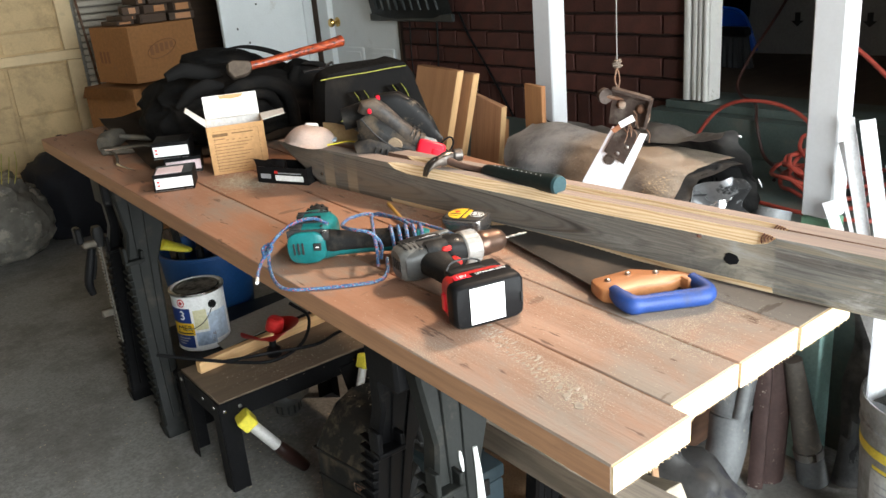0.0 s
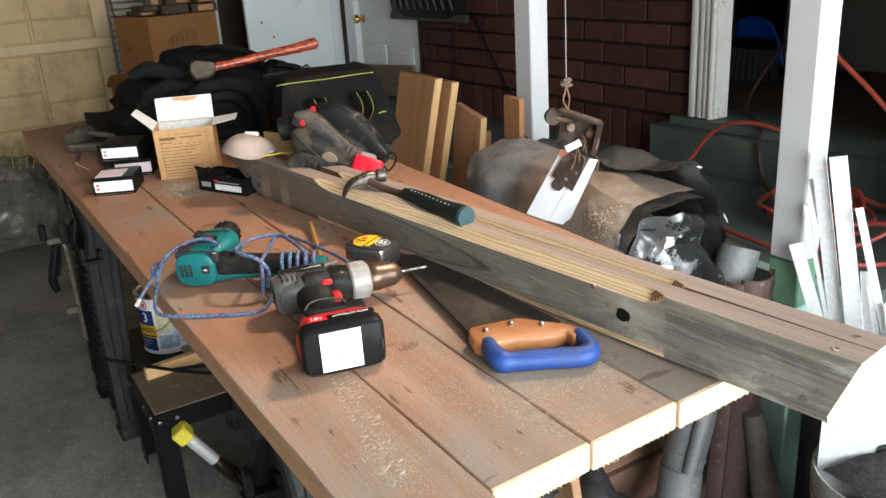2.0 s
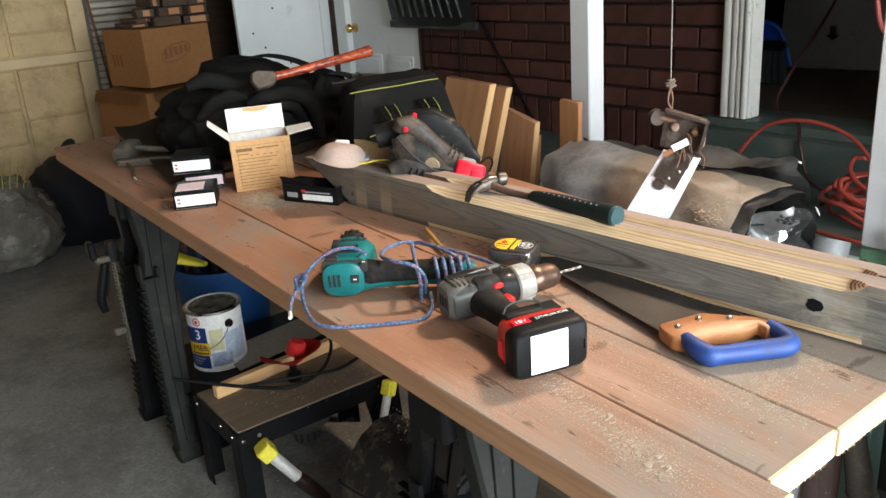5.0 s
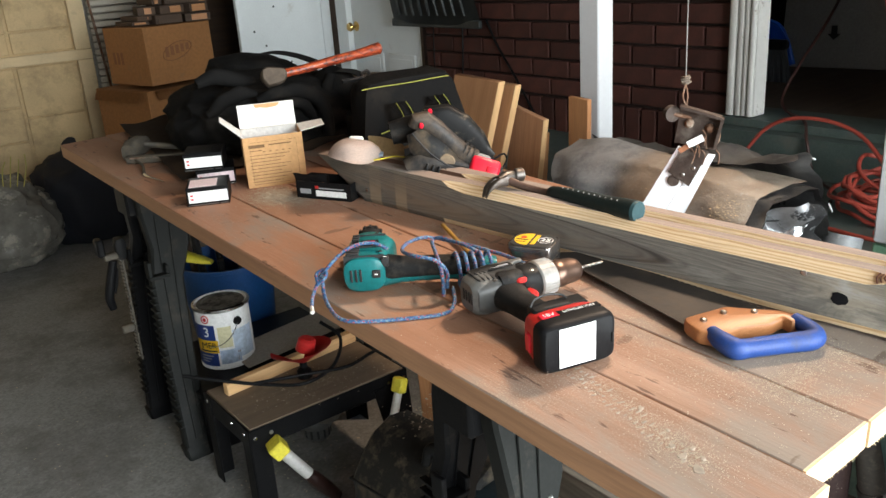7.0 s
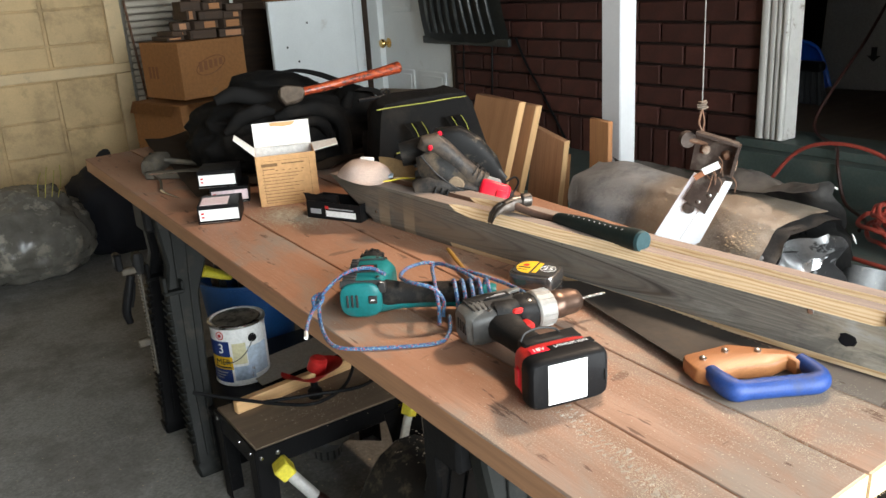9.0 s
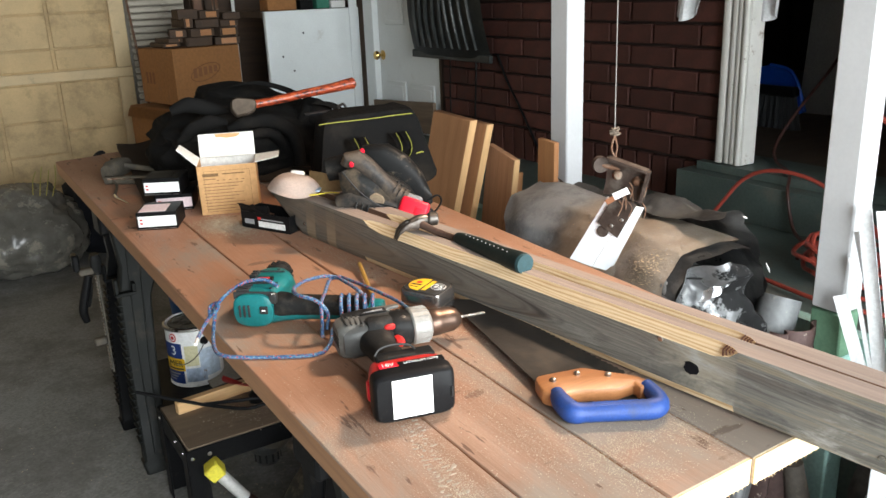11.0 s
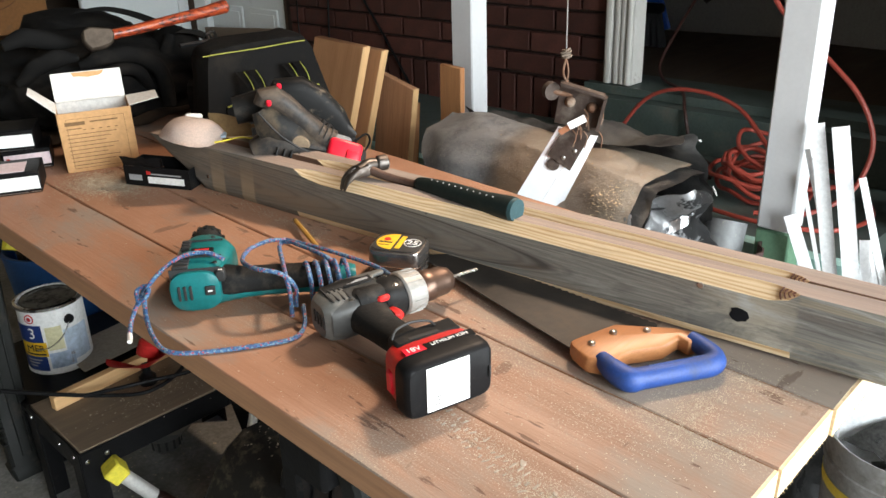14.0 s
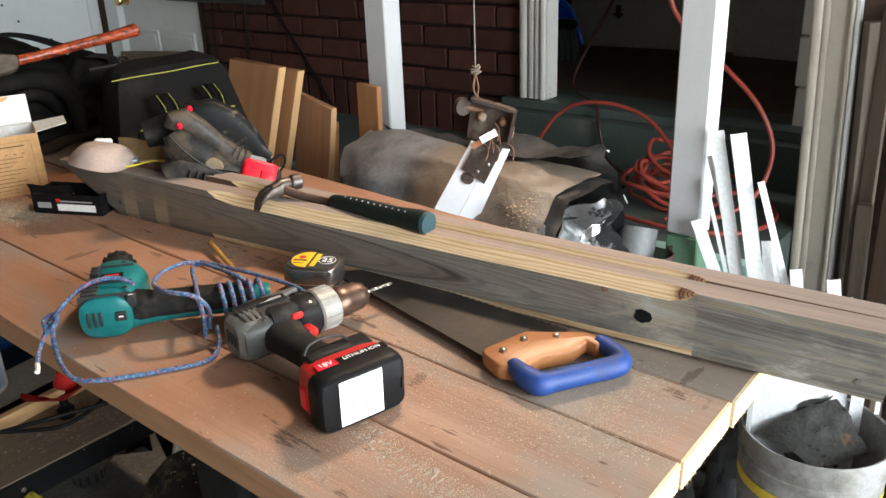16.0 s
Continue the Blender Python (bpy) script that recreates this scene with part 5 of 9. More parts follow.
M_SHOVEL = surface("grey_black_plastic", (0.030, 0.034, 0.034), 0.4, vary=0.2, dirt=(0.13, 0.13, 0.12), dirt_from=0.5, dirt_to=0.85, dirt_scale=7)
part("blade", thicken(grid(bm_new(), scoop, 22, 12), 0.004), M_SHOVEL, sh)
part("lip", box(bm_new(), (-0.016, -0.335, -0.014), (0.004, 0.335, 0.022), 0.004), M_SHOVEL, sh, "pale worn lip")
for k in range(9):
    u = 0.12 + 0.095 * k
    pts = []
    for j in range(7):
        v = 0.10 + 0.14 * j
        p = Vector(scoop(u + 0.05 * (v ** 2) * (1 if u < 0.5 else -1), v))
        pts.append(p + Vector((-0.004, 0, 0)))
    part("rib", tube(bm_new(), pts, [0.006, 0.009, 0.009, 0.008, 0.006], 8, 3), M_SHOVEL, sh)
part("handle", rod(bm_new(), (-0.02, 0, 0.38), (0.03, 0, 1.5), 0.016), M_DARK_WOOD, sh)
# thin cables on the bricks
for pts, r in (([(0, 3.03, 1.02), (0, 2.97, 0.92), (0, 2.87, 0.80), (0, 2.76, 0.66), (0, 2.70, 0.58)], 0.005), ([(0, 3.20, 1.02), (0, 3.205, 0.90), (0, 3.22, 0.72)], 0.004), ([(0, 3.42, 0.98), (0, 3.43, 0.8), (0, 3.42, 0.62)], 0.003)):
    bm = tube(bm_new(), [(HOUSE - 0.02, y, z) for _, y, z in pts], r, 6)
    solid("wall_cable", bm, M_BLACK, "thin black cable hanging down the brick wall", "cable", group="cables")

# ---- things on the far half of the table ----
M_KRAFT = surface("kraft_box_card", (0.50, 0.285, 0.125), 0.7, vary=0.07, scale=10, grain=90, bump=0.08)
M_CARD_WHITE = surface("white_card_lining", (0.72, 0.70, 0.66), 0.7, vary=0.06)
M_CARD_PRINT = surface("brown_box_print", (0.17, 0.095, 0.04), 0.75, vary=0.1)
kb = thing("cardboard_box", rest(0.825, 1.950, -22, 0.941), "open kraft cardboard box with printed lines and white flaps", "box")
W, D, H = 0.147, 0.10, 0.130
walls = part("front_wall", box(bm_new(), (-W / 2, -0.001, 0), (W / 2, 0.001, H), 0.0005), M_KRAFT, kb)
part("back_wall", box(bm_new(), (-W / 2, D - 0.001, 0), (W / 2, D + 0.001, H)), M_CARD_WHITE, kb)
for s in (-1, 1):
    part("side_wall", box(bm_new(), (s * W / 2 - 0.001, 0.001, 0), (s * W / 2 + 0.001, D - 0.001, H)), M_KRAFT, kb)
part("bottom", box(bm_new(), (-W / 2, 0, 0.0005), (W / 2, D, 0.002)), M_KRAFT, kb)
lid = part("lid_flap", box(bm_new(), (-W / 2 + 0.001, 0, 0), (W / 2 - 0.001, 0.0016, 0.062), 0.0005), M_CARD_WHITE, kb, "white lined lid flap with a torn tab", pose(0, D, H, -14, 0, 0))
bm = prism(bm_new(), [(-0.034, 0), (0.034, 0), (0.030, -0.006), (0.022, -0.010), (0.0, -0.012), (-0.02, -0.009), (-0.030, -0.009)], 0.0008, pose(0.004, -0.0002, 0.0605, 90))
part("torn_tab", bm, M_KRAFT, lid)
part("tuck_fold", box(bm_new(), (-W / 2 + 0.004, -0.022, 0.0), (W / 2 - 0.004, 0.0, 0.0014)), M_CARD_WHITE, lid)
for s in (-1, 1):
    bm = prism(bm_new(), [(0, 0.004), (0.062, 0.010), (0.064, D - 0.022), (0, D - 0.004)], 0.0014)
    part("side_flap", bm, M_CARD_WHITE, kb, m=pose(s * W / 2, 0 if s > 0 else D, H, 0, -8 if s > 0 else 0, 0 if s > 0 else 180) @ pose(0, 0, 0, 0, 0 if s > 0 else -42, 0))
rows = [(0.012, 0.102, 0.040, 0.008), (0.062, 0.106, 0.056, 0.003)] + [(0.014, 0.094, 0.030, 0.002)] + [(0.012, 0.082 - 0.0085 * i, 0.10 - 0.012 * (i % 3), 0.0014) for i in range(9)] + [(0.046 + 0.016 * i, 0.090, 0.006, 0.002) for i in range(5)]
for row in rows:
    bars([row], 0, 0, M_CARD_PRINT, walls, pose(-W / 2, -0.0011, 0, 90), "printed_line")
part("printed_frame", tube(bm_new(), [(-0.058, -0.0012, 0.008), (0.058, -0.0012, 0.008), (0.058, -0.0012, 0.116), (-0.058, -0.0012, 0.116), (-0.058, -0.0012, 0.008)], 0.0005, 4, smooth=False), M_CARD_PRINT, walls)

M_PINK = surface("pale_pink_label", (0.72, 0.58, 0.60), 0.45, vary=0.06)


def screw_box(m, label_mat, lab, clear=False):
    b = thing("screw_box", m @ Matrix.Diagonal((1.12, 1.12, 1.12, 1)), lab, "box", "screw boxes")
    part("carton", box(bm_new(), (-0.044, -0.042, 0), (0.044, 0.042, 0.040), 0.0015), M_BLACK, b)
    part("front_label", box(bm_new(), (-0.040, -0.0432, 0.008), (0.042, -0.0422, 0.032)), label_mat, b, "pale printed label")
    part("top_window", box(bm_new(), (-0.038, -0.036, 0.0402), (0.020, 0.020, 0.0412)), M_PINK if clear else M_DARK_GREY, b)
    bars([(-0.036, 0.014, 0.006, 0.004), (-0.036, 0.022, 0.006, 0.004)], 0, 0, M_RED, b, pose(0, -0.0434, 0.0, 90), "red_marks")
    bars([(-0.042, 0.002, 0.084, 0.0015)], 0, 0, M_STEEL, b, pose(0, -0.0424, 0.0, 90), "pale_stripe")
    return b


screw_box(rest(0.661, 1.973, -27, 0.946), M_LABEL, "black box of screws with a white label and clear lid", True)
screw_box(rest(0.735, 2.103, -24, 0.938), M_PINK, "black box of screws with a pinkish label")
screw_box(rest(0.714, 2.103, -30, 0.938, 0.0434), M_LABEL, "black box of screws with a white label")

ob_ = thing("open_screw_box", rest(0.872, 1.780, -62, 0.952), "open black screw box with a torn lid and a label", "box")
for lo, hi in (((-0.075, -0.035, 0), (0.075, -0.0335, 0.042)), ((-0.075, 0.0335, 0), (0.075, 0.035, 0.042)), ((-0.075, -0.0334, 0), (-0.0735, 0.0334, 0.042)), ((0.0735, -0.0334, 0), (0.075, 0.0334, 0.042))):
    part("side", box(bm_new(), lo, hi), M_BLACK, ob_)
part("bottom", box(bm_new(), (-0.0735, -0.0334, 0.0005), (0.0735, 0.0334, 0.003)), M_BLACK, ob_)
part("label", box(bm_new(), (-0.020, -0.0362, 0.008), (0.062, -0.0351, 0.022)), M_LABEL, ob_, "white printed label")
bars([(-0.018, 0.026, 0.075, 0.003), (-0.064, 0.012, 0.03, 0.012)], 0, 0, M_PRINT, ob_, pose(0, -0.0352, 0, 90))
bars([(-0.022, 0.026, 0.010, 0.007)], 0, 0, M_RED, ob_, pose(0, -0.0356, 0, 90), "red_mark")
part("torn_flap", crumple(grid(bm_new(), lambda u, v: (-0.075 + 0.10 * u, -0.0345 - 0.006 * v, 0.042 + 0.022 * v), 8, 4), 0.006, 60), M_BLACK, ob_)
for k in range(26):
    a, b2 = random.uniform(-0.06, 0.06), random.uniform(-0.026, 0.026)
    r = random.uniform(0, math.pi)
    part("wood_screw", rod(bm_new(), (a, b2, 0.006 + 0.0007 * k), (a + 0.022 * math.cos(r), b2 * 0.6 + 0.012 * math.sin(r), 0.008 + 0.0007 * k), 0.0022, 0.001, 6), M_RUST, ob_)

# staple gun and bent awl
sg = thing("staple_gun", pose(0.70, 2.66, TOP), "dusty steel staple gun lying on its side", "staple gun", at=rest(0.648, 2.451, 0, 0.918))
M_DUSTY_STEEL = surface("dusty_steel", (0.095, 0.085, 0.07), 0.55, 0.4, vary=0.3, dirt=(0.17, 0.14, 0.10), dirt_from=0.45, dirt_to=0.7, dirt_scale=20)
wpart("housing", box(bm_new(), (-0.015, -0.012, 0), (0.17, 0.012, 0.024), 0.004, pose(0.692, 2.660, TOP, 0, 0, -38)), M_DUSTY_STEEL, sg)
wpart("bright_edge", box(bm_new(), (0.0, -0.0142, 0.016), (0.165, -0.0122, 0.021), 0, pose(0.692, 2.660, TOP, 0, 0, -38)), M_CHROME, sg)
wpart("head_block", bulge(bm_new(), [(0, 0, 0.028, 0.045, 0.050), (0.02, 0, 0.034, 0.050, 0.060), (0.07, 0, 0.036, 0.046, 0.058), (0.10, 0, 0.034, 0.040, 0.046)], 16, 3, pose(0.690, 2.672, TOP, 0, 0, 42)), M_DUSTY_STEEL, sg)
wpart("lever", tube(bm_new(), [(0.75, 2.70, TOP + 0.040), (0.80, 2.67, TOP + 0.030), (0.86, 2.62, TOP + 0.020)], [0.010, 0.009, 0.007], 8), M_DUSTY_STEEL, sg)
wpart("cord_band", tube(bm_new(), [(0.715, 2.72, TOP + 0.052), (0.722, 2.74, TOP + 0.058), (0.735, 2.75, TOP + 0.05)], 0.004, 6), M_BLACK, sg)
aw = thing("bent_awl", pose(0.68, 2.45, TOP), "thin bent steel awl with a dark shaft", "awl", at=rest(0.636, 2.280, 0, 0.928))
wpart("shaft", tube(bm_new(), [(0.692, 2.628, TOP + 0.012), (0.690, 2.56, TOP + 0.008), (0.664, 2.470, TOP + 0.004)], 0.0042, 8), M_DUSTY_STEEL, aw)
wpart("tip", tube(bm_new(), [(0.664, 2.470, TOP + 0.004), (0.665, 2.44, TOP + 0.0032), (0.680, 2.362, TOP + 0.002)], [0.004, 0.004, 0.001], 8), M_CHROME, aw, "bright bent tip")
# dark tarpaulin under the bags
tp = thing("dark_cloth", pose(1.05, 2.6, TOP), "dark dusty cloth spread under the bags", "cloth", at=rest(0.966, 2.371, 0, 0.908))
wpart("sheet", thicken(crumple(grid(bm_new(), lambda u, v: (0.72 + 0.56 * u + 0.10 * v, 2.36 + 0.85 * v, TOP + 0.008 + 0.012 * math.sin(9 * u + 5 * v) ** 2), 18, 18), 0.008, 14), 0.002), surface("dark_brown_cloth", (0.075, 0.055, 0.04), 0.9, vary=0.3, bump=0.4), tp)

# dust mask and amber goggles on the beam's end
ms = thing("dust_mask", pose(0.925, 1.76, TOP + 0.09), "pinkish white cup dust mask with yellow straps", "mask", at=rest(0.884, 1.690, 0, 0.77, 0.104))


def cup(u, v):
    a, r = 2 * math.pi * u, v
    return (0.070 * r * math.cos(a), 0.050 * r * math.sin(a) + 0.006 * math.cos(2 * a) * r, 0.046 * (1 - r ** 3.4) + 0.004 * math.cos(3 * a) * r)


MM = pose(0.935, 1.765, TOP + 0.092, 8, 6, -38) @ Matrix.Diagonal((1.12, 1.1, 0.92, 1))
wpart("cup", thicken(grid(bm_new(), lambda u, v: MM @ Vector(cup(u, 0.02 + 0.98 * v)), 36, 10), 0.0025), surface("felted_mask", (0.62, 0.50, 0.43), 0.9, vary=0.08, grain=300, bump=0.3), ms, angle=80)
wpart("nose_foam", box(bm_new(), (-0.018, -0.008, 0), (0.018, 0.008, 0.014), 0.004, MM @ pose(0.0, 0.040, 0.026, -30)), M_LABEL, ms, "white foam nose pad")
wpart("nose_clip", box(bm_new(), (0.060, -0.016, 0.004), (0.072, 0.006, 0.012), 0.002, MM), surface("pale_blue_metal", (0.45, 0.55, 0.66), 0.3, 0.6), ms)
wpart("strap", tube(bm_new(), [MM @ Vector(p) for p in ((0.05, -0.035, 0.003), (0.07, -0.03, 0.006), (0.10, 0.0, 0.0), (0.13, 0.005, -0.004))], 0.0022, 6), surface("yellow_elastic", (0.62, 0.50, 0.05), 0.6), ms, "yellow elastic strap")
gl = thing("amber_goggles", pose(1.02, 1.75, TOP + 0.09), "amber tinted plastic goggles leaning behind the mask", "goggles", at=rest(0.982, 1.680, 0, 0.957, 0.0862))
amber = surface("amber_plastic", (0.33, 0.235, 0.12), 0.4, vary=0.2, bump=0.05, dirt=(0.22, 0.18, 0.12), dirt_from=0.55, dirt_to=0.8)
wpart("lens", thicken(grid(bm_new(), lambda u, v: Vector((0.975 + 0.060 * u, 1.78 - 0.055 * u, TOP + 0.092 + 0.050 * v * (1 - 0.5 * u * u))), 14, 6), 0.003), amber, gl)
wpart("side_arm", tube(bm_new(), [(1.06, 1.715, TOP + 0.115), (1.05, 1.76, TOP + 0.10), (1.03, 1.80, TOP + 0.094)], 0.004, 6), amber, gl)

# cordless circular saw
cs = thing("circular_saw", pose(1.07, 1.58, TOP), "dusty grey and black cordless circular saw with a red battery", "circular saw")
M_SAW_CASE = surface("dusty_grey_case", (0.024, 0.022, 0.021), 0.42, vary=0.35, dirt=(0.125, 0.093, 0.066), dirt_from=0.48, dirt_to=0.80, dirt_scale=15, spec=0.20)
M_GUARD = surface("dusty_black_guard", (0.009, 0.009, 0.009), 0.5, vary=0.25, spec=0.12, dirt=(0.19, 0.15, 0.105), dirt_from=0.56, dirt_to=0.70, dirt_scale=15)
SAW_AX, SAW_UP = Vector((0.55, 0.83, 0.0)), Vector((0.45, -0.30, 0.80)).normalized()


def saw_hump(line, n=18, power=2.6):
    """A moulded body through (x, y, z, breadth, height) along a line."""
    rings = []
    p = [Vector(q[:3]) for q in line]
    for k, (x, y, z, w, t) in enumerate(line):
        d = (p[min(k + 1, len(p) - 1)] - p[max(k - 1, 0)]).normalized()
        side = (SAW_AX - d * SAW_AX.dot(d)).normalized()
        up = d.cross(side)
        rings.append([p[k] + side * u + up * v for u, v in squircle(w, t, n, power)])
    return loft(bm_new(), rings)


hd = wpart("main_handle", saw_hump([(0.968, 1.566, 0.962, 0.030, 0.034), (0.972, 1.562, 0.974, 0.044, 0.040), (0.984, 1.554, 0.976, 0.046, 0.042), (1.000, 1.543, 0.960, 0.043, 0.040), (1.024, 1.527, 0.930, 0.038, 0.037), (1.048, 1.511, 0.898, 0.042, 0.042), (1.058, 1.504, 0.884, 0.052, 0.058)]), M_SAW_CASE, cs, "grey top handle")
for k in range(3):
    q = Vector((1.045, 1.512, 0.906)) + Vector((0.006, -0.004, -0.008)) * k
    wsub("handle_rib", tube(bm_new(), [q + SAW_AX * 0.025 * math.cos(a) + SAW_UP * 0.025 * math.sin(a) for a in (0, 0.8, 1.6, 2.4, 3.14)], 0.0012, 5, 3), M_INK, hd)
web = [Vector(p) for p in ((0.958, 1.572, 0.880), (0.958, 1.572, 0.892), (0.984, 1.554, 0.900), (1.030, 1.523, 0.886), (1.058, 1.505, 0.876), (1.058, 1.505, 0.858), (1.000, 1.543, 0.868))]
web[0], web[6] = Vector((0.945, 1.580, 0.868)), Vector((1.000, 1.543, 0.856))
wpart("housing", loft(bm_new(), [[c_ + (p - c_) * f + SAW_AX * k for p in web] for c_ in (sum(web, Vector()) / 7,) for f, k in ((0.86, -0.030), (0.97, -0.024), (1.0, 0.0), (0.97, 0.024), (0.86, 0.030))]), M_GUARD, cs, "dusty black motor housing")
for k in range(5):
    q = Vector((0.972, 1.545, 0.880)) + Vector((0.010, -0.007, -0.004)) * k
    wpart("vent_slot", box(bm_new(), (-0.0015, -0.004, -0.012), (0.0015, 0.004, 0.012), 0.0005, Matrix.Translation(q - SAW_AX * 0.022) @ pose(0, 0, 0, 0, 20, -34)), M_INK, cs)
wpart("sawdust_patch", lathe(bm_new(), [(0.020, 0), (0.017, 0.003), (0.0005, 0.004)], 14, Matrix.Translation(Vector((1.015, 1.533, 0.888)) - SAW_AX * 0.026) @ pose(0, 0, 0, 90, 0, -34)), surface("sawdust_on_plastic", (0.17, 0.125, 0.082), 0.9, vary=0.4, scale=30), cs, "caked sawdust")
for p in ((0.992, 1.530, 0.950), (1.030, 1.505, 0.905), (0.985, 1.540, 0.890), (1.035, 1.500, 0.868)):
    wpart("screw", lathe(bm_new(), [(0.004, 0), (0.004, 0.003), (0.0005, 0.0035)], 10, Matrix.Translation(p) @ pose(0, 0, 0, 75, 0, -34)), M_INK, cs)
grip_line = [Vector(p) for p in ((0.970, 1.563, 0.962), (0.988, 1.551, 0.962), (1.012, 1.535, 0.938), (1.036, 1.519, 0.908), (1.056, 1.506, 0.882))]
foot_line = [Vector(p) for p in ((0.944, 1.566, 0.950), (0.944, 1.560, 0.918), (0.958, 1.546, 0.886), (0.990, 1.524, 0.862), (1.036, 1.500, 0.852))]
bm = grid(bm_new(), lambda u, v: grip_line[round(u * 4)].lerp(foot_line[round(u * 4)], v) - SAW_AX * 0.020 * math.sin(math.pi * min(1.0, 0.25 + 0.75 * v)), 4, 6)
wpart("side_cover", thicken(bm, 0.016), surface("dusty_brown_grey_cover", (0.026, 0.025, 0.024), 0.45, vary=0.35, spec=0.2, dirt=(0.15, 0.112, 0.076), dirt_from=0.50, dirt_to=0.68, dirt_scale=14), cs, "scuffed grey side cover with caked dust", angle=50)
wpart("cover_seam", tube(bm_new(), [p.lerp(q, 0.52) - SAW_AX * 0.0215 for p, q in zip(grip_line, foot_line)], 0.0013, 6), M_INK, cs, "dark seam of the cover")
wpart("lower_body", saw_hump([(0.948, 1.578, 0.874, 0.056, 0.050), (0.975, 1.560, 0.886, 0.064, 0.066), (1.000, 1.543, 0.882, 0.064, 0.060), (1.030, 1.523, 0.872, 0.060, 0.054), (1.060, 1.504, 0.862, 0.060, 0.060)]), M_SAW_CASE, cs)
wpart("collar", box(bm_new(), (-0.036, -0.010, -0.030), (0.036, 0.012, 0.030), 0.008, pose(1.062, 1.500, 0.872, -28, 20, -36), 2), surface("grey_battery_collar", (0.16, 0.16, 0.16), 0.5, vary=0.15, dirt=(0.24, 0.2, 0.15), dirt_from=0.55, dirt_to=0.8), cs, "grey battery collar")
bt = wpart("battery", box(bm_new(), (-0.010, -0.030, -0.034), (0.044, -0.004, 0.014), 0.008, pose(1.080, 1.494, 0.858, -28, 20, -36), 2), M_DARK_GREY, cs, "black battery with a red end")
wsub("red_end", box(bm_new(), (-0.030, -0.040, -0.030), (0.034, -0.006, 0.022), 0.009, pose(1.076, 1.490, 0.858, -28, 20, -36), 3), M_BRIGHT_RED, bt, "bright red battery end")
wsub("red_latch", box(bm_new(), (0.004, -0.044, -0.022), (0.028, -0.036, 0.004), 0.003, pose(1.076, 1.490, 0.858, -28, 20, -36), 2), M_BRIGHT_RED, bt, "red latch")
for p in ((0.964, 1.540, 0.968), (0.996, 1.550, 0.991)):
    wpart("lock_button", lathe(bm_new(), [(0.005, 0), (0.005, 0.006), (0.0035, 0.009), (0.0005, 0.0095)], 14, pose(*p, 40, -30)), M_BRIGHT_RED, cs, "red lock button")
wpart("blade_guard", saw_hump([(1.020, 1.635, 0.900, 0.036, 0.030), (1.030, 1.628, 0.935, 0.038, 0.046), (1.046, 1.614, 0.962, 0.046, 0.062), (1.070, 1.598, 0.960, 0.048, 0.068), (1.096, 1.582, 0.938, 0.048, 0.070), (1.122, 1.566, 0.904, 0.046, 0.064), (1.142, 1.555, 0.868, 0.038, 0.044), (1.152, 1.548, 0.850, 0.034, 0.026)], 18, 3.4), M_GUARD, cs, "curved dusty blade guard")
wpart("guard_rim", saw_hump([(1.036, 1.604, 0.950, 0.008, 0.020), (1.066, 1.584, 0.962, 0.008, 0.016), (1.098, 1.564, 0.942, 0.008, 0.016), (1.126, 1.547, 0.906, 0.008, 0.016), (1.148, 1.532, 0.872, 0.008, 0.014)]), M_SAW_CASE, cs, "raised rim of the guard")
wpart("inner_guard", saw_hump([(1.022, 1.590, 0.915, 0.044, 0.040), (1.052, 1.570, 0.908, 0.044, 0.060), (1.084, 1.550, 0.880, 0.044, 0.060), (1.106, 1.535, 0.852, 0.044, 0.040)]), M_DARK_GREY, cs)
wpart("blade", lathe(bm_new(), [(0.070, 0), (0.070, 0.0016), (0.0005, 0.0017)], 40, pose(1.085, 1.590, 0.872) @ Matrix((SAW_UP.cross(SAW_AX).normalized(), SAW_UP, SAW_AX)).transposed().to_4x4()), M_BLADE, cs, "toothed saw blade")
wpart("motor", rod(bm_new(), (1.005, 1.600, 0.955), (0.950, 1.633, 0.945), 0.030, 0.025, 20), M_DARK_GREY, cs, "black motor end")
wpart("sole_plate", box(bm_new(), (-0.10, -0.05, 0), (0.09, 0.05, 0.004), 0.001, pose(1.060, 1.560, TOP + 0.085, -8, 22, -36)), M_DUSTY_STEEL, cs, "steel sole plate")
wpart("wire_loop", tube(bm_new(), [(1.110, 1.500, 0.868), (1.140, 1.490, 0.884), (1.152, 1.492, 0.868), (1.138, 1.498, 0.846), (1.112, 1.500, 0.842)], 0.0022, 6), M_BLACK, cs)

# bags
M_PIPING = surface("yellow_piping", (0.27, 0.26, 0.05), 0.7)
bg = thing("tool_bag", pose(1.21, 2.02, TOP), "black canvas tool bag with yellow-green stitched piping", "bag")


def bag_ring(y, w, h, z0, lean, cx):
    return [(cx + u * (1.06 - 0.24 * (v / h + 0.5)) + 0.012 * (0.5 - v / h), y + lean * (v / h), z0 + h / 2 + v) for u, v in squircle(w, h, 36, 7)]


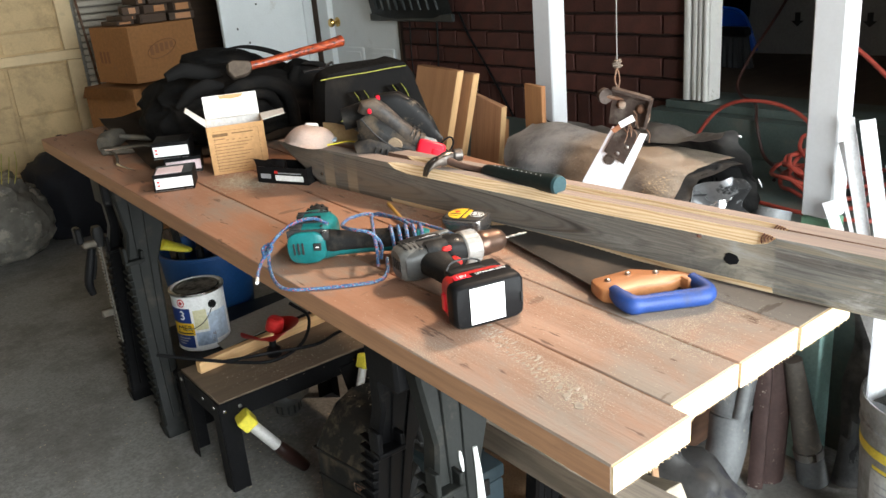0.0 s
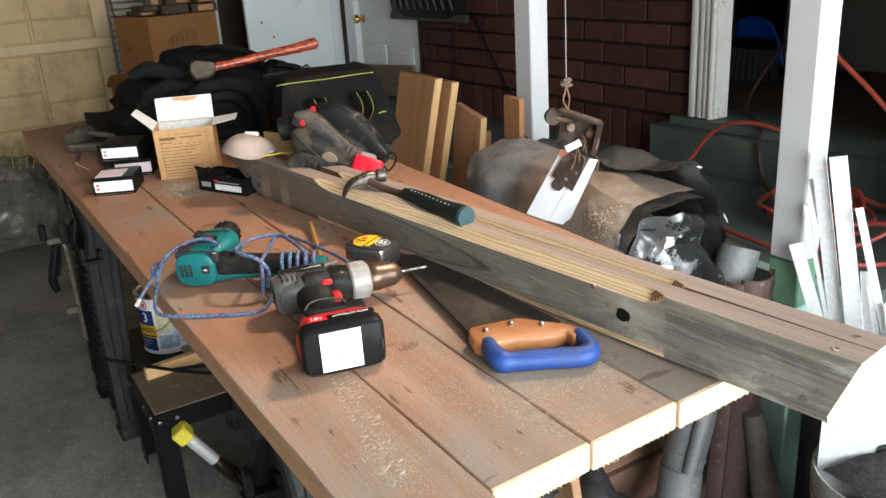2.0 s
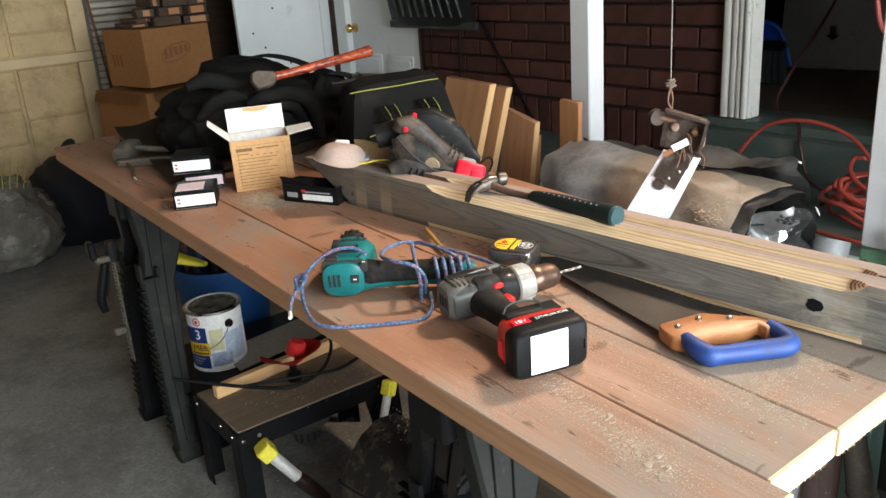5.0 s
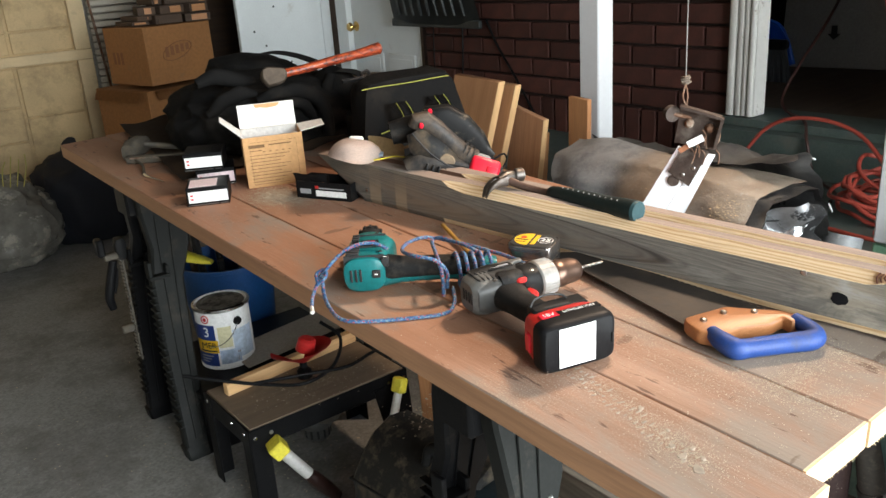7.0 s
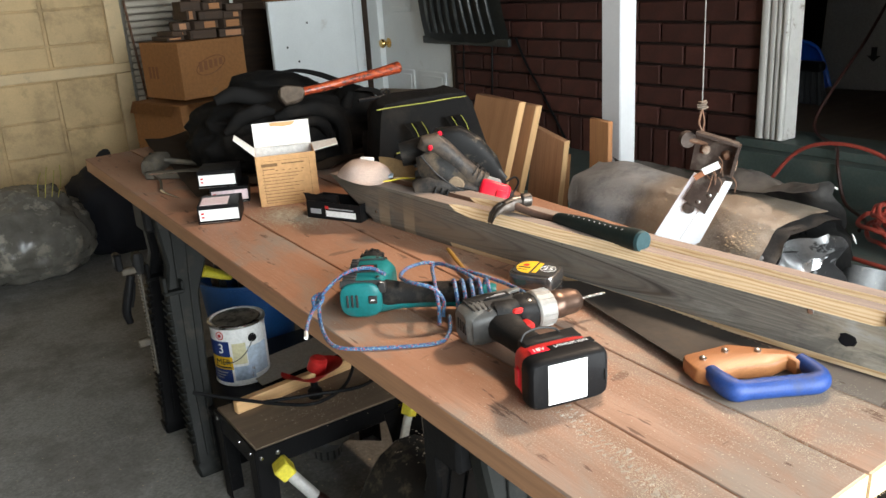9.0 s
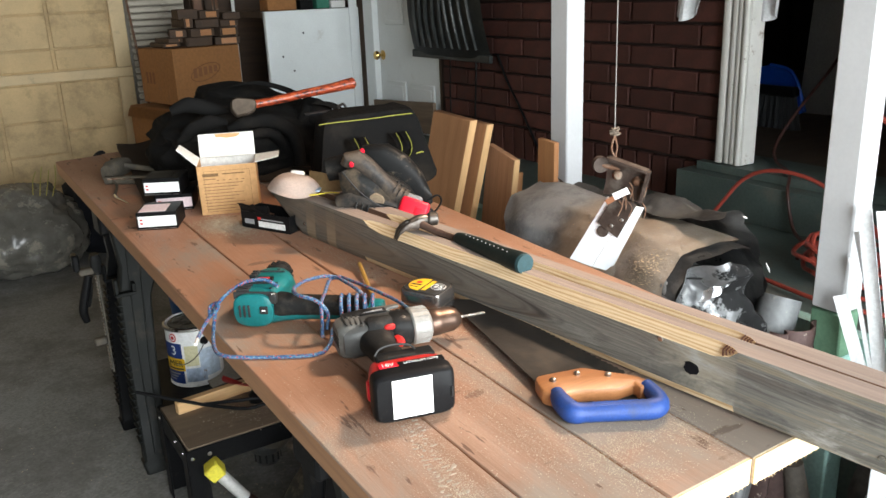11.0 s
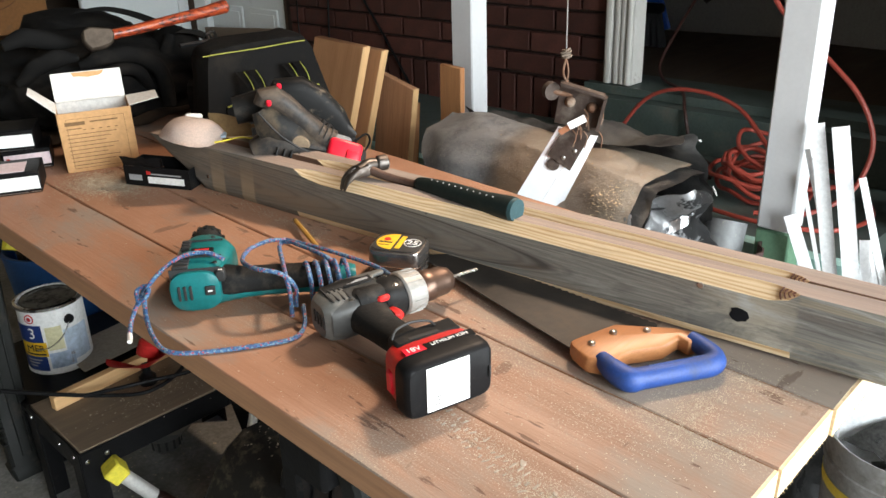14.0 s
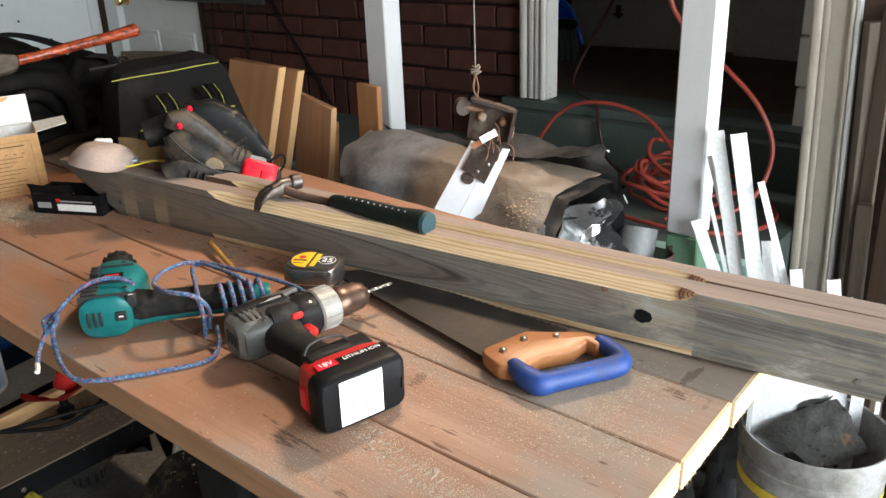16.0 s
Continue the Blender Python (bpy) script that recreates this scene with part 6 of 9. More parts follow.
bm = loft(bm_new(), [bag_ring(1.918, 0.325, 0.194, 0.806, 0.02, 1.212), bag_ring(1.914, 0.340, 0.204, 0.804, 0.02, 1.212), bag_ring(1.95, 0.348, 0.208, 0.804, 0.0, 1.214), bag_ring(2.00, 0.335, 0.210, 0.805, 0.0, 1.228), bag_ring(2.06, 0.300, 0.200, 0.806, 0.0, 1.246), bag_ring(2.11, 0.255, 0.172, 0.808, -0.02, 1.262)])
wpart("body", crumple(crumple(bm, 0.010, 16, 2.0, lambda c: c.z < 0.815), 0.006, 34, 5.0, lambda c: c.z < 0.815), M_CANVAS, bg, angle=60)
for x in (1.092, 1.348):
    wpart("side_pocket", crumple(bulge(bm_new(), [(-0.010, 0, 0, 0.10, 0.09), (0.0, 0, 0, 0.13, 0.12), (0.012, 0, 0, 0.12, 0.11)], 20, 5, pose(x, 1.99, 0.875)), 0.006, 30), M_CANVAS, bg)
wpart("front_pocket", crumple(bulge(bm_new(), [(-0.012, 0, 0, 0.075, 0.20), (-0.004, 0, 0, 0.085, 0.22), (0.008, 0, 0, 0.085, 0.22)], 28, 7, pose(1.212, 1.912, 0.848, 0, 0, 90) @ pose(0, 0, 0, 90)), 0.005, 30), M_CANVAS, bg)
wpart("piping", tube(bm_new(), [(1.062, 1.915, 0.998), (1.10, 1.908, 1.000), (1.20, 1.905, 0.999), (1.28, 1.905, 1.000), (1.332, 1.912, 0.998)], 0.0014, 6), M_PIPING, bg, "yellow-green piping")
wpart("piping", tube(bm_new(), [(1.10, 1.902, 0.885), (1.16, 1.900, 0.892), (1.22, 1.90, 0.888)], 0.0018, 6), M_PIPING, bg, "yellow-green piping")
wpart("piping", tube(bm_new(), [(1.335, 1.905, 0.890), (1.350, 1.906, 0.892), (1.360, 1.910, 0.89)], 0.0018, 6), M_PIPING, bg, "yellow-green piping")
for x in (1.140, 1.262):
    for dx in (0.0, 0.03):
        wpart("handle_strap", thicken(grid(bm_new(), lambda u, v: (x + dx + 0.022 * (u - 0.5) + 0.008 * math.sin(3 * v), 1.902 - 0.030 * math.sin(math.pi * v), 0.880 + 0.075 * v), 3, 10), 0.003), M_CANVAS, bg)
        wpart("stitching", tube(bm_new(), [(x + dx + 0.008, 1.898 - 0.030 * math.sin(math.pi * v) - 0.002, 0.880 + 0.075 * v) for v in (0, 0.25, 0.5, 0.75, 1)], 0.0010, 5), M_PIPING, bg, "yellow-green stitching")
wpart("top_zip", tube(bm_new(), [(1.06, 2.0, 1.014), (1.12, 2.0, 1.015), (1.25, 2.0, 1.015), (1.33, 2.0, 1.012)], 0.005, 6), M_BLACK, bg)

df = thing("duffel_bag", pose(1.10, 2.50, TOP), "slumped black canvas duffel bag with straps", "bag")
bm = bmesh.new()
bmesh.ops.create_icosphere(bm, subdivisions=6, radius=1.0)
for v in bm.verts:
    p = v.co.copy()
    q = Vector((math.copysign(abs(p.x) ** 0.75, p.x), math.copysign(abs(p.y) ** 0.8, p.y), math.copysign(abs(p.z) ** 0.85, p.z)))
    fold = 0.05 * noise.noise(p * 2.1) + 0.045 * math.sin(9 * p.x + 4 * p.z + 4.0 * noise.noise(p * 2.5)) * 0.6 + 0.05 * (0.3 - abs(noise.noise(p * 4.5))) + 0.02 * noise.noise(p * 9.0) + 0.03 * (1 - abs(noise.noise(Vector((p.x * 3, p.y * 2.2, p.z * 2.2)) + Vector((4, 1, 7)))) * 3) * 0.5
    fold += 0.05 * (0.22 - abs(noise.noise(Vector((p.x * 2.6 + 1.3 * p.z, p.y * 1.6, p.z * 4.2)) + Vector((2, 7, 3))))) + 0.022 * (0.2 - abs(noise.noise(Vector((p.x * 7, p.y * 5, p.z * 9)))))
    q *= 1.0 + fold
    h = 0.128 * (1.06 - 0.06 * min(1.0, max(-1.0, p.x * 2)))
    v.co = Vector((1.085 + 0.315 * q.x + 0.06 * q.y, 2.47 + 0.26 * q.y, max(TOP + 0.002, TOP + 0.112 + h * q.z - max(0.0, q.x - 0.15) * max(0.0, q.z) * 0.06)))
wpart("body", bm, M_CANVAS, df, angle=70)
bm = bmesh.new()
bmesh.ops.create_icosphere(bm, subdivisions=4, radius=1.0)
for v in bm.verts:
    p = v.co.copy()
    q = p * (1 + 0.10 * noise.noise(p * 2.4) + 0.05 * noise.noise(p * 6))
    v.co = Vector((1.095 + 0.14 * q.x, 2.58 + 0.14 * q.y, TOP + 0.232 + 0.050 * q.z - 0.02 * p.x))
wpart("top_flap", bm, M_CANVAS, df, angle=70)
def canvas_fold(name, pts, radii, lab=""):
    """A rounded crease of cloth that lies on the bag."""
    wpart(name, crumple(tube(bm_new(), pts, radii, 12, 6), 0.006, 22, pts[0][0] * 30), M_CANVAS, df, lab, 70)


canvas_fold("cloth_fold", [(0.926, 2.225, 0.965), (0.974, 2.205, 0.982), (1.028, 2.195, 0.983), (1.080, 2.195, 0.962), (1.111, 2.195, 0.915), (1.120, 2.200, 0.845)], [0.010, 0.017, 0.020, 0.021, 0.020, 0.015])
canvas_fold("cloth_fold", [(0.945, 2.215, 0.932), (1.002, 2.195, 0.950), (1.050, 2.195, 0.936), (1.080, 2.205, 0.892)], [0.008, 0.016, 0.018, 0.012])
canvas_fold("cloth_fold", [(0.792, 2.240, 0.945), (0.835, 2.215, 0.980), (0.874, 2.210, 0.994), (0.922, 2.225, 0.985)], [0.010, 0.020, 0.020, 0.010])
canvas_fold("cloth_fold", [(1.190, 2.285, 0.995), (1.165, 2.270, 0.955), (1.162, 2.255, 0.905), (1.164, 2.245, 0.850)], [0.012, 0.018, 0.020, 0.014])
canvas_fold("cloth_fold", [(0.800, 2.300, 1.020), (0.850, 2.290, 1.033), (0.905, 2.270, 1.020), (0.945, 2.265, 1.012)], [0.012, 0.022, 0.020, 0.010])
bm = bmesh.new()
bmesh.ops.create_icosphere(bm, subdivisions=4, radius=1.0)
for v in bm.verts:
    p = v.co.copy()
    q = p * (1 + 0.12 * noise.noise(p * 2.2) + 0.07 * (0.25 - abs(noise.noise(p * 5))))
    v.co = Vector((1.222 + 0.078 * q.x, 2.330 + 0.085 * q.y, 0.915 + 0.098 * q.z))
wpart("end_pocket", bm, M_CANVAS, df, angle=70)
for pts in ([(1.205, 2.262, 1.008), (1.250, 2.250, 0.998), (1.282, 2.245, 0.970), (1.268, 2.232, 0.925), (1.240, 2.215, 0.875), (1.220, 2.205, 0.835)], [(1.020, 2.420, 1.062), (1.080, 2.400, 1.066), (1.140, 2.370, 1.050), (1.200, 2.330, 1.018)]):
    line = smooth_line(pts, 6)
    wpart("strap", loft(bm_new(), [[p + Vector((-0.011, 0, -0.004)), p + Vector((-0.010, -0.005, -0.003)), p + Vector((0.010, -0.005, 0.004)), p + Vector((0.011, 0, 0.004))] for p in line]), M_CANVAS, df, "narrow black strap")
wpart("buckle", tube(bm_new(), [(1.268, 2.238, 0.992), (1.284, 2.232, 0.998), (1.292, 2.236, 0.982), (1.280, 2.240, 0.970), (1.268, 2.238, 0.992)], 0.004, 6), M_STEEL, df, "steel strap buckle")
wpart("label", tube(bm_new(), [(0.945, 2.205, 1.03), (0.955, 2.203, 1.026), (0.968, 2.203, 1.028)], 0.004, 6), M_YELLOW, df, "small yellow emblem")

# hatchet on the bag
ax = thing("hatchet", pose(1.15, 2.19, 1.03), "hatchet with a mottled orange-red handle", "hatchet")


def burnt_red():
    n = Nodes("mottled_orange_lacquer")
    a = n.noise(105, 7, 0.8, n.mapped((0.45, 1, 1)))
    col = n.ramp(a, [(0.42, (0.030, 0.010, 0.007)), (0.50, (0.27, 0.035, 0.012)), (0.60, (0.42, 0.085, 0.025)), (0.72, (0.60, 0.27, 0.11))])
    n.bump(a, 0.2)
    return n.end(col, 0.3)


M_BURNT = burnt_red()
wpart("handle", tube(bm_new(), [(0.985, 2.18, 1.031), (1.055, 2.17, 1.038), (1.142, 2.165, 1.049), (1.220, 2.165, 1.056), (1.268, 2.165, 1.062), (1.286, 2.165, 1.064)], [0.011, 0.0115, 0.012, 0.0135, 0.0155, 0.0165], 14, 4), M_BURNT, ax, "mottled orange-red handle")
wpart("grip_end", tube(bm_new(), [(1.2858, 2.165, 1.064), (1.291, 2.165, 1.0646)], [0.0164, 0.012], 14, smooth=False), M_BURNT, ax)
bm = prism(bm_new(), [(0.012, 0.022), (0.035, 0.018), (0.04, 0.0), (0.03, -0.022), (0.01, -0.03), (-0.030, -0.035), (-0.045, -0.01), (-0.040, 0.02), (-0.02, 0.028)], 0.026, pose(0.965, 2.186, 1.026, 66, 0, -10) @ Matrix.Scale(0.84, 4), 0.004)
wpart("head", bm, surface("dull_brown_steel", (0.085, 0.066, 0.050), 0.5, 0.5, vary=0.4, scale=30, bump=0.3, dirt=(0.26, 0.24, 0.21), dirt_from=0.60, dirt_to=0.72, dirt_scale=24), ax, "dull brown steel hatchet head")

# ---- boards, roll and odds behind the table ----
def standing(name, x, t, far, far_z, near, near_z, lean, material, label, edge=None):
    """A board on the floor, broad face towards the table, its top leaning aside by lean; far and near are its top corners in y."""
    b = thing(name, pose(x, near, 0), label, "board", "boards behind the table")
    out = [(lean * near_z, 0), (0, near_z), (far - near, far_z), (far - near + lean * far_z, 0)]
    place = pose(0, 0, 0, 90, 0, 90)
    bm = prism(bm_new(), out, t, place, 0.002)
    long = radians(0)
    ang = math.atan(lean)
    turn = pose(0, 0, 0, math.degrees(ang)) @ pose(0, 0, 0, 0, -90, 0)
    bmesh.ops.transform(bm, matrix=turn.inverted(), verts=bm.verts)
    part("face_board", bm, material, b, m=turn)
    if edge:
        bm = prism(bm_new(), [(lean * near_z - 0.0025, 0), (-0.0025, near_z - 0.001), (-0.0004, near_z - 0.001), (lean * near_z - 0.0004, 0)], t, place)
        bmesh.ops.transform(bm, matrix=turn.inverted(), verts=bm.verts)
        part("pale_edge", bm, edge, b, "pale sawn edge", turn)
    return b


def knotty(name, light, dark, knot):
    """Sawn pine with arched rings about one knot."""
    n = Nodes(name)
    v = n.mapped((1.0, 3.2, 3.2))
    off = n.add("ShaderNodeVectorMath", **{})
    off.operation = "DISTANCE"
    n.put(off.inputs[0], v)
    off.inputs[1].default_value = knot
    wob = n.gate(n.noise(6.0, 4, 0.55, n.mapped((1, 3, 3))), 0, 1, -0.10, 0.10)
    add = n.add("ShaderNodeMath")
    add.operation = "ADD"
    n.put(add.inputs[0], off.outputs["Value"])
    n.put(add.inputs[1], wob)
    saw = n.add("ShaderNodeMath")
    saw.operation = "PINGPONG"
    n.put(saw.inputs[0], n.gate(add.outputs[0], 0, 1, 0, 12))
    saw.inputs[1].default_value = 1.0
    col = n.ramp(saw.outputs[0], [(0.1, light), (0.6, tuple((a + b) / 2 for a, b in zip(light, dark))), (1.0, dark)])
    col = n.mix(n.gate(off.outputs["Value"], 0.03, 0.06, 0.8, 0.0), col, tone(dark, 0.4))
    fibre = n.noise(200, 4, 0.7, n.mapped((0.04, 1, 1)))
    col = n.mix(0.25, col, n.ramp(fibre, [(0.3, tone(dark, 0.7)), (0.65, tone(light, 1.1))]))
    col = n.mix(n.gate(n.noise(6, 6, 0.7), 0.52, 0.75, 0, 0.5), col, tone(dark, 0.8))
    n.bump(fibre, 0.2)
    return n.end(col, 0.6)


standing("pine_board", 1.56, 0.024, 2.175, 0.955, 1.974, 0.945, 0.36, knotty("knotty_pine", (0.55, 0.278, 0.132), (0.46, 0.215, 0.095), (0.85, 0.44, 0.0)), "broad brown pine board with a knot, leaning aside", M_PINE_EDGE)
standing("pine_board", 1.60, 0.023, 2.06, 0.936, 1.948, 0.932, 0.34, timber("dusty_pine", (0.53, 0.275, 0.132), (0.44, 0.215, 0.098), 0.7, 0.7, rings=0.06), "dusty pine board with a pale sawn edge", M_PINE_EDGE)
M_STAINED = timber("stained_board", (0.52, 0.27, 0.14), (0.36, 0.165, 0.08), 0.65, wear=(0.075, 0.035, 0.02), wear_from=0.60, wear_to=0.64, wear_scale=11, rings=0.3)
standing("stained_board", 1.66, 0.020, 2.03, 0.858, 1.897, 0.827, 0.176, M_STAINED, "stained brown board with a splintered patch", M_PINE_EDGE)
standing("short_board", 1.70, 0.022, 1.965, 0.776, 1.938, 0.776, 0.10, M_PINE, "short brown board standing upright", M_PINE)
standing("narrow_board", 1.69, 0.016, 1.825, 0.898, 1.754, 0.894, 0.02, M_PINE, "narrow orange-brown board standing by the post", M_PINE)

# crate that carries the roll
cr = thing("crate", pose(1.53, 1.45, 0), "rough brown wooden crate under the roll", "crate")
for k in range(4):
    z = 0.01 + 0.125 * k
    part("slat", box(bm_new(), (-0.20, -0.32, z), (-0.18, 0.32, z + 0.11), 0.003), M_BROWN_WOOD, cr)
    part("slat", box(bm_new(), (-0.178, -0.32, z), (0.20, -0.30, z + 0.11), 0.003), M_BROWN_WOOD, cr)
part("top_board", box(bm_new(), (-0.20, -0.32, 0.512), (0.20, 0.32, 0.530), 0.003), M_BROWN_WOOD, cr)
for y in (-0.28, 0.28):
    part("corner_post", box(bm_new(), (0.15, y - 0.02, 0.0), (0.19, y + 0.02, 0.511), 0.002), M_BROWN_WOOD, cr)

# roll of faced insulation sheet: felt-brown outside, black and foil within
rl = thing("sheet_roll", pose(1.53, 1.45, 0.53), "creased roll of dusty brown faced sheet with torn foil end", "roll")


def felt():
    n = Nodes("dusty_brown_facing")
    a, b, c = n.noise(3.0, 5, 0.6), n.noise(110, 4, 0.7), n.noise(13, 8, 0.75)
    along = n.add("ShaderNodeSeparateXYZ", Vector=n.coord).outputs["Y"]
    tan = n.mix(n.gate(a, 0.42, 0.58, 0.0, 0.6), (0.45, 0.375, 0.30), (0.36, 0.285, 0.215))
    tan = n.mix(n.gate(c, 0.58, 0.72, 0, 0.5), tan, (0.27, 0.24, 0.21))
    grey = n.mix(n.gate(c, 0.46, 0.66, 0.0, 0.8), (0.38, 0.385, 0.39), (0.15, 0.153, 0.160))
    grey = n.mix(n.gate(a, 0.54, 0.66, 0, 0.4), grey, (0.30, 0.215, 0.14))
    edge = n.add("ShaderNodeMath")
    edge.operation = "ADD"
    n.put(edge.inputs[0], along)
    n.put(edge.inputs[1], n.gate(n.noise(7.0, 4), 0, 1, -0.09, 0.09))
    col = n.mix(n.gate(edge.outputs[0], -0.07, 0.0), tan, grey)
    col = n.mix(n.gate(b, 0.58, 0.66, 0, 0.6), col, (0.50, 0.47, 0.42))
    n.bump(n.mix(0.4, c, b), 0.7, 0.006)
    return n.end(col, n.gate(a, 0.35, 0.65, 0.34, 0.6))


M_FELT = felt()
# the dirt colour gives lighter grey patches over the black
M_TAR = surface("black_tar_sheet", (0.048, 0.048, 0.049), 0.34, vary=0.3, scale=12, bump=0.3, dirt=(0.16, 0.158, 0.152), dirt_from=0.45, dirt_to=0.72, dirt_scale=10)
shape = [(-0.172, 0.02), (-0.168, 0.10), (-0.150, 0.175), (-0.122, 0.240), (-0.078, 0.285), (0.0, 0.300), (0.070, 0.285), (0.118, 0.230), (0.150, 0.13), (0.15, 0.02)]


def roll_skin(u, v, r=1.0, y0=0.36, y1=-0.37, bump=0.010):
    f = u * (len(shape) - 1)
    i = min(int(f), len(shape) - 2)
    a, b = shape[i], shape[i + 1]
    x, z = a[0] + (b[0] - a[0]) * (f - i), a[1] + (b[1] - a[1]) * (f - i)
    y = y0 + (y1 - y0) * v
    k = bump * noise.noise(Vector((x * 9, y * 6, z * 9))) + 0.016 * noise.noise(Vector((u * 3, y * 3.1, 5)))
    ragged = 0.03 * noise.noise(Vector((u * 9, v * 2, 1.5))) if v > 0.97 or v < 0.03 else 0
    y += 0.16 * (u - 0.45) * (1 - v)
    crease = 0.024 * (abs(noise.noise(Vector((u * 2.0 + v * 1.5, v * 3.0, 2.0)))) - 0.25) + 0.007 * (abs(noise.noise(Vector((x * 14, y * 10, z * 14)))) - 0.2) + 0.003 * abs(noise.noise(Vector((x * 40, y * 34, z * 40))))
    grow = 0.985 + 0.05 * math.sin(math.pi * (0.25 + 0.60 * v))
    return (x * r + k - crease + 0.03 * (0.5 - v), y + ragged, max(0.003, z * r * grow + k + crease - 0.015))


part("outer_sheet", thicken(grid(bm_new(), lambda u, v: roll_skin(u * (1.0 - 0.34 * max(0.0, v - 0.35) / 0.65), v, 1.0, 0.20, -0.395 + 0.16 * max(0.0, 0.42 - u)), 60, 60), 0.003), M_FELT, rl, "dusty brown facing")
part("black_layer", thicken(grid(bm_new(), lambda u, v: roll_skin(0.30 + 0.70 * u, v, 0.965, 0.19, -0.425, 0.014), 44, 34), 0.003), M_TAR, rl, "black tarred inner layer", angle=60)


M_BRIGHT_FOIL = surface("bright_torn_foil", (0.56, 0.565, 0.57), 0.30, 0.9, vary=0.35, scale=20, bump=0.25)


def across(near, far, y0, y1, sag=0.0):
    """A sheet between two outlines in x and z, the first at y0, the second at y1."""
    def at(u, v):
        k = u * (len(near) - 1)
        i = min(int(k), len(near) - 2)
        f = k - i
        p = [(a[i][0] + (a[i + 1][0] - a[i][0]) * f, a[i][1] + (a[i + 1][1] - a[i][1]) * f) for a in (near, far)]
        x, z = (p[0][q] + (p[1][q] - p[0][q]) * v for q in (0, 1))
        return (x, y0 + (y1 - y0) * v + 0.025 * noise.noise(Vector((u * 6, 3.0, y0))) * (1 - v), z - sag * math.sin(math.pi * v))
    return at


low = lambda c: c.z < 0.06
bm = grid(bm_new(), across([(-0.06, 0.262), (0.0, 0.272), (0.055, 0.250), (0.092, 0.185), (0.104, 0.10), (0.10, 0.01)], [(-0.02, 0.270), (0.03, 0.272), (0.075, 0.245), (0.105, 0.18), (0.112, 0.10), (0.105, 0.01)], -0.425, -0.20), 40, 12)
part("black_curl", thicken(crumple(bm, 0.016, 11, 3.0, low), 0.002), M_TAR, rl, "black tarred paper curling out of the end", angle=35)
bm = grid(bm_new(), across([(-0.115, 0.205), (-0.06, 0.225), (0.0, 0.212), (0.045, 0.16), (0.055, 0.08), (0.05, 0.01)], [(-0.10, 0.215), (-0.05, 0.235), (0.01, 0.222), (0.055, 0.17), (0.065, 0.08), (0.06, 0.01)], -0.415, -0.22), 36, 10)
part("black_curl", thicken(crumple(bm, 0.018, 12, 6.0, low), 0.002), M_TAR, rl, "black tarred paper curling out of the end", angle=35)
bm = grid(bm_new(), lambda u, v: roll_skin(0.02 + 0.40 * u, v, 0.955, -0.20, -0.385 - 0.03 * math.sin(3 * u), 0.012), 24, 14)
part("grey_backing", thicken(crumple(bm, 0.008, 26, 2.0), 0.0015), surface("grey_paper_backing", (0.34, 0.335, 0.33), 0.45, vary=0.3, scale=16, bump=0.2, dirt=(0.12, 0.115, 0.11), dirt_from=0.52, dirt_to=0.70, dirt_scale=12), rl, "grey paper backing hanging out of the end", angle=40)
def end_fill(u, v):
    top = 0.258 * math.sqrt(max(0.05, 1 - ((u - 0.45) / 0.60) ** 2))
    return (-0.150 + 0.235 * u + 0.03 * (1 - v), -0.398 - 0.045 * math.sin(2.6 * u) - 0.02 * v + 0.05 * noise.noise(Vector((u * 4, v * 3, 2.0))), 0.01 + top * v)


bm = grid(bm_new(), end_fill, 34, 26)
part("grey_end", thicken(crumple(crumple(bm, 0.026, 10, 5.0), 0.008, 30, 2.0), 0.001), surface("blue_grey_paper", (0.25, 0.255, 0.262), 0.28, 0.45, vary=0.4, scale=14, bump=0.2, dirt=(0.028, 0.028, 0.029), dirt_from=0.50, dirt_to=0.53, dirt_scale=5), rl, "creased grey and black paper closing the end", angle=30)
for k, (u0, v0, w, h) in enumerate(((-0.118, 0.192, 0.062, 0.020), (-0.140, 0.128, 0.066, 0.044), (-0.138, 0.098, 0.085, 0.012), (-0.140, 0.060, 0.040, 0.022))):
    bm = grid(bm_new(), lambda u, v: (u0 + w * u + 0.012 * v, -0.458 - 0.010 * math.sin(3 * u) - 0.020 * u, v0 + h * v * (1 - 0.7 * u) + 0.020 * u), 10, 6)
    part("foil_scrap", thicken(crumple(crumple(bm, 0.012, 24, 4.0 + k), 0.004, 60, 2.0), 0.001), M_BRIGHT_FOIL, rl, "bright torn scrap of foil", angle=20)
bk = thing("tar_sheet", pose(1.74, 1.25, 0.58), "torn sheet of black tar paper arched behind the roll", "sheet")
near = [(1.500, 0.846), (1.560, 0.862), (1.620, 0.838), (1.664, 0.768), (1.685, 0.665), (1.690, 0.540)]
far = [(1.600, 0.800), (1.660, 0.806), (1.720, 0.772), (1.760, 0.700), (1.780, 0.640), (1.795, 0.584)]
bm = grid(bm_new(), across(near, far, 1.035, 1.60), 34, 30)
wpart("sheet", thicken(crumple(crumple(bm, 0.030, 7, 5.0, lambda c: c.z < 0.60), 0.010, 24, 2.0, lambda c: c.z < 0.60), 0.003), M_TAR, bk, angle=35)
for u0, u1 in ((0.24, 0.31), (0.66, 0.70)):
    line = [Vector(across(near, far, 1.035, 1.60)(u, 0.0)) for u in np.linspace(u0, u1, 4)]
    wpart("torn_edge", tube(bm_new(), [p + Vector((0, -0.002, 0)) for p in line], [0.0008, 0.0024, 0.0022, 0.0008], 5, 2), surface("grey_torn_edge", (0.36, 0.355, 0.345), 0.6, vary=0.3), bk, "pale torn edge")
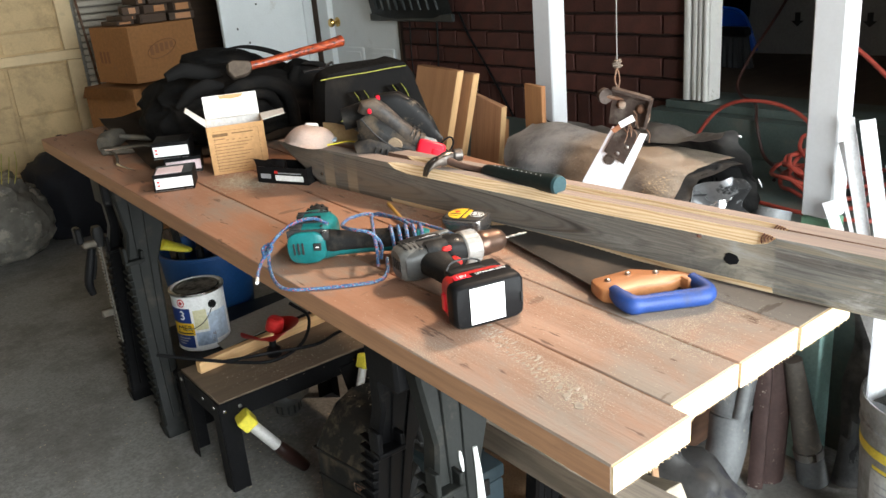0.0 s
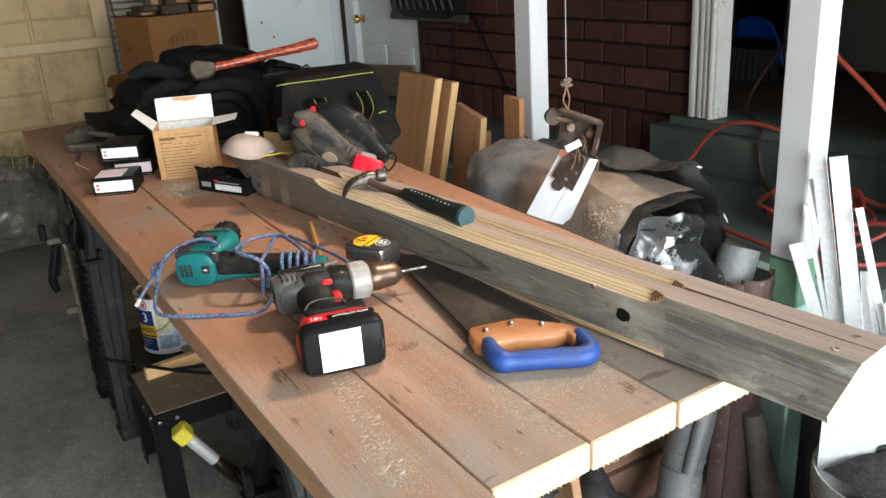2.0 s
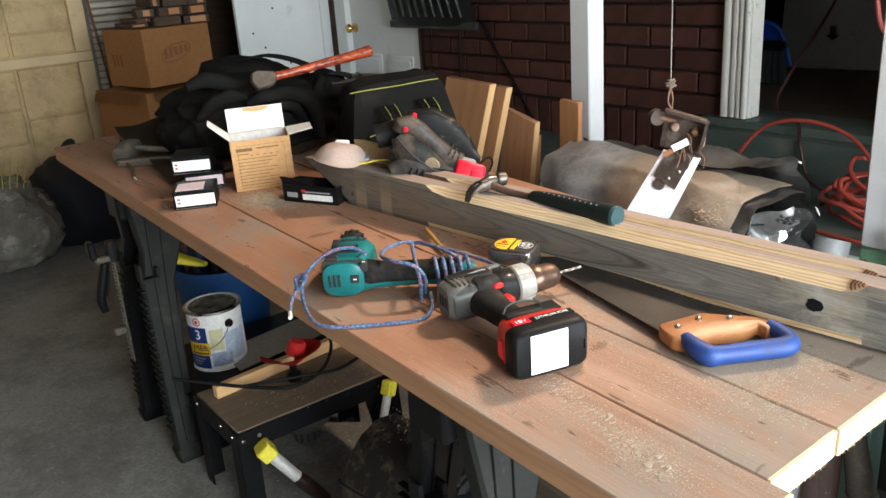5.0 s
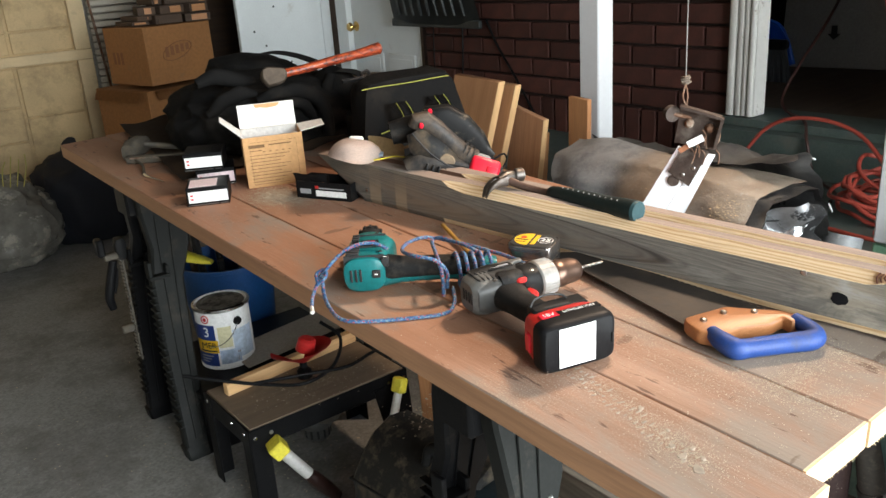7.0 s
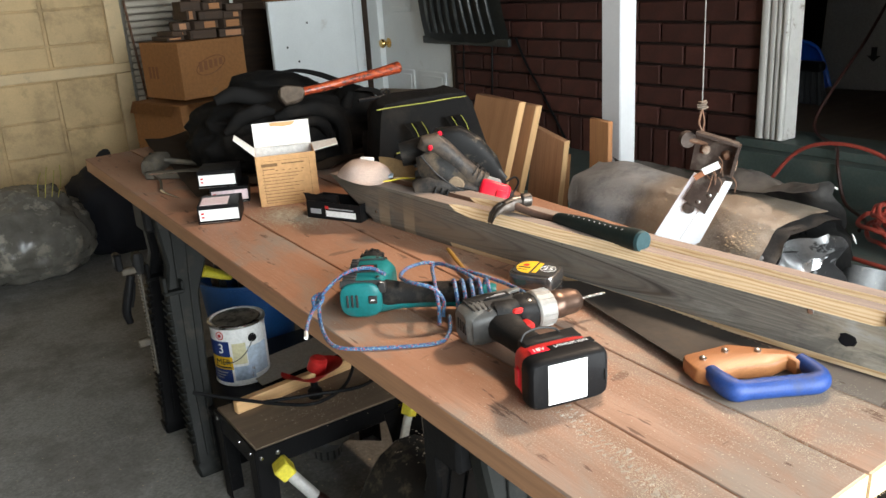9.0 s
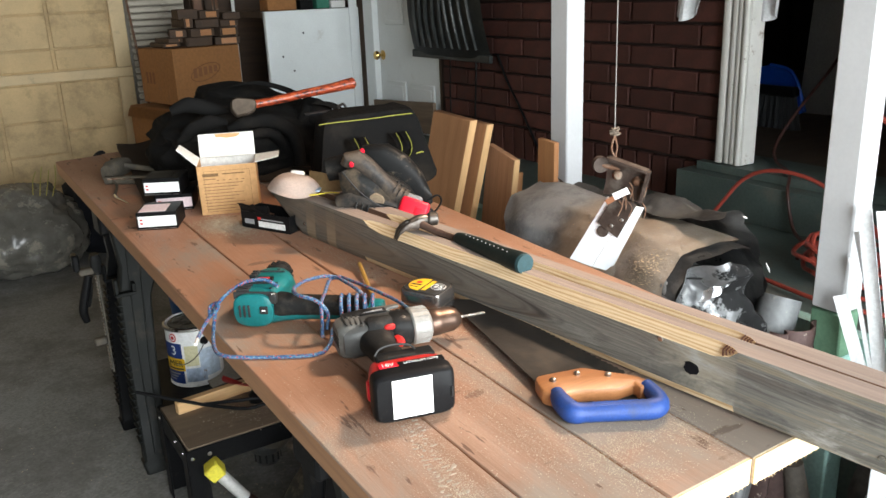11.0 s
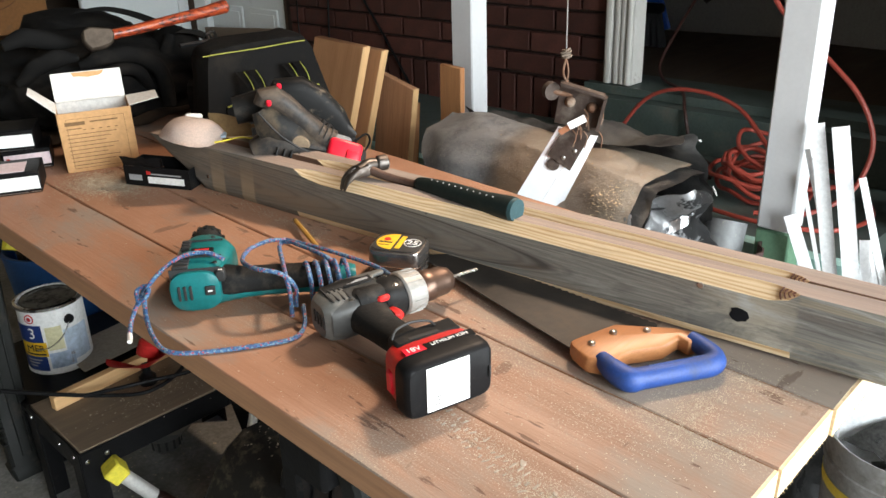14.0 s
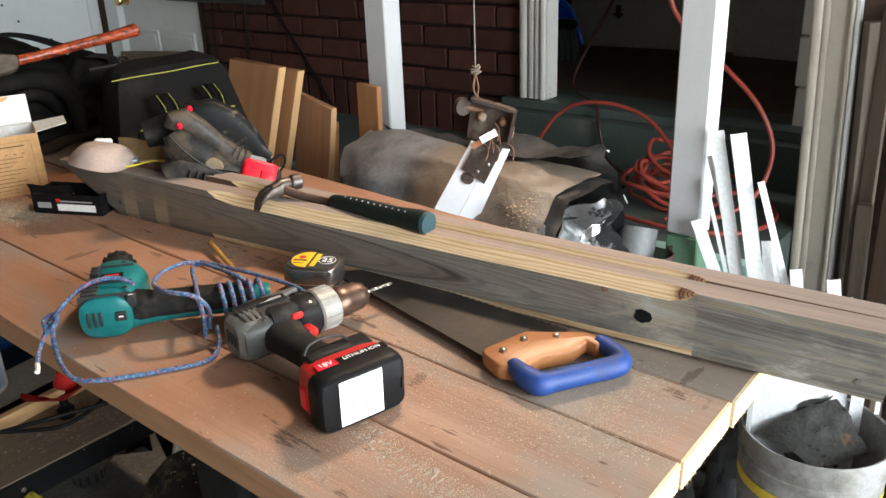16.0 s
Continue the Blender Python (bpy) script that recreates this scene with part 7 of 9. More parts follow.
bm = grid(bm_new(), lambda u, v: (1.67 + 0.12 * v, 1.72 - 0.26 * u, 0.600 + 0.19 * (1 - v) * (0.75 + 0.3 * (1 - u) ** 3)), 14, 8)
wpart("torn_strip", thicken(crumple(bm, 0.018, 12, 7.0), 0.002), M_TAR, bk, angle=30)

# hanging door bracket with its aluminium strip
hb = thing("hanging_bracket", pose(1.40, 1.19, 0.95), "rusty roller bracket with an aluminium strip hung on a cable", "bracket")
M_BRACKET = surface("dull_rusty_plate", (0.050, 0.034, 0.027), 0.6, 0.3, vary=0.4, scale=30, bump=0.4, dirt=(0.15, 0.13, 0.11), dirt_from=0.5, dirt_to=0.75, dirt_scale=28)
M_ALU = surface("scratched_aluminium", (0.80, 0.83, 0.88), 0.34, 0.25, vary=0.04, scale=10, bump=0.04, fleck=0.05, dirt=(0.5, 0.45, 0.38), dirt_from=0.66, dirt_to=0.85)
BN = Vector((-0.85, -0.52, 0.0)).normalized()


def sheet_metal(name, corners, t, lift, material, label=""):
    """A flat plate with the given corners, turned to the table and t thick."""
    c = [Vector(p) + BN * lift for p in corners]
    return wpart(name, loft(bm_new(), [[p + BN * k for p in c] for k in (0.0, t)]), material, hb, label)


sheet_metal("strip", ((1.391, 1.221, 0.891), (1.350, 1.289, 0.748), (1.375, 1.247, 0.735), (1.415, 1.181, 0.876)), 0.004, 0.0, M_ALU, "bright aluminium strip")
sheet_metal("strip_fold", ((1.4155, 1.180, 0.876), (1.3755, 1.246, 0.735), (1.400, 1.216, 0.726), (1.434, 1.160, 0.872)), 0.004, -0.002, M_ALU, "folded side of the aluminium strip")
sheet_metal("back_plate", ((1.393, 1.217, 0.977), (1.435, 1.148, 0.953), (1.428, 1.160, 0.885), (1.387, 1.228, 0.899)), 0.003, 0.004, M_BRACKET, "rusty bracket plate")
sheet_metal("top_flange", ((1.393, 1.217, 0.980), (1.435, 1.148, 0.956), (1.435, 1.148, 0.950), (1.393, 1.217, 0.974)), 0.026, 0.006, M_BRACKET)
sheet_metal("side_flange", ((1.4345, 1.149, 0.953), (1.4375, 1.144, 0.952), (1.4305, 1.156, 0.890), (1.4275, 1.161, 0.890)), 0.024, 0.006, M_BRACKET)
sheet_metal("lower_plate", ((1.398, 1.210, 0.893), (1.424, 1.167, 0.882), (1.404, 1.200, 0.806), (1.381, 1.237, 0.837)), 0.003, 0.008, M_BRACKET, "dull screwed plate")
QB = Matrix((Vector((0.52, -0.85, 0)), Vector((0, 0, 1)), BN)).transposed().to_4x4()


def at_bracket(p, lift=0.0):
    m = QB.copy()
    m.translation = Vector(p) + BN * lift
    return m


wpart("round_tab", lathe(bm_new(), [(0.0125, 0), (0.0125, 0.003), (0.006, 0.0035), (0.0005, 0.0035)], 18, at_bracket((1.387, 1.228, 0.817), 0.005)), M_BRACKET, hb)
for p in ((1.397, 1.211, 0.832), (1.408, 1.193, 0.846)):
    wpart("bolt", lathe(bm_new(), [(0.0040, 0), (0.0040, 0.002), (0.002, 0.003), (0.0005, 0.0031)], 10, at_bracket(p, 0.011)), M_STEEL, hb)
for p in ((1.402, 1.203, 0.940), (1.423, 1.168, 0.930)):
    wpart("cam", lathe(bm_new(), [(0.010, 0), (0.010, 0.004), (0.005, 0.010), (0.0005, 0.011)], 9, at_bracket(p, 0.007)), M_RUST, hb, "rusty steel cam")
wpart("roller", rod(bm_new(), (1.372, 1.222, 0.960), (1.377, 1.234, 0.961), 0.0165, None, 22), M_BRACKET, hb, "worn steel roller")
wpart("axle", rod(bm_new(), (1.374, 1.228, 0.960), (1.404, 1.196, 0.950), 0.005, None, 10), M_RUST, hb)
wpart("paper_tag", box(bm_new(), (-0.017, -0.007, 0), (0.017, 0.007, 0.0008), 0, at_bracket((1.409, 1.189, 0.909), 0.036) @ pose(0, 0, 0, 0, 0, 28)), M_LABEL, hb, "white paper tag")
wpart("tag_flap", box(bm_new(), (-0.012, -0.006, 0), (0.012, 0.006, 0.0008), 0, at_bracket((1.398, 1.208, 0.893), 0.030) @ pose(0, 0, 0, 20, 0, 34)), surface("rust_brown_card", (0.22, 0.09, 0.045), 0.8), hb, "brown card flap")
for k in range(9):
    p = Vector((random.uniform(1.405, 1.432), 0, random.uniform(0.885, 0.945)))
    p.y = 1.19 - (p.x - 1.41) * 1.63
    p += BN * 0.02
    wpart("frayed_string", tube(bm_new(), [p, p + Vector((0.004, -0.006, -0.012)), p + Vector((random.uniform(-0.010, 0.010), -0.008, -0.030))], 0.0012, 5), M_RUST, hb)
cable_x, cable_y = 1.397, 1.212
wpart("cable", rod(bm_new(), (cable_x, cable_y, 1.02), (cable_x - 0.006, cable_y, ROOF), 0.0012, None, 6), surface("grey_cable", (0.30, 0.28, 0.26), 0.5, 0.5), hb, "thin steel cable")
wpart("cable_knot", tube(bm_new(), [(cable_x + (0.010 + 0.004 * math.sin(k * 2.7)) * math.cos(k * 1.9), cable_y + 0.007 * math.sin(k * 1.9), 1.018 + 0.0013 * k) for k in range(14)], 0.0020, 6, 3), surface("frayed_cord", (0.12, 0.092, 0.07), 0.9), hb, "knotted frayed cord")
for s in (-1, 1):
    wpart("cable_loop", tube(bm_new(), [(cable_x, cable_y, 1.02), (cable_x + s * 0.008, cable_y, 0.995), (cable_x + s * 0.003, cable_y - 0.002, 0.980), (cable_x + 0.002, cable_y - 0.004, 0.972)], 0.002, 5), M_RUST, hb)

# stove pipe, rusty angle and strap under the beam's end
pp = thing("stove_pipe", pose(1.55, 0.95, 0), "dusty grey metal stove pipe with an elbow", "pipe")
M_PIPE = surface("dusty_grey_metal", (0.135, 0.14, 0.143), 0.6, 0.2, vary=0.45, dirt=(0.30, 0.28, 0.24), dirt_from=0.60, dirt_to=0.68, dirt_scale=34)
wpart("tube", rod(bm_new(), (1.52, 0.985, 0.20), (1.700, 1.012, 0.660), 0.044, None, 24), M_PIPE, pp)
for k in range(3):
    q = Vector((1.52, 0.985, 0.20)).lerp(Vector((1.700, 1.012, 0.660)), 0.05 + 0.25 * k)
    q2 = q + (Vector((0.18, 0.027, 0.46))).normalized() * 0.012
    wpart("seam_ring", rod(bm_new(), q, q2, 0.0465, None, 24), M_PIPE, pp)
wpart("seam_fold", rod(bm_new(), (1.498, 0.946, 0.215), (1.626, 0.964, 0.548), 0.016, None, 10), M_PIPE, pp, "folded lengthwise seam")
wpart("elbow", tube(bm_new(), [(1.52, 0.985, 0.20), (1.495, 0.975, 0.13), (1.44, 0.96, 0.085), (1.38, 0.945, 0.075)], 0.046, 20, 5), M_PIPE, pp)
ag = thing("rusty_channel", pose(1.65, 0.88, 0), "rusty fluted channel leaning under the beam", "channel")
M_CHANNEL = surface("dark_rusty_channel", (0.070, 0.042, 0.038), 0.6, 0.2, vary=0.35, scale=18, bump=0.4, dirt=(0.34, 0.30, 0.25), dirt_from=0.62, dirt_to=0.66, dirt_scale=45)
rng_a = random.Random(31)
prof = [(1.556, 0.950), (1.558, 0.930), (1.568, 0.921), (1.580, 0.926), (1.586, 0.938), (1.592, 0.926), (1.606, 0.911), (1.628, 0.906), (1.648, 0.913), (1.660, 0.928), (1.672, 0.934), (1.684, 0.932)]
rings = []
for k in range(25):
    f = k / 24
    torn = rng_a.uniform(-0.010, 0.004) if 2 < k < 23 else 0.0
    off = Vector((0.050 * f, 0.010 * f, 0.62 * f))
    rows = [Vector((x + (torn if i == len(prof) - 1 else 0), y, 0)) + off for i, (x, y) in enumerate(prof)]
    rings.append(rows + [p + Vector((0.0, 0.004, 0)) for p in reversed(rows)])
wpart("channel", loft(bm_new(), rings), M_CHANNEL, ag, "rusty double-fluted sheet with a torn edge", angle=50)
wd = thing("vacuum_wand", pose(1.64, 0.88, 0), "dusty brown plastic tube with a metal ring joint", "tube")
wpart("upper_tube", rod(bm_new(), (1.640, 0.905, 0.330), (1.672, 0.870, 0.092), 0.021, 0.032, 18), surface("dusty_brown_tube", (0.095, 0.082, 0.070), 0.6, vary=0.2, dirt=(0.2, 0.17, 0.13), dirt_from=0.55, dirt_to=0.75, dirt_scale=30), wd)
wpart("ring", rod(bm_new(), (1.672, 0.870, 0.092), (1.675, 0.867, 0.072), 0.035, None, 20), M_STEEL, wd, "dull steel ring")
wpart("lower_tube", rod(bm_new(), (1.675, 0.867, 0.072), (1.684, 0.857, 0.0), 0.034, 0.037, 18), M_PIPE, wd)
ps = thing("plastic_sheet", pose(1.80, 0.74, 0), "crumpled dark grey plastic sheet on the floor", "sheet")
bm = grid(bm_new(), lambda u, v: (1.74 + 0.14 * u + 0.05 * math.sin(5 * v), 0.60 + 0.22 * v, 0.01 + 0.42 * math.sin(math.pi * u) * (0.6 + 0.4 * v)), 20, 20)
wpart("sheet", thicken(crumple(bm, 0.07, 6, 4.0, lambda c: c.z < 0.02), 0.002), M_TAR, ps, angle=30)
sc = thing("scrap_bag", pose(1.22, 1.02, 0), "heap of grey plastic film and rags", "rags")
bm = bmesh.new()
bmesh.ops.create_icosphere(bm, subdivisions=4, radius=1.0)
for v in bm.verts:
    p = v.co.copy()
    q = p * (1 + 0.28 * noise.noise(p * 2.2) + 0.14 * noise.noise(p * 6))
    v.co = Vector((1.27 + 0.12 * q.x, 1.02 + 0.20 * q.y, max(0.002, 0.10 + 0.15 * q.z)))
wpart("film", bm, surface("grey_plastic_film", (0.026, 0.025, 0.024), 0.5, vary=0.4, scale=14, dirt=(0.015, 0.015, 0.018), dirt_from=0.5, dirt_to=0.6, dirt_scale=12, spec=0.2), sc, angle=75)
# weathered board propped low beneath the planks
lb = board("weathered_board", (0.875, 1.05, 0.42), (0.80, 0.60, 0.50), 0.19, 0.04, timber("brown_grey_board", (0.30, 0.245, 0.185), (0.13, 0.10, 0.075), 0.8, 1.3, bump=0.5, rings=0.5), roll=-30, label="weathered grey board propped under the planks", category="board")
lb2 = board("dusty_board", (1.02, 1.03, 0.26), (0.94, 0.72, 0.40), 0.08, 0.035, timber("sawdust_covered_board", (0.36, 0.31, 0.235), (0.22, 0.185, 0.135), 0.9), roll=8, label="board end thick with sawdust", category="board")

# white vinyl offcuts, leaning at the post
M_VINYL = surface("white_vinyl", (0.68, 0.69, 0.70), 0.32, vary=0.04, bump=0.03)


def offcut(a, b, w, yaw, lip=0.006):
    """A thin folded strip of siding with a lip along each edge."""
    a, b = Vector(a), Vector(b)
    d = (b - a).normalized()
    s = Vector((math.cos(radians(yaw)), math.sin(radians(yaw)), 0))
    s = (s - d * s.dot(d)).normalized()
    o = d.cross(s)
    prof = [(-w / 2, lip), (-w / 2, 0), (w / 2, 0), (w / 2, lip), (w / 2 - 0.002, lip), (w / 2 - 0.002, 0.002), (-w / 2 + 0.002, 0.002), (-w / 2 + 0.002, lip)]
    ob = solid("vinyl_offcut", loft(bm_new(), [[q - a + s * u + o * v for u, v in prof] for q in (a, b)]), M_VINYL, "thin white vinyl siding offcut leaning at the post", "offcut", Matrix.Translation(a), "vinyl offcuts")
    return ob


for y, z, lean, w, x in ((0.865, 0.884, 0.245, 0.026, 1.722), (0.820, 0.886, 0.235, 0.030, 1.716), (0.766, 0.799, 0.37, 0.013, 1.712), (0.878, 0.830, 0.36, 0.010, 1.728), (0.884, 0.700, 0.48, 0.024, 1.704), (0.678, 0.640, 0.22, 0.022, 1.700), (0.611, 0.631, 0.20, 0.024, 1.712), (0.505, 0.690, 0.02, 0.008, 1.722), (0.745, 0.676, 0.18, 0.022, 1.726), (0.796, 0.725, 0.25, 0.009, 1.731), (0.876, 0.78, 0.34, 0.008, 1.715), (0.725, 0.66, 0.30, 0.010, 1.706)):
    offcut((x - 0.02, y - lean * (z - 0.02), 0.0), (x, y, z), w, -70)
vs = thing("vinyl_sheet", pose(1.55, 0.62, 0.38), "bent white vinyl sheet stuck in the bucket", "sheet")
wpart("sheet", thicken(grid(bm_new(), lambda u, v: (1.545 + 0.135 * u, 0.690 - 0.12 * u - 0.02 * math.sin(3 * u), 0.30 + (0.29 + 0.03 * u) * v), 8, 6), 0.002), M_VINYL, vs)
wpart("fold", thicken(grid(bm_new(), lambda u, v: (1.515 + 0.03 * u, 0.672 + 0.018 * u, 0.30 + 0.20 * v), 6, 6), 0.002), M_VINYL, vs)
wpart("corner_piece", thicken(grid(bm_new(), lambda u, v: (1.70 + 0.02 * u, 0.545 - 0.02 * u, 0.20 + 0.36 * v), 4, 6), 0.002), M_VINYL, vs)

# bucket
bu = thing("plastic_bucket", pose(1.606, 0.580, 0) @ Matrix.Diagonal((0.90, 0.90, 1.0, 1.0)), "large white plastic bucket with yellow bands, dusty", "bucket")
M_PAIL = surface("dusty_white_pail", (0.235, 0.235, 0.23), 0.5, vary=0.2, dirt=(0.10, 0.09, 0.076), dirt_from=0.42, dirt_to=0.70, dirt_scale=11)
part("pail", lathe(bm_new(), [(0.128, 0.0), (0.131, 0.005), (0.146, 0.30), (0.147, 0.31), (0.150, 0.312), (0.150, 0.322), (0.146, 0.324), (0.148, 0.345), (0.152, 0.348), (0.152, 0.372), (0.150, 0.376), (0.145, 0.374), (0.142, 0.30), (0.126, 0.012), (0.001, 0.010)], 40), M_PAIL, bu)
M_BAND = surface("faded_yellow_print", (0.66, 0.50, 0.05), 0.5, vary=0.1, dirt=(0.35, 0.3, 0.2), dirt_from=0.6, dirt_to=0.8)


def pail_patch(name, a0, a1, z0, z1, mat, lab="", lift=0.0012):
    bm = grid(bm_new(), lambda u, v: ((0.1310 + 0.0508 * (z0 + (z1 - z0) * v) + lift) * math.cos(radians(a0 + (a1 - a0) * u)), (0.1310 + 0.0508 * (z0 + (z1 - z0) * v) + lift) * math.sin(radians(a0 + (a1 - a0) * u)), z0 + (z1 - z0) * v), 14, 2)
    part(name, bm, mat, bu, lab)


for k in range(8):
    pail_patch("yellow_band", 45 * k, 45 * k + 45, 0.262, 0.284, M_BAND, "faded yellow band", 0.0009)
pail_patch("pale_label", 150, 206, 0.05, 0.235, surface("dusty_paper_label", (0.42, 0.42, 0.41), 0.6, vary=0.1, dirt=(0.2, 0.17, 0.14), dirt_from=0.5, dirt_to=0.7, dirt_scale=16))
pail_patch("yellow_stripe", 152, 204, 0.238, 0.246, M_BAND)
pail_patch("blue_panel", 214, 262, 0.06, 0.250, surface("blue_print", (0.035, 0.07, 0.24), 0.45, vary=0.15), "blue printed panel")
pail_patch("dark_streak", 205, 213, 0.04, 0.309, M_BROWN_WOOD, "brown drip streak", 0.0016)
for k in range(7):
    pail_patch("printed_line", 156, 190 - 5 * (k % 3), 0.205 - 0.018 * k, 0.209 - 0.018 * k, M_PRINT, lift=0.0018)
    pail_patch("printed_line", 218, 240 + 4 * (k % 4), 0.236 - 0.016 * k, 0.240 - 0.016 * k, M_LABEL, lift=0.0018)
part("handle_lug", lathe(bm_new(), [(0.022, 0), (0.022, 0.010), (0.012, 0.014), (0.0005, 0.015)], 18, pose(0.146 * math.cos(radians(232)), 0.146 * math.sin(radians(232)), 0.272, 0, 90, 232)), M_PAIL, bu)
part("wire_handle", tube(bm_new(), [(0.158 * math.cos(radians(a)), 0.158 * math.sin(radians(a)), z) for a, z in ((232, 0.272), (240, 0.240), (252, 0.215), (268, 0.205), (290, 0.205), (320, 0.215))], 0.0024, 6), M_STEEL, bu, "wire handle")
dk = thing("dirty_felt_sheet", pose(1.60, 0.60, 0.30), "dirty grey crumpled felt sheet stuffed in the bucket", "sheet")
tl, tr, br, bl = (1.530, 0.670, 0.375), (1.660, 0.565, 0.425), (1.635, 0.490, 0.345), (1.535, 0.560, 0.340)


def felt_fold(u, v):
    a, b = Vector(tl).lerp(Vector(tr), u), Vector(bl).lerp(Vector(br), u)
    p = a.lerp(b, v)
    p.z += 0.012 * math.sin(math.pi * u) * (1 - v) + 0.012 * math.sin(math.pi * v) - 0.012
    return p


M_DIRTY = surface("dirty_grey_felt", (0.048, 0.047, 0.044), 0.6, vary=0.6, scale=14, grain=160, fleck=0.8, bump=0.5, dirt=(0.20, 0.115, 0.065), dirt_from=0.57, dirt_to=0.66, dirt_scale=17, spec=0.15)
bm = crumple(crumple(grid(bm_new(), felt_fold, 30, 24), 0.007, 14, 3.0), 0.004, 45, 1.0)
wpart("sheet", thicken(bm, 0.003), M_DIRTY, dk, angle=40)
bm = grid(bm_new(), lambda u, v: felt_fold(0.55 + 0.45 * u, 0) + Vector((0.02 * v, 0.02 * v, -0.07 * v + 0.006)), 14, 6)
wpart("folded_corner", thicken(crumple(bm, 0.014, 20, 6.0), 0.003), M_DIRTY, dk, "folded grey corner", angle=40)
rng_c = random.Random(8)
for k in range(9):
    p = felt_fold(rng_c.uniform(0.15, 0.85), rng_c.uniform(0.1, 0.9))
    wpart("hole", lathe(bm_new(), [(0.0035, 0), (0.0032, 0.002), (0.0005, 0.0022)], 8, Matrix.Translation(p + Vector((-0.004, -0.004, 0.004)))), M_INK, dk)

# hose on the deck
M_HOSE = surface("red_orange_hose", (0.30, 0.050, 0.034), 0.45, vary=0.1, bump=0.05)
hs = thing("air_hose", pose(2.15, 1.10, 0.58), "red-orange rubber air hose coiled on the deck", "hose")
HOSE = 0.0058
rng_h = random.Random(12)
for loop in range(8):
    cx, cy, rr = 2.12 + rng_h.uniform(-0.05, 0.05), 1.12 + rng_h.uniform(-0.05, 0.05), rng_h.uniform(0.075, 0.125)
    tip, a0 = rng_h.uniform(0.05, 0.45), rng_h.uniform(0, 6.28)
    pts = []
    for k in range(13):
        a = a0 + 2 * math.pi * k / 11
        r = rr * (1 + 0.16 * math.sin(2 * a + loop) + 0.05 * math.sin(3 * a))
        pts.append((cx + 0.85 * r * math.cos(a), cy + r * math.sin(a), 0.590 + 0.010 * loop + tip * r * (1 + math.cos(a - 1.0)) + 0.006 * math.sin(5 * a)))
    wpart("loop", tube(bm_new(), pts, HOSE, 8, 5), M_HOSE, hs)
wpart("arch", tube(bm_new(), [(2.16, 1.62, 0.60), (2.18, 1.575, 0.668), (2.20, 1.520, 0.748), (2.20, 1.440, 0.790), (2.20, 1.335, 0.796), (2.19, 1.235, 0.772), (2.15, 1.150, 0.720), (2.06, 1.05, 0.66), (1.98, 1.02, 0.61)], HOSE, 8), M_HOSE, hs)
wpart("hanging_run", tube(bm_new(), [(2.10, 1.20, 1.45), (2.10, 1.16, 1.15), (2.10, 1.12, 1.04), (2.10, 0.99, 0.93), (2.10, 0.915, 0.858), (2.10, 0.874, 0.778), (2.09, 0.872, 0.705), (2.05, 0.895, 0.640), (1.99, 0.96, 0.600), (1.95, 1.06, 0.592)], HOSE, 8), M_HOSE, hs)
wpart("stray_loop", tube(bm_new(), [(1.95, 1.38, 0.592), (1.92, 1.20, 0.592), (1.90, 1.02, 0.592), (1.95, 0.88, 0.592), (2.08, 0.84, 0.594), (2.22, 0.90, 0.592)], HOSE, 8), M_HOSE, hs)
cb = thing("extension_cord", pose(2.4, 1.5, 0.58), "brown extension cord trailing out of the doorway", "cord")
wpart("run", tube(bm_new(), [(3.1, 1.75, 1.15), (2.85, 1.70, 1.0), (2.66, 1.68, 0.88), (2.58, 1.69, 0.78), (2.52, 1.64, 0.742), (2.42, 1.52, 0.738), (2.335, 1.46, 0.70), (2.32, 1.42, 0.60), (2.22, 1.30, 0.590), (2.1, 1.25, 0.600)], 0.0052, 8), surface("brown_cord", (0.045, 0.018, 0.014), 0.5), cb)

# ragged white plastic hanging from the porch roof
for y0, y1, z, seed in ((1.50, 1.655, 1.222, 2.0), (1.275, 1.37, 1.224, 6.0)):
    hc = thing("hanging_plastic", pose(2.0, (y0 + y1) / 2, ROOF), "ragged white plastic strip hanging from the porch roof", "plastic strip", "hanging plastic")
    bm = grid(bm_new(), lambda u, v: (2.0 + 0.012 * math.sin(9 * u + 6 * v), y0 + (y1 - y0) * (0.5 + (u - 0.5) * (1 - 0.55 * v ** 6)), ROOF + (z - ROOF) * v - 0.02 * math.sin(3.1 * u) * v ** 8), 8, 30)
    wpart("strip", thicken(crumple(bm, 0.014, 16, seed, lambda c: c.z > ROOF - 0.02), 0.001), M_VINYL, hc, angle=40)

# ---- under and beside the table ----
M_LEG = surface("dusty_grey_plastic", (0.0135, 0.0145, 0.0135), 0.5, vary=0.3, spec=0.15, dirt=(0.075, 0.066, 0.052), dirt_from=0.56, dirt_to=0.80, dirt_scale=14)


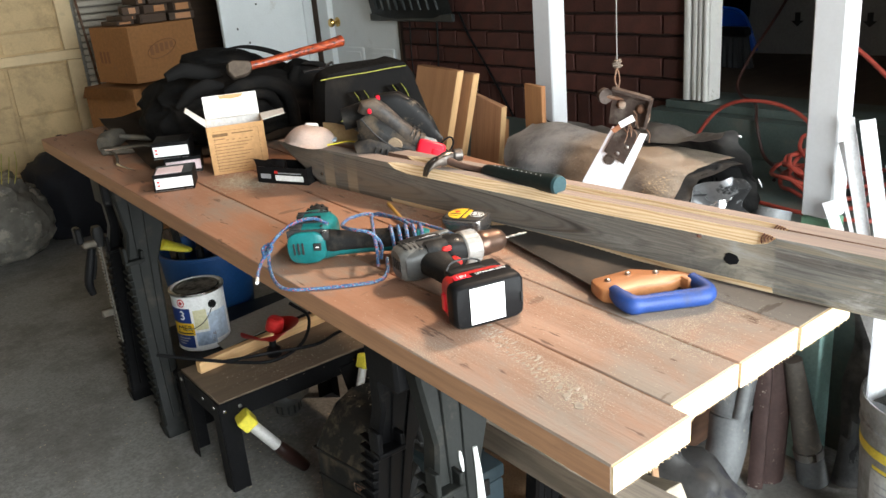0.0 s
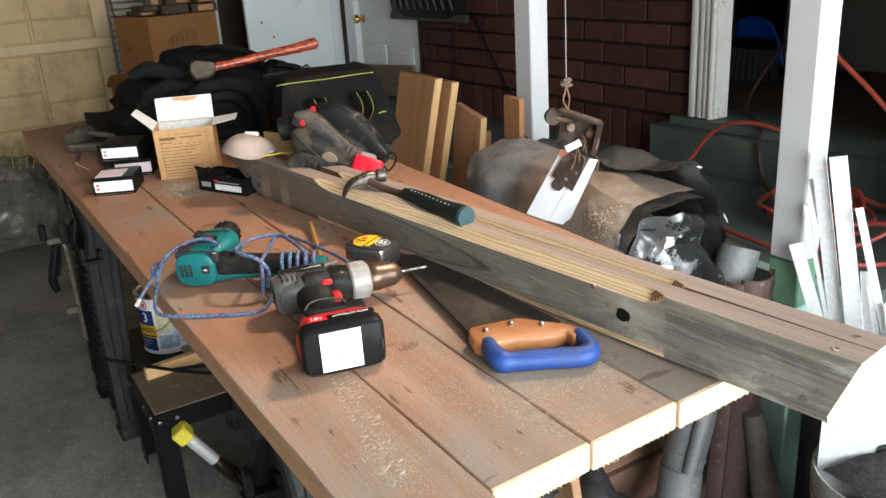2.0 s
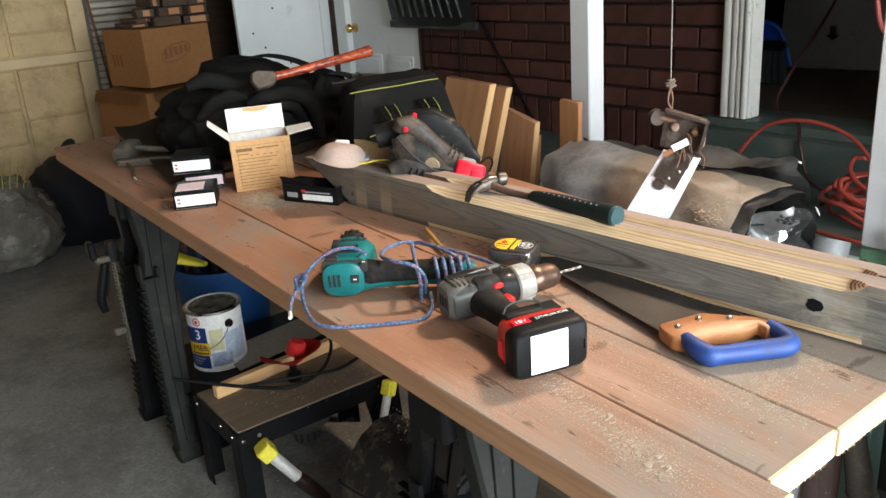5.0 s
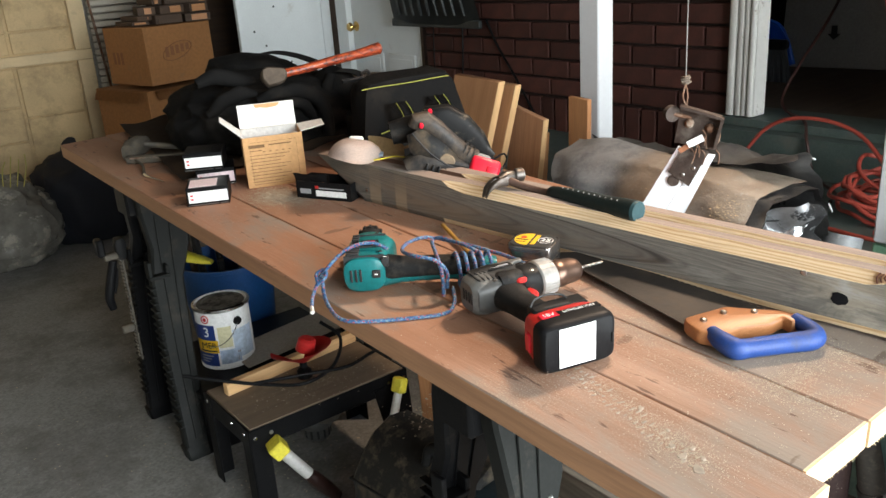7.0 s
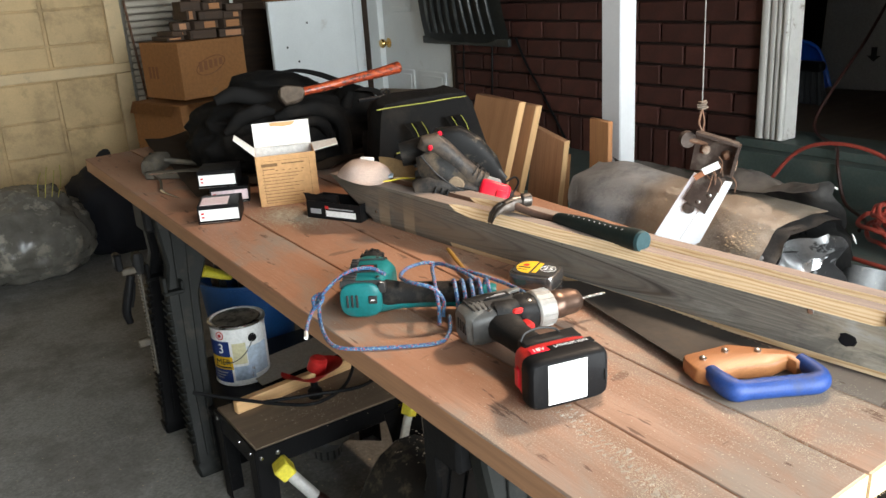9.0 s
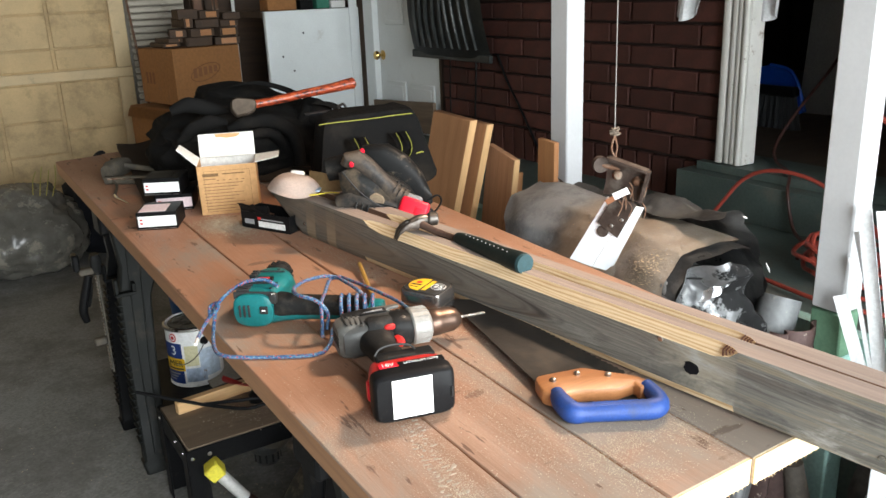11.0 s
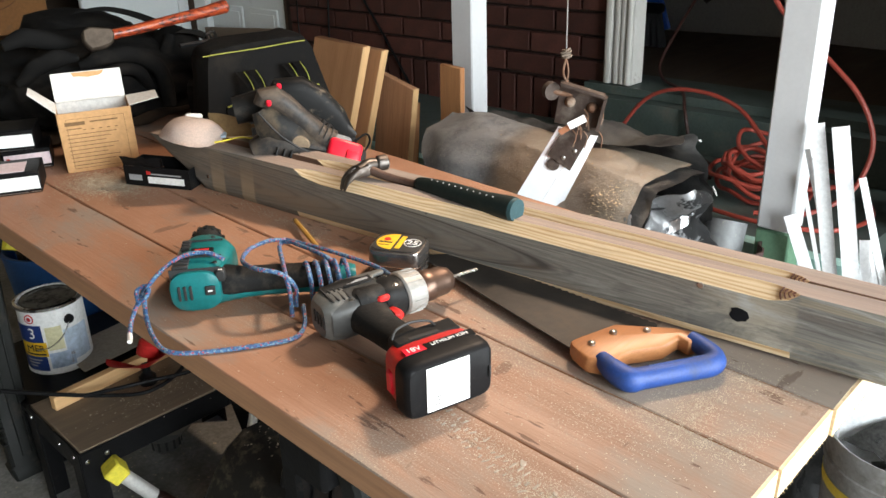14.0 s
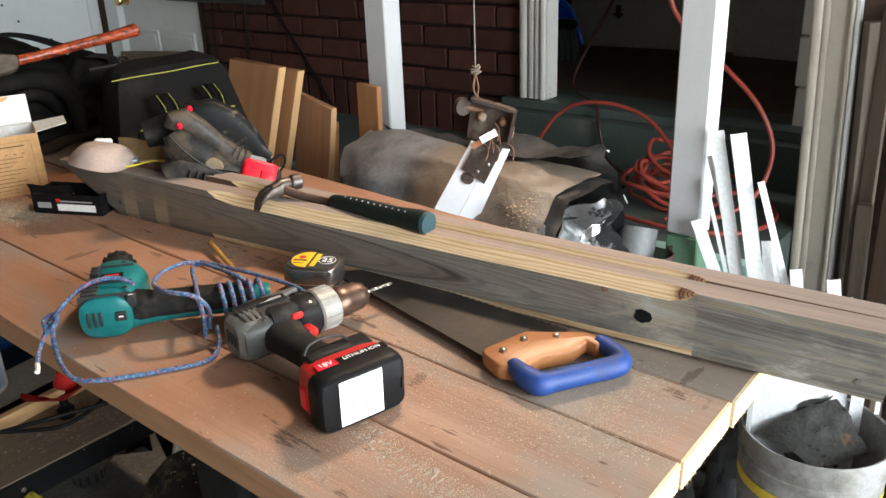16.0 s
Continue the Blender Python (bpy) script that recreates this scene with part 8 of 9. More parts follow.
def sawhorse(y, left, right, h, drip=False):
    """Folding plastic sawhorse across the table: a broad ribbed grey leg panel to the front, a black one behind."""
    horse = thing("sawhorse", pose(0.93, y, 0), "dusty dark grey plastic folding sawhorse under the planks", "sawhorse", "sawhorses")
    part("top_rail", box(bm_new(), (left - 0.93, -0.045, h - 0.085), (right - 0.93, 0.045, h), 0.006, pose(0, 0, 0)), M_BLACK, horse)
    for end, x0 in ((1, left - 0.93), (-1, right - 0.93)):
        for side, mat in ((-1, M_LEG), (1, M_BLACK)):
            rings = []
            for z, a, b, t in ((0.0, 0.0, 0.072, 0.046), (0.035, -0.006, 0.078, 0.050), (0.04, 0.0, 0.072, 0.044), (0.30, 0.004, 0.082, 0.042), (h - 0.26, 0.012, 0.100, 0.040), (h - 0.17, 0.030, 0.138, 0.040), (h - 0.06, 0.020, 0.150, 0.038), (h - 0.02, 0.020, 0.150, 0.036)):
                yy = side * (0.155 - 0.105 * z / h)
                xs = (x0 + end * a, x0 + end * b)
                lo, hi = min(xs), max(xs)
                c = 0.006
                rings.append([(lo + c, yy - t / 2, z), (hi - c, yy - t / 2, z), (hi, yy - t / 2 + c, z), (hi, yy + t / 2 - c, z), (hi - c, yy + t / 2, z), (lo + c, yy + t / 2, z), (lo, yy + t / 2 - c, z), (lo, yy - t / 2 + c, z)])
            leg = part("leg", loft(bm_new(), rings), mat, horse, "broad dusty plastic leg" if side < 0 else "black plastic leg")
            face = side * (0.155 - 0.105 * 0.4 / h)
            for j in range(20):
                z = 0.10 + 0.021 * j
                yy = side * (0.155 - 0.105 * z / h)
                xx = x0 + end * np.interp(z, (0.0, 0.30, h - 0.26), (0.0, 0.004, 0.012))
                part("grip_rib", box(bm_new(), (xx - 0.007, yy - 0.022, z), (xx + 0.007, yy + 0.022, z + 0.005), 0.001), mat, leg)
            for a0, a1 in ((0.030, 0.062), (0.052, 0.104)):
                pts = [(x0 + end * (a0 + (a1 - a0) * (z / h) ** 2), side * (0.155 - 0.105 * z / h) - 0.022, z) for z in (0.06, 0.2, 0.35, h - 0.22, h - 0.08)]
                part("raised_seam", tube(bm_new(), pts, 0.0022, 6, 3), mat, leg)
            zc = h - 0.215
            yc = side * (0.155 - 0.105 * zc / h) - 0.030
            xc = x0 + end * 0.030
            for lo, hi in (((-0.028, -0.014, -0.030), (0.028, 0.016, -0.020)), ((-0.028, -0.014, -0.0195), (-0.018, 0.016, 0.022)), ((0.018, -0.014, -0.0195), (0.028, 0.016, 0.004))):
                part("support_hook", box(bm_new(), lo, hi, 0.002, pose(xc, yc, zc)), mat, leg, "moulded hook for a crossbar")
    if drip:
        zs = (0.36, 0.42, 0.48, 0.53)
        part("paint_drip", tube(bm_new(), [(left - 0.93 + 0.098 + 0.003 * math.sin(40 * z), -(0.155 - 0.105 * z / h) - 0.022, z) for z in zs], [0.003, 0.0075, 0.006, 0.004], 8, 4), M_LABEL, horse, "run of dried white paint")
        part("paint_drip", tube(bm_new(), [(left - 0.93 + 0.070, -(0.155 - 0.105 * z / h) - 0.022, z) for z in (0.50, 0.52, 0.535)], [0.002, 0.004, 0.002], 8, 3), M_LABEL, horse, "run of dried white paint")
    return horse


sawhorse(2.41, 0.578, 1.285, 0.776)
sawhorse(1.015, 0.600, 1.100, 0.726, True)
# bar clamp hanging on the far sawhorse
bc = thing("bar_clamp", pose(0.56, 2.47, 0.40), "black bar clamp with a toothed bar hooked on the sawhorse", "clamp", "clamps")
wpart("bar", box(bm_new(), (0.566, 2.470, 0.24), (0.572, 2.490, 0.60), 0.001), M_DUSTY_STEEL, bc)
for k in range(30):
    wpart("tooth", box(bm_new(), (0.563, 2.474, 0.25 + 0.011 * k), (0.566, 2.490, 0.254 + 0.011 * k), 0, pose(0, 0, 0)), M_STEEL, bc)
wpart("jaw", loft(bm_new(), [[(0.569 + u, 2.475 + v, z) for u, v in squircle(w, 0.034, 12, 4)] for z, w in ((0.555, 0.020), (0.575, 0.030), (0.60, 0.034), (0.615, 0.022))]), M_DARK_GREY, bc, "dark clamp head")
wpart("jaw_arm", box(bm_new(), (0.520, 2.462, 0.558), (0.566, 2.486, 0.578), 0.004, pose(0, 0, 0)), M_DUSTY_STEEL, bc, "grey clamp jaw")
wpart("jaw_pad", box(bm_new(), (0.505, 2.455, 0.575), (0.525, 2.493, 0.625), 0.005), M_BLACK, bc)
wpart("lower_jaw", box(bm_new(), (0.530, 2.464, 0.335), (0.566, 2.486, 0.358), 0.004), M_DUSTY_STEEL, bc, "grey clamp jaw")
wpart("handle", tube(bm_new(), [(0.545, 2.475, 0.555), (0.528, 2.475, 0.50), (0.515, 2.475, 0.45), (0.520, 2.475, 0.415)], [0.012, 0.014, 0.013, 0.010], 12, 4), M_BLACK, bc, "black clamp handle")
wpart("trigger", tube(bm_new(), [(0.548, 2.475, 0.53), (0.540, 2.475, 0.49), (0.532, 2.475, 0.46)], [0.006, 0.006, 0.004], 8, 3), M_DARK_GREY, bc)

# low metal bench
bn = thing("work_bench", pose(0.61, 1.84, 0), "low black steel bench with a dusty wooden top", "bench")
Wb, Db, Hb = 0.46, 0.275, 0.262
part("top_board", box(bm_new(), (0.006, 0.006, Hb - 0.012), (Wb - 0.006, Db - 0.006, Hb), 0.002), timber("dusty_chipboard", (0.22, 0.16, 0.105), (0.13, 0.095, 0.065), 0.85, dust=(0.40, 0.33, 0.22), dust_from=0.56, dust_to=0.72), bn, "dusty brown wooden top")
for lo, hi in (((0, 0, Hb - 0.055), (Wb, 0.004, Hb - 0.002)), ((0, Db - 0.004, Hb - 0.055), (Wb, Db, Hb - 0.002)), ((0, 0.0045, Hb - 0.055), (0.004, Db - 0.0045, Hb - 0.002)), ((Wb - 0.004, 0.0045, Hb - 0.055), (Wb, Db - 0.0045, Hb - 0.002))):
    part("apron", box(bm_new(), lo, hi, 0.001), M_BLACK, bn)
for x, y in ((0, 0), (Wb, 0), (0, Db), (Wb, Db)):
    sx, sy = (1 if x == 0 else -1), (1 if y == 0 else -1)
    leg = part("leg", box(bm_new(), (min(x, x + sx * 0.048), min(y - sy * 0.002, y + sy * 0.002), 0), (max(x, x + sx * 0.048), max(y - sy * 0.002, y + sy * 0.002), Hb - 0.004), 0.0008), M_BLACK, bn)
    part("leg_flange", box(bm_new(), (min(x - sx * 0.002, x + sx * 0.002), min(y + sy * 0.0022, y + sy * 0.045), 0), (max(x - sx * 0.002, x + sx * 0.002), max(y + sy * 0.0022, y + sy * 0.045), Hb - 0.004), 0.0008), M_BLACK, leg)
part("leg_plate", prism(bm_new(), [(Wb - 0.110, Hb - 0.030), (Wb - 0.0005, Hb - 0.030), (Wb + 0.012, 0.0), (Wb - 0.060, 0.0)], 0.003, pose(0, -0.0025, 0, 90)), M_BLACK, bn, "broad black leg plate")
rt = part("router_motor", lathe(bm_new(), [(0.012, 0.076), (0.030, 0.078), (0.036, 0.088), (0.038, 0.118), (0.048, 0.122), (0.052, 0.130), (0.052, 0.146), (0.046, 0.154), (0.038, 0.160), (0.036, Hb - 0.013)], 24, pose(0.245, 0.140, 0)), surface("dusty_grey_router", (0.075, 0.074, 0.070), 0.5, 0.2, vary=0.3, dirt=(0.17, 0.145, 0.11), dirt_from=0.5, dirt_to=0.7, dirt_scale=20), bn, "dusty grey router hung below the top")
for k in range(6):
    part("cooling_slot", box(bm_new(), (0.0350, -0.003, 0.090), (0.0385, 0.003, 0.114), 0.0005, pose(0.245, 0.140, 0, 0, 0, 190 + 28 * k)), M_INK, rt)
for x in (0.012, 0.055, 0.40, 0.448):
    part("rivet", lathe(bm_new(), [(0.0055, 0), (0.005, 0.002), (0.0005, 0.003)], 10, pose(x, -0.002, Hb - 0.024, 90)), M_STEEL, bn)
for y in (0.03, 0.10, 0.25):
    part("rivet", lathe(bm_new(), [(0.0055, 0), (0.005, 0.002), (0.0005, 0.003)], 10, pose(-0.002, y, Hb - 0.020, 0, -90)), M_STEEL, bn)
board("pine_stick", (0.645, 2.045, Hb + 0.017), (1.06, 2.085, Hb + 0.017), 0.022, 0.034, M_PINE_EDGE, label="pale pine stick lying on the low bench", category="stick")
rd = thing("red_funnel", pose(0.845, 1.99, Hb), "red plastic tool with a flared red guard", "tool")
wpart("base", lathe(bm_new(), [(0.020, 0), (0.020, 0.02), (0.010, 0.03), (0.010, 0.05)], 14, pose(0.845, 1.99, Hb)), M_BLACK, rd)
wpart("flared_guard", thicken(grid(bm_new(), lambda u, v: (0.845 + (0.010 + 0.075 * v) * math.cos(2.6 + 4.6 * u), 1.99 + (0.010 + 0.05 * v) * math.sin(2.6 + 4.6 * u), Hb + 0.045 + 0.040 * v), 22, 5), 0.003), M_RED, rd, "flared red guard")
wpart("red_cap", lathe(bm_new(), [(0.026, 0), (0.026, 0.004), (0.024, 0.030), (0.018, 0.036), (0.0005, 0.037)], 18, pose(0.860, 2.00, Hb + 0.070, 10, 15)), M_RED, rd, "red cap")
bcord = thing("black_cable", pose(0.80, 1.97, Hb), "black power cable lying over the low bench", "cable")
wpart("run", tube(bm_new(), [(0.56, 2.10, 0.33), (0.66, 2.03, Hb + 0.040), (0.74, 1.98, Hb + 0.020), (0.82, 1.935, Hb + 0.012), (0.92, 1.96, Hb + 0.020), (0.98, 2.02, Hb + 0.06), (0.95, 2.07, Hb + 0.10)], 0.0048, 8), M_BLACK, bcord)
wpart("run", tube(bm_new(), [(0.70, 2.0, Hb + 0.03), (0.82, 1.95, Hb + 0.03), (0.95, 1.945, Hb + 0.008), (1.04, 1.97, Hb + 0.006), (1.10, 2.01, Hb - 0.02)], 0.0048, 8), M_BLACK, bcord)

# black case with the paint tin on it
tb2 = thing("tool_case", pose(0.64, 2.22, 0), "low black tool case behind the bench", "case")
part("shell", box(bm_new(), (0, 0, 0), (0.50, 0.36, 0.172), 0.008), M_BLACK, tb2)
part("lid", box(bm_new(), (-0.004, -0.004, 0.174), (0.504, 0.364, 0.194), 0.005), M_BLACK, tb2)
part("latch", box(bm_new(), (0.20, -0.010, 0.12), (0.26, -0.0042, 0.18), 0.003), M_DARK_GREY, tb2)
board("thin_sheet", (0.80, 2.335, 0.205), (1.13, 2.33, 0.235), 0.16, 0.004, M_PLASTER, label="thin pale sheet lying on the tool case", category="sheet")
pt = thing("paint_tin", pose(0.795, 2.385, 0.1945, 0, 0, -4), "gallon paint tin with a printed label, dusty lid", "paint tin")
r = 0.0815
part("tin", lathe(bm_new(), [(r - 0.002, 0), (r, 0.002), (r, 0.006), (r - 0.002, 0.008), (r - 0.002, 0.176), (r, 0.178), (r + 0.0015, 0.184), (r + 0.0005, 0.188), (r - 0.006, 0.189), (r - 0.010, 0.184), (0.001, 0.184)], 40), M_LABEL, pt, "white printed tin")
part("rim", lathe(bm_new(), [(r - 0.009, 0.184), (r - 0.004, 0.190), (r + 0.002, 0.188), (r + 0.0025, 0.181), (r - 0.001, 0.179)], 40), M_STEEL, pt, "steel rim")
part("lid", lathe(bm_new(), [(r - 0.012, 0.1845), (r - 0.014, 0.188), (r - 0.026, 0.189), (r - 0.028, 0.186), (0.001, 0.186)], 36), surface("paint_stained_lid", (0.17, 0.16, 0.14), 0.5, 0.4, vary=0.3, dirt=(0.05, 0.05, 0.045), dirt_from=0.45, dirt_to=0.6, dirt_scale=25), pt, "stained lid")


def tin_patch(name, a0, a1, z0, z1, mat, lab="", lift=0.0):
    bm = grid(bm_new(), lambda u, v: ((r - 0.0012 + lift) * math.cos(radians(a0 + (a1 - a0) * u)), (r - 0.0012 + lift) * math.sin(radians(a0 + (a1 - a0) * u)), z0 + (z1 - z0) * v), 12, 1)
    part(name, bm, mat, pt, lab)


M_NAVY = surface("navy_print", (0.012, 0.035, 0.16), 0.45, vary=0.12)
tin_patch("navy_panel", 150, 232, 0.012, 0.142, M_NAVY, "navy printed panel")
tin_patch("yellow_panel", 180, 236, 0.054, 0.094, M_YELLOW, "yellow printed panel", 0.0006)
tin_patch("room_picture", 237, 280, 0.018, 0.062, surface("blue_white_picture", (0.35, 0.43, 0.55), 0.5, vary=0.6, scale=26, dirt=(0.25, 0.15, 0.1), dirt_from=0.6, dirt_to=0.64, dirt_scale=30), "small printed picture", 0.0004)
tin_patch("cream_picture", 238, 266, 0.070, 0.135, surface("cream_picture", (0.62, 0.58, 0.36), 0.5, vary=0.25, scale=20), "pale printed picture", 0.0004)
tin_patch("blue_text_panel", 268, 318, 0.030, 0.120, surface("pale_blue_print", (0.46, 0.54, 0.64), 0.5, vary=0.25, scale=40), "pale blue printed panel", 0.0004)
for k in range(3):
    tin_patch("pale_bar", 190, 222 - 6 * k, 0.042 - 0.009 * k, 0.046 - 0.009 * k, M_PRINT, lift=0.0008)
for word, size, a, zz, mt in (("3", 0.042, 214, 0.119, M_LABEL), ("MER", 0.027, 216, 0.078, M_INK)):
    lettering(word, size, mt, pt, pose((r + 0.0012) * math.cos(radians(a)), (r + 0.0012) * math.sin(radians(a)), zz, 0, 0, a + 90) @ pose(0, 0, 0, 90), label="printed characters")
tin_patch("dark_bar", 190, 232, 0.058, 0.063, M_INK, lift=0.0008)
for rr, mt in ((0.013, M_RED), (0.0095, M_LABEL), (0.006, M_RED)):
    part("ring_emblem", lathe(bm_new(), [(rr, 0), (rr, 0.0008 + 0.0004 * (0.013 - rr) / 0.003), (0.0005, 0.0010 + 0.0004 * (0.013 - rr) / 0.003)], 20, pose((r - 0.0015) * math.cos(radians(214)), (r - 0.0015) * math.sin(radians(214)), 0.160, 0, 90, 214)), mt, pt)
part("ear", lathe(bm_new(), [(0.013, 0), (0.012, 0.005), (0.0005, 0.007)], 16, pose((r - 0.001) * math.cos(radians(282)), (r - 0.001) * math.sin(radians(282)), 0.145, 0, 90, 282)), M_BLACK, pt, "handle ear")
part("bail", tube(bm_new(), [((r + 0.004) * math.cos(radians(a)), (r + 0.004) * math.sin(radians(a)), z) for a, z in ((282, 0.145), (270, 0.115), (255, 0.093), (238, 0.080), (220, 0.076))], 0.0016, 6), M_STEEL, pt, "wire bail")

# blue bucket with yellow gloves behind
bb = thing("blue_bucket", pose(0.985, 2.78, 0), "blue plastic bucket full of dark odds and ends", "bucket")
part("pail", lathe(bm_new(), [(0.13, 0), (0.16, 0.36), (0.165, 0.362), (0.165, 0.372), (0.155, 0.372), (0.125, 0.012), (0.001, 0.01)], 30), surface("blue_plastic", (0.010, 0.055, 0.17), 0.45, vary=0.15), bb)
for k in range(9):
    a = k * 0.7
    part("tool_handle", rod(bm_new(), (0.07 * math.cos(a), 0.07 * math.sin(a), 0.05), (0.12 * math.cos(a), 0.12 * math.sin(a), 0.40 + 0.05 * (k % 3)), 0.012, None, 8), (M_BLACK, M_DARK_WOOD, M_DARK_GREY)[k % 3], bb)
yg = solid("yellow_glove", crumple(bulge(bm_new(), [(-0.06, 0, 0, 0.03, 0.02), (-0.02, 0, 0.004, 0.06, 0.03), (0.03, 0, 0.0, 0.06, 0.03), (0.06, 0, -0.006, 0.03, 0.02)], 16), 0.012, 30), surface("yellow_rubber", (0.55, 0.48, 0.03), 0.5, vary=0.15), "yellow work glove hung on the blue bucket", "glove", pose(0.85, 2.72, 0.415, 0, 10, -30))

# quick clamps standing before the bench
def quick_clamp(a, b, c, k_=1.0):
    """A clamp: yellow end pad, bright screw tube, dark handle."""
    k = thing("quick_clamp", Matrix.Translation(a), "clamp with a bright tube and a yellow end pad", "clamp", "clamps")
    a, b, c = Vector(a), Vector(b), Vector(c)
    d = (b - a).normalized()
    wpart("tube", rod(bm_new(), a, b, 0.0155 * k_, None, 16), surface("bright_zinc", (0.66, 0.65, 0.62), 0.35, 0.35, vary=0.1) if "bright_zinc" not in bpy.data.materials else bpy.data.materials["bright_zinc"], k, "bright steel tube")
    wpart("yellow_pad", box(bm_new(), (-0.024 * k_, -0.020 * k_, -0.014), (0.024 * k_, 0.020 * k_, 0.026), 0.004, Matrix.Translation(a - d * 0.018) @ d.to_track_quat("Z", "Y").to_matrix().to_4x4()), surface("yellow_pad", (0.72, 0.62, 0.06), 0.5, vary=0.1) if "yellow_pad" not in bpy.data.materials else bpy.data.materials["yellow_pad"], k, "yellow end pad")
    wpart("handle", tube(bm_new(), [b, b.lerp(c, 0.2), b.lerp(c, 0.6), c], [0.0155 * k_, 0.019 * k_, 0.019 * k_, 0.015 * k_], 14), surface("dark_red_handle", (0.022, 0.010, 0.008), 0.35) if "dark_red_handle" not in bpy.data.materials else bpy.data.materials["dark_red_handle"], k, "dark varnished handle")
    return k


quick_clamp((0.672, 1.812, 0.195), (0.728, 1.798, 0.110), (0.795, 1.790, 0.016))
quick_clamp((1.015, 1.800, 0.232), (0.975, 1.790, 0.130), (0.945, 1.785, 0.02), 0.72)

# black power tool case with a carrying handle
bx = thing("tool_chest", pose(0.758, 1.630, 0, 0, 0, -82), "black plastic tool chest thick with sawdust", "chest")
M_CHEST = surface("sawdust_covered_plastic", (0.016, 0.016, 0.0155), 0.45, vary=0.25, spec=0.25, dirt=(0.17, 0.135, 0.095), dirt_from=0.50, dirt_to=0.74, dirt_scale=16)
CHEST = [(0.0, 0.0), (-0.004, 0.010), (-0.004, 0.172), (0.030, 0.222), (0.072, 0.262), (0.125, 0.280), (0.178, 0.270), (0.222, 0.232), (0.236, 0.172), (0.236, 0.0)]
part("body", loft(bm_new(), [[(x, (d - 0.116) * k + 0.116, z * (0.5 + 0.5 * k) if z > 0.2 else z) for d, z in CHEST] for x, k in ((0.0, 0.94), (0.010, 1.0), (0.33, 1.0), (0.34, 0.94))]), M_CHEST, bx, angle=30)
part("lid_seam", box(bm_new(), (-0.003, -0.0075, 0.168), (0.343, 0.2395, 0.1735), 0.001), M_INK, bx)
part("body_groove", box(bm_new(), (0.006, -0.0062, 0.098), (0.334, -0.0035, 0.102)), M_INK, bx)
part("badge", box(bm_new(), (0.150, -0.0075, 0.112), (0.235, -0.0042, 0.134), 0.001), M_INK, bx, "dark badge with a rusty rim")
part("badge_rim", tube(bm_new(), [(0.150, -0.0076, 0.112), (0.235, -0.0076, 0.112), (0.235, -0.0076, 0.134), (0.150, -0.0076, 0.134), (0.150, -0.0076, 0.112)], 0.0011, 5, smooth=False), M_RUST, bx)
bars([(0.158 + 0.0085 * i, 0.119, 0.0055, 0.008) for i in range(8)], 0, 0, M_RUST, bx, pose(0, -0.0077, 0, 90), "badge_bars")
part("handle", tube(bm_new(), [(0.190, 0.060, 0.254), (0.200, 0.070, 0.292), (0.250, 0.078, 0.304), (0.300, 0.078, 0.296), (0.318, 0.072, 0.258)], [0.010, 0.013, 0.013, 0.013, 0.010], 10), M_DARK_GREY, bx, "dusty black carrying handle")
part("handle_recess", box(bm_new(), (0.185, 0.062, 0.262), (0.322, 0.100, 0.275), 0.004), M_INK, bx)
part("latch", box(bm_new(), (0.285, -0.016, 0.135), (0.325, -0.004, 0.205), 0.003), M_DARK_GREY, bx)
# small grey fitting below the bench top, taken for a bracket
fitting = thing("bench_fitting", pose(0.86, 1.93, 0.14), "small dusty grey fitting under the bench", "caster")
wpart("housing", lathe(bm_new(), [(0.040, 0), (0.044, 0.012), (0.040, 0.030), (0.022, 0.038), (0.0005, 0.038)], 24, pose(0.86, 1.93, 0.165, 8)), M_DUSTY_STEEL, fitting)
wpart("mount", rod(bm_new(), (0.86, 1.93, 0.20), (0.86, 1.93, 0.2515), 0.016, None, 12), M_DARK_GREY, fitting)
block_b = thing("grey_case", pose(0.845, 1.165, 0), "blue-grey plastic case standing under the table", "case")
part("shell", box(bm_new(), (0, 0, 0), (0.120, 0.20, 0.215), 0.008, None, 2), surface("blue_grey_plastic", (0.022, 0.036, 0.044), 0.45, vary=0.15, dirt=(0.09, 0.08, 0.065), dirt_from=0.6, dirt_to=0.8), block_b)
part("lid", box(bm_new(), (-0.002, -0.002, 0.217), (0.122, 0.202, 0.250), 0.006, None, 2), bpy.data.materials["blue_grey_plastic"], block_b)
part("latch", box(bm_new(), (0.050, -0.008, 0.195), (0.075, -0.0022, 0.235), 0.002), M_DARK_GREY, block_b)
board("brown_panel", (1.20, 0.95, 0.24), (1.20, 1.75, 0.24), 0.46, 0.02, timber("brown_ply", (0.30, 0.17, 0.09), (0.18, 0.095, 0.05), 0.8, dust=(0.52, 0.38, 0.22), dust_from=0.52, dust_to=0.66), roll=82, label="brown plywood panel under the table, dusted", category="panel")
board("pine_offcut", (1.13, 1.83, 0.0), (1.10, 1.80, 0.36), 0.03, 0.05, M_PINE, label="pine offcut standing under the table", category="offcut")
board("pine_offcut", (1.16, 1.76, 0.0), (1.15, 1.74, 0.34), 0.09, 0.02, M_PINE, label="flat pine offcut standing under the table", category="offcut")

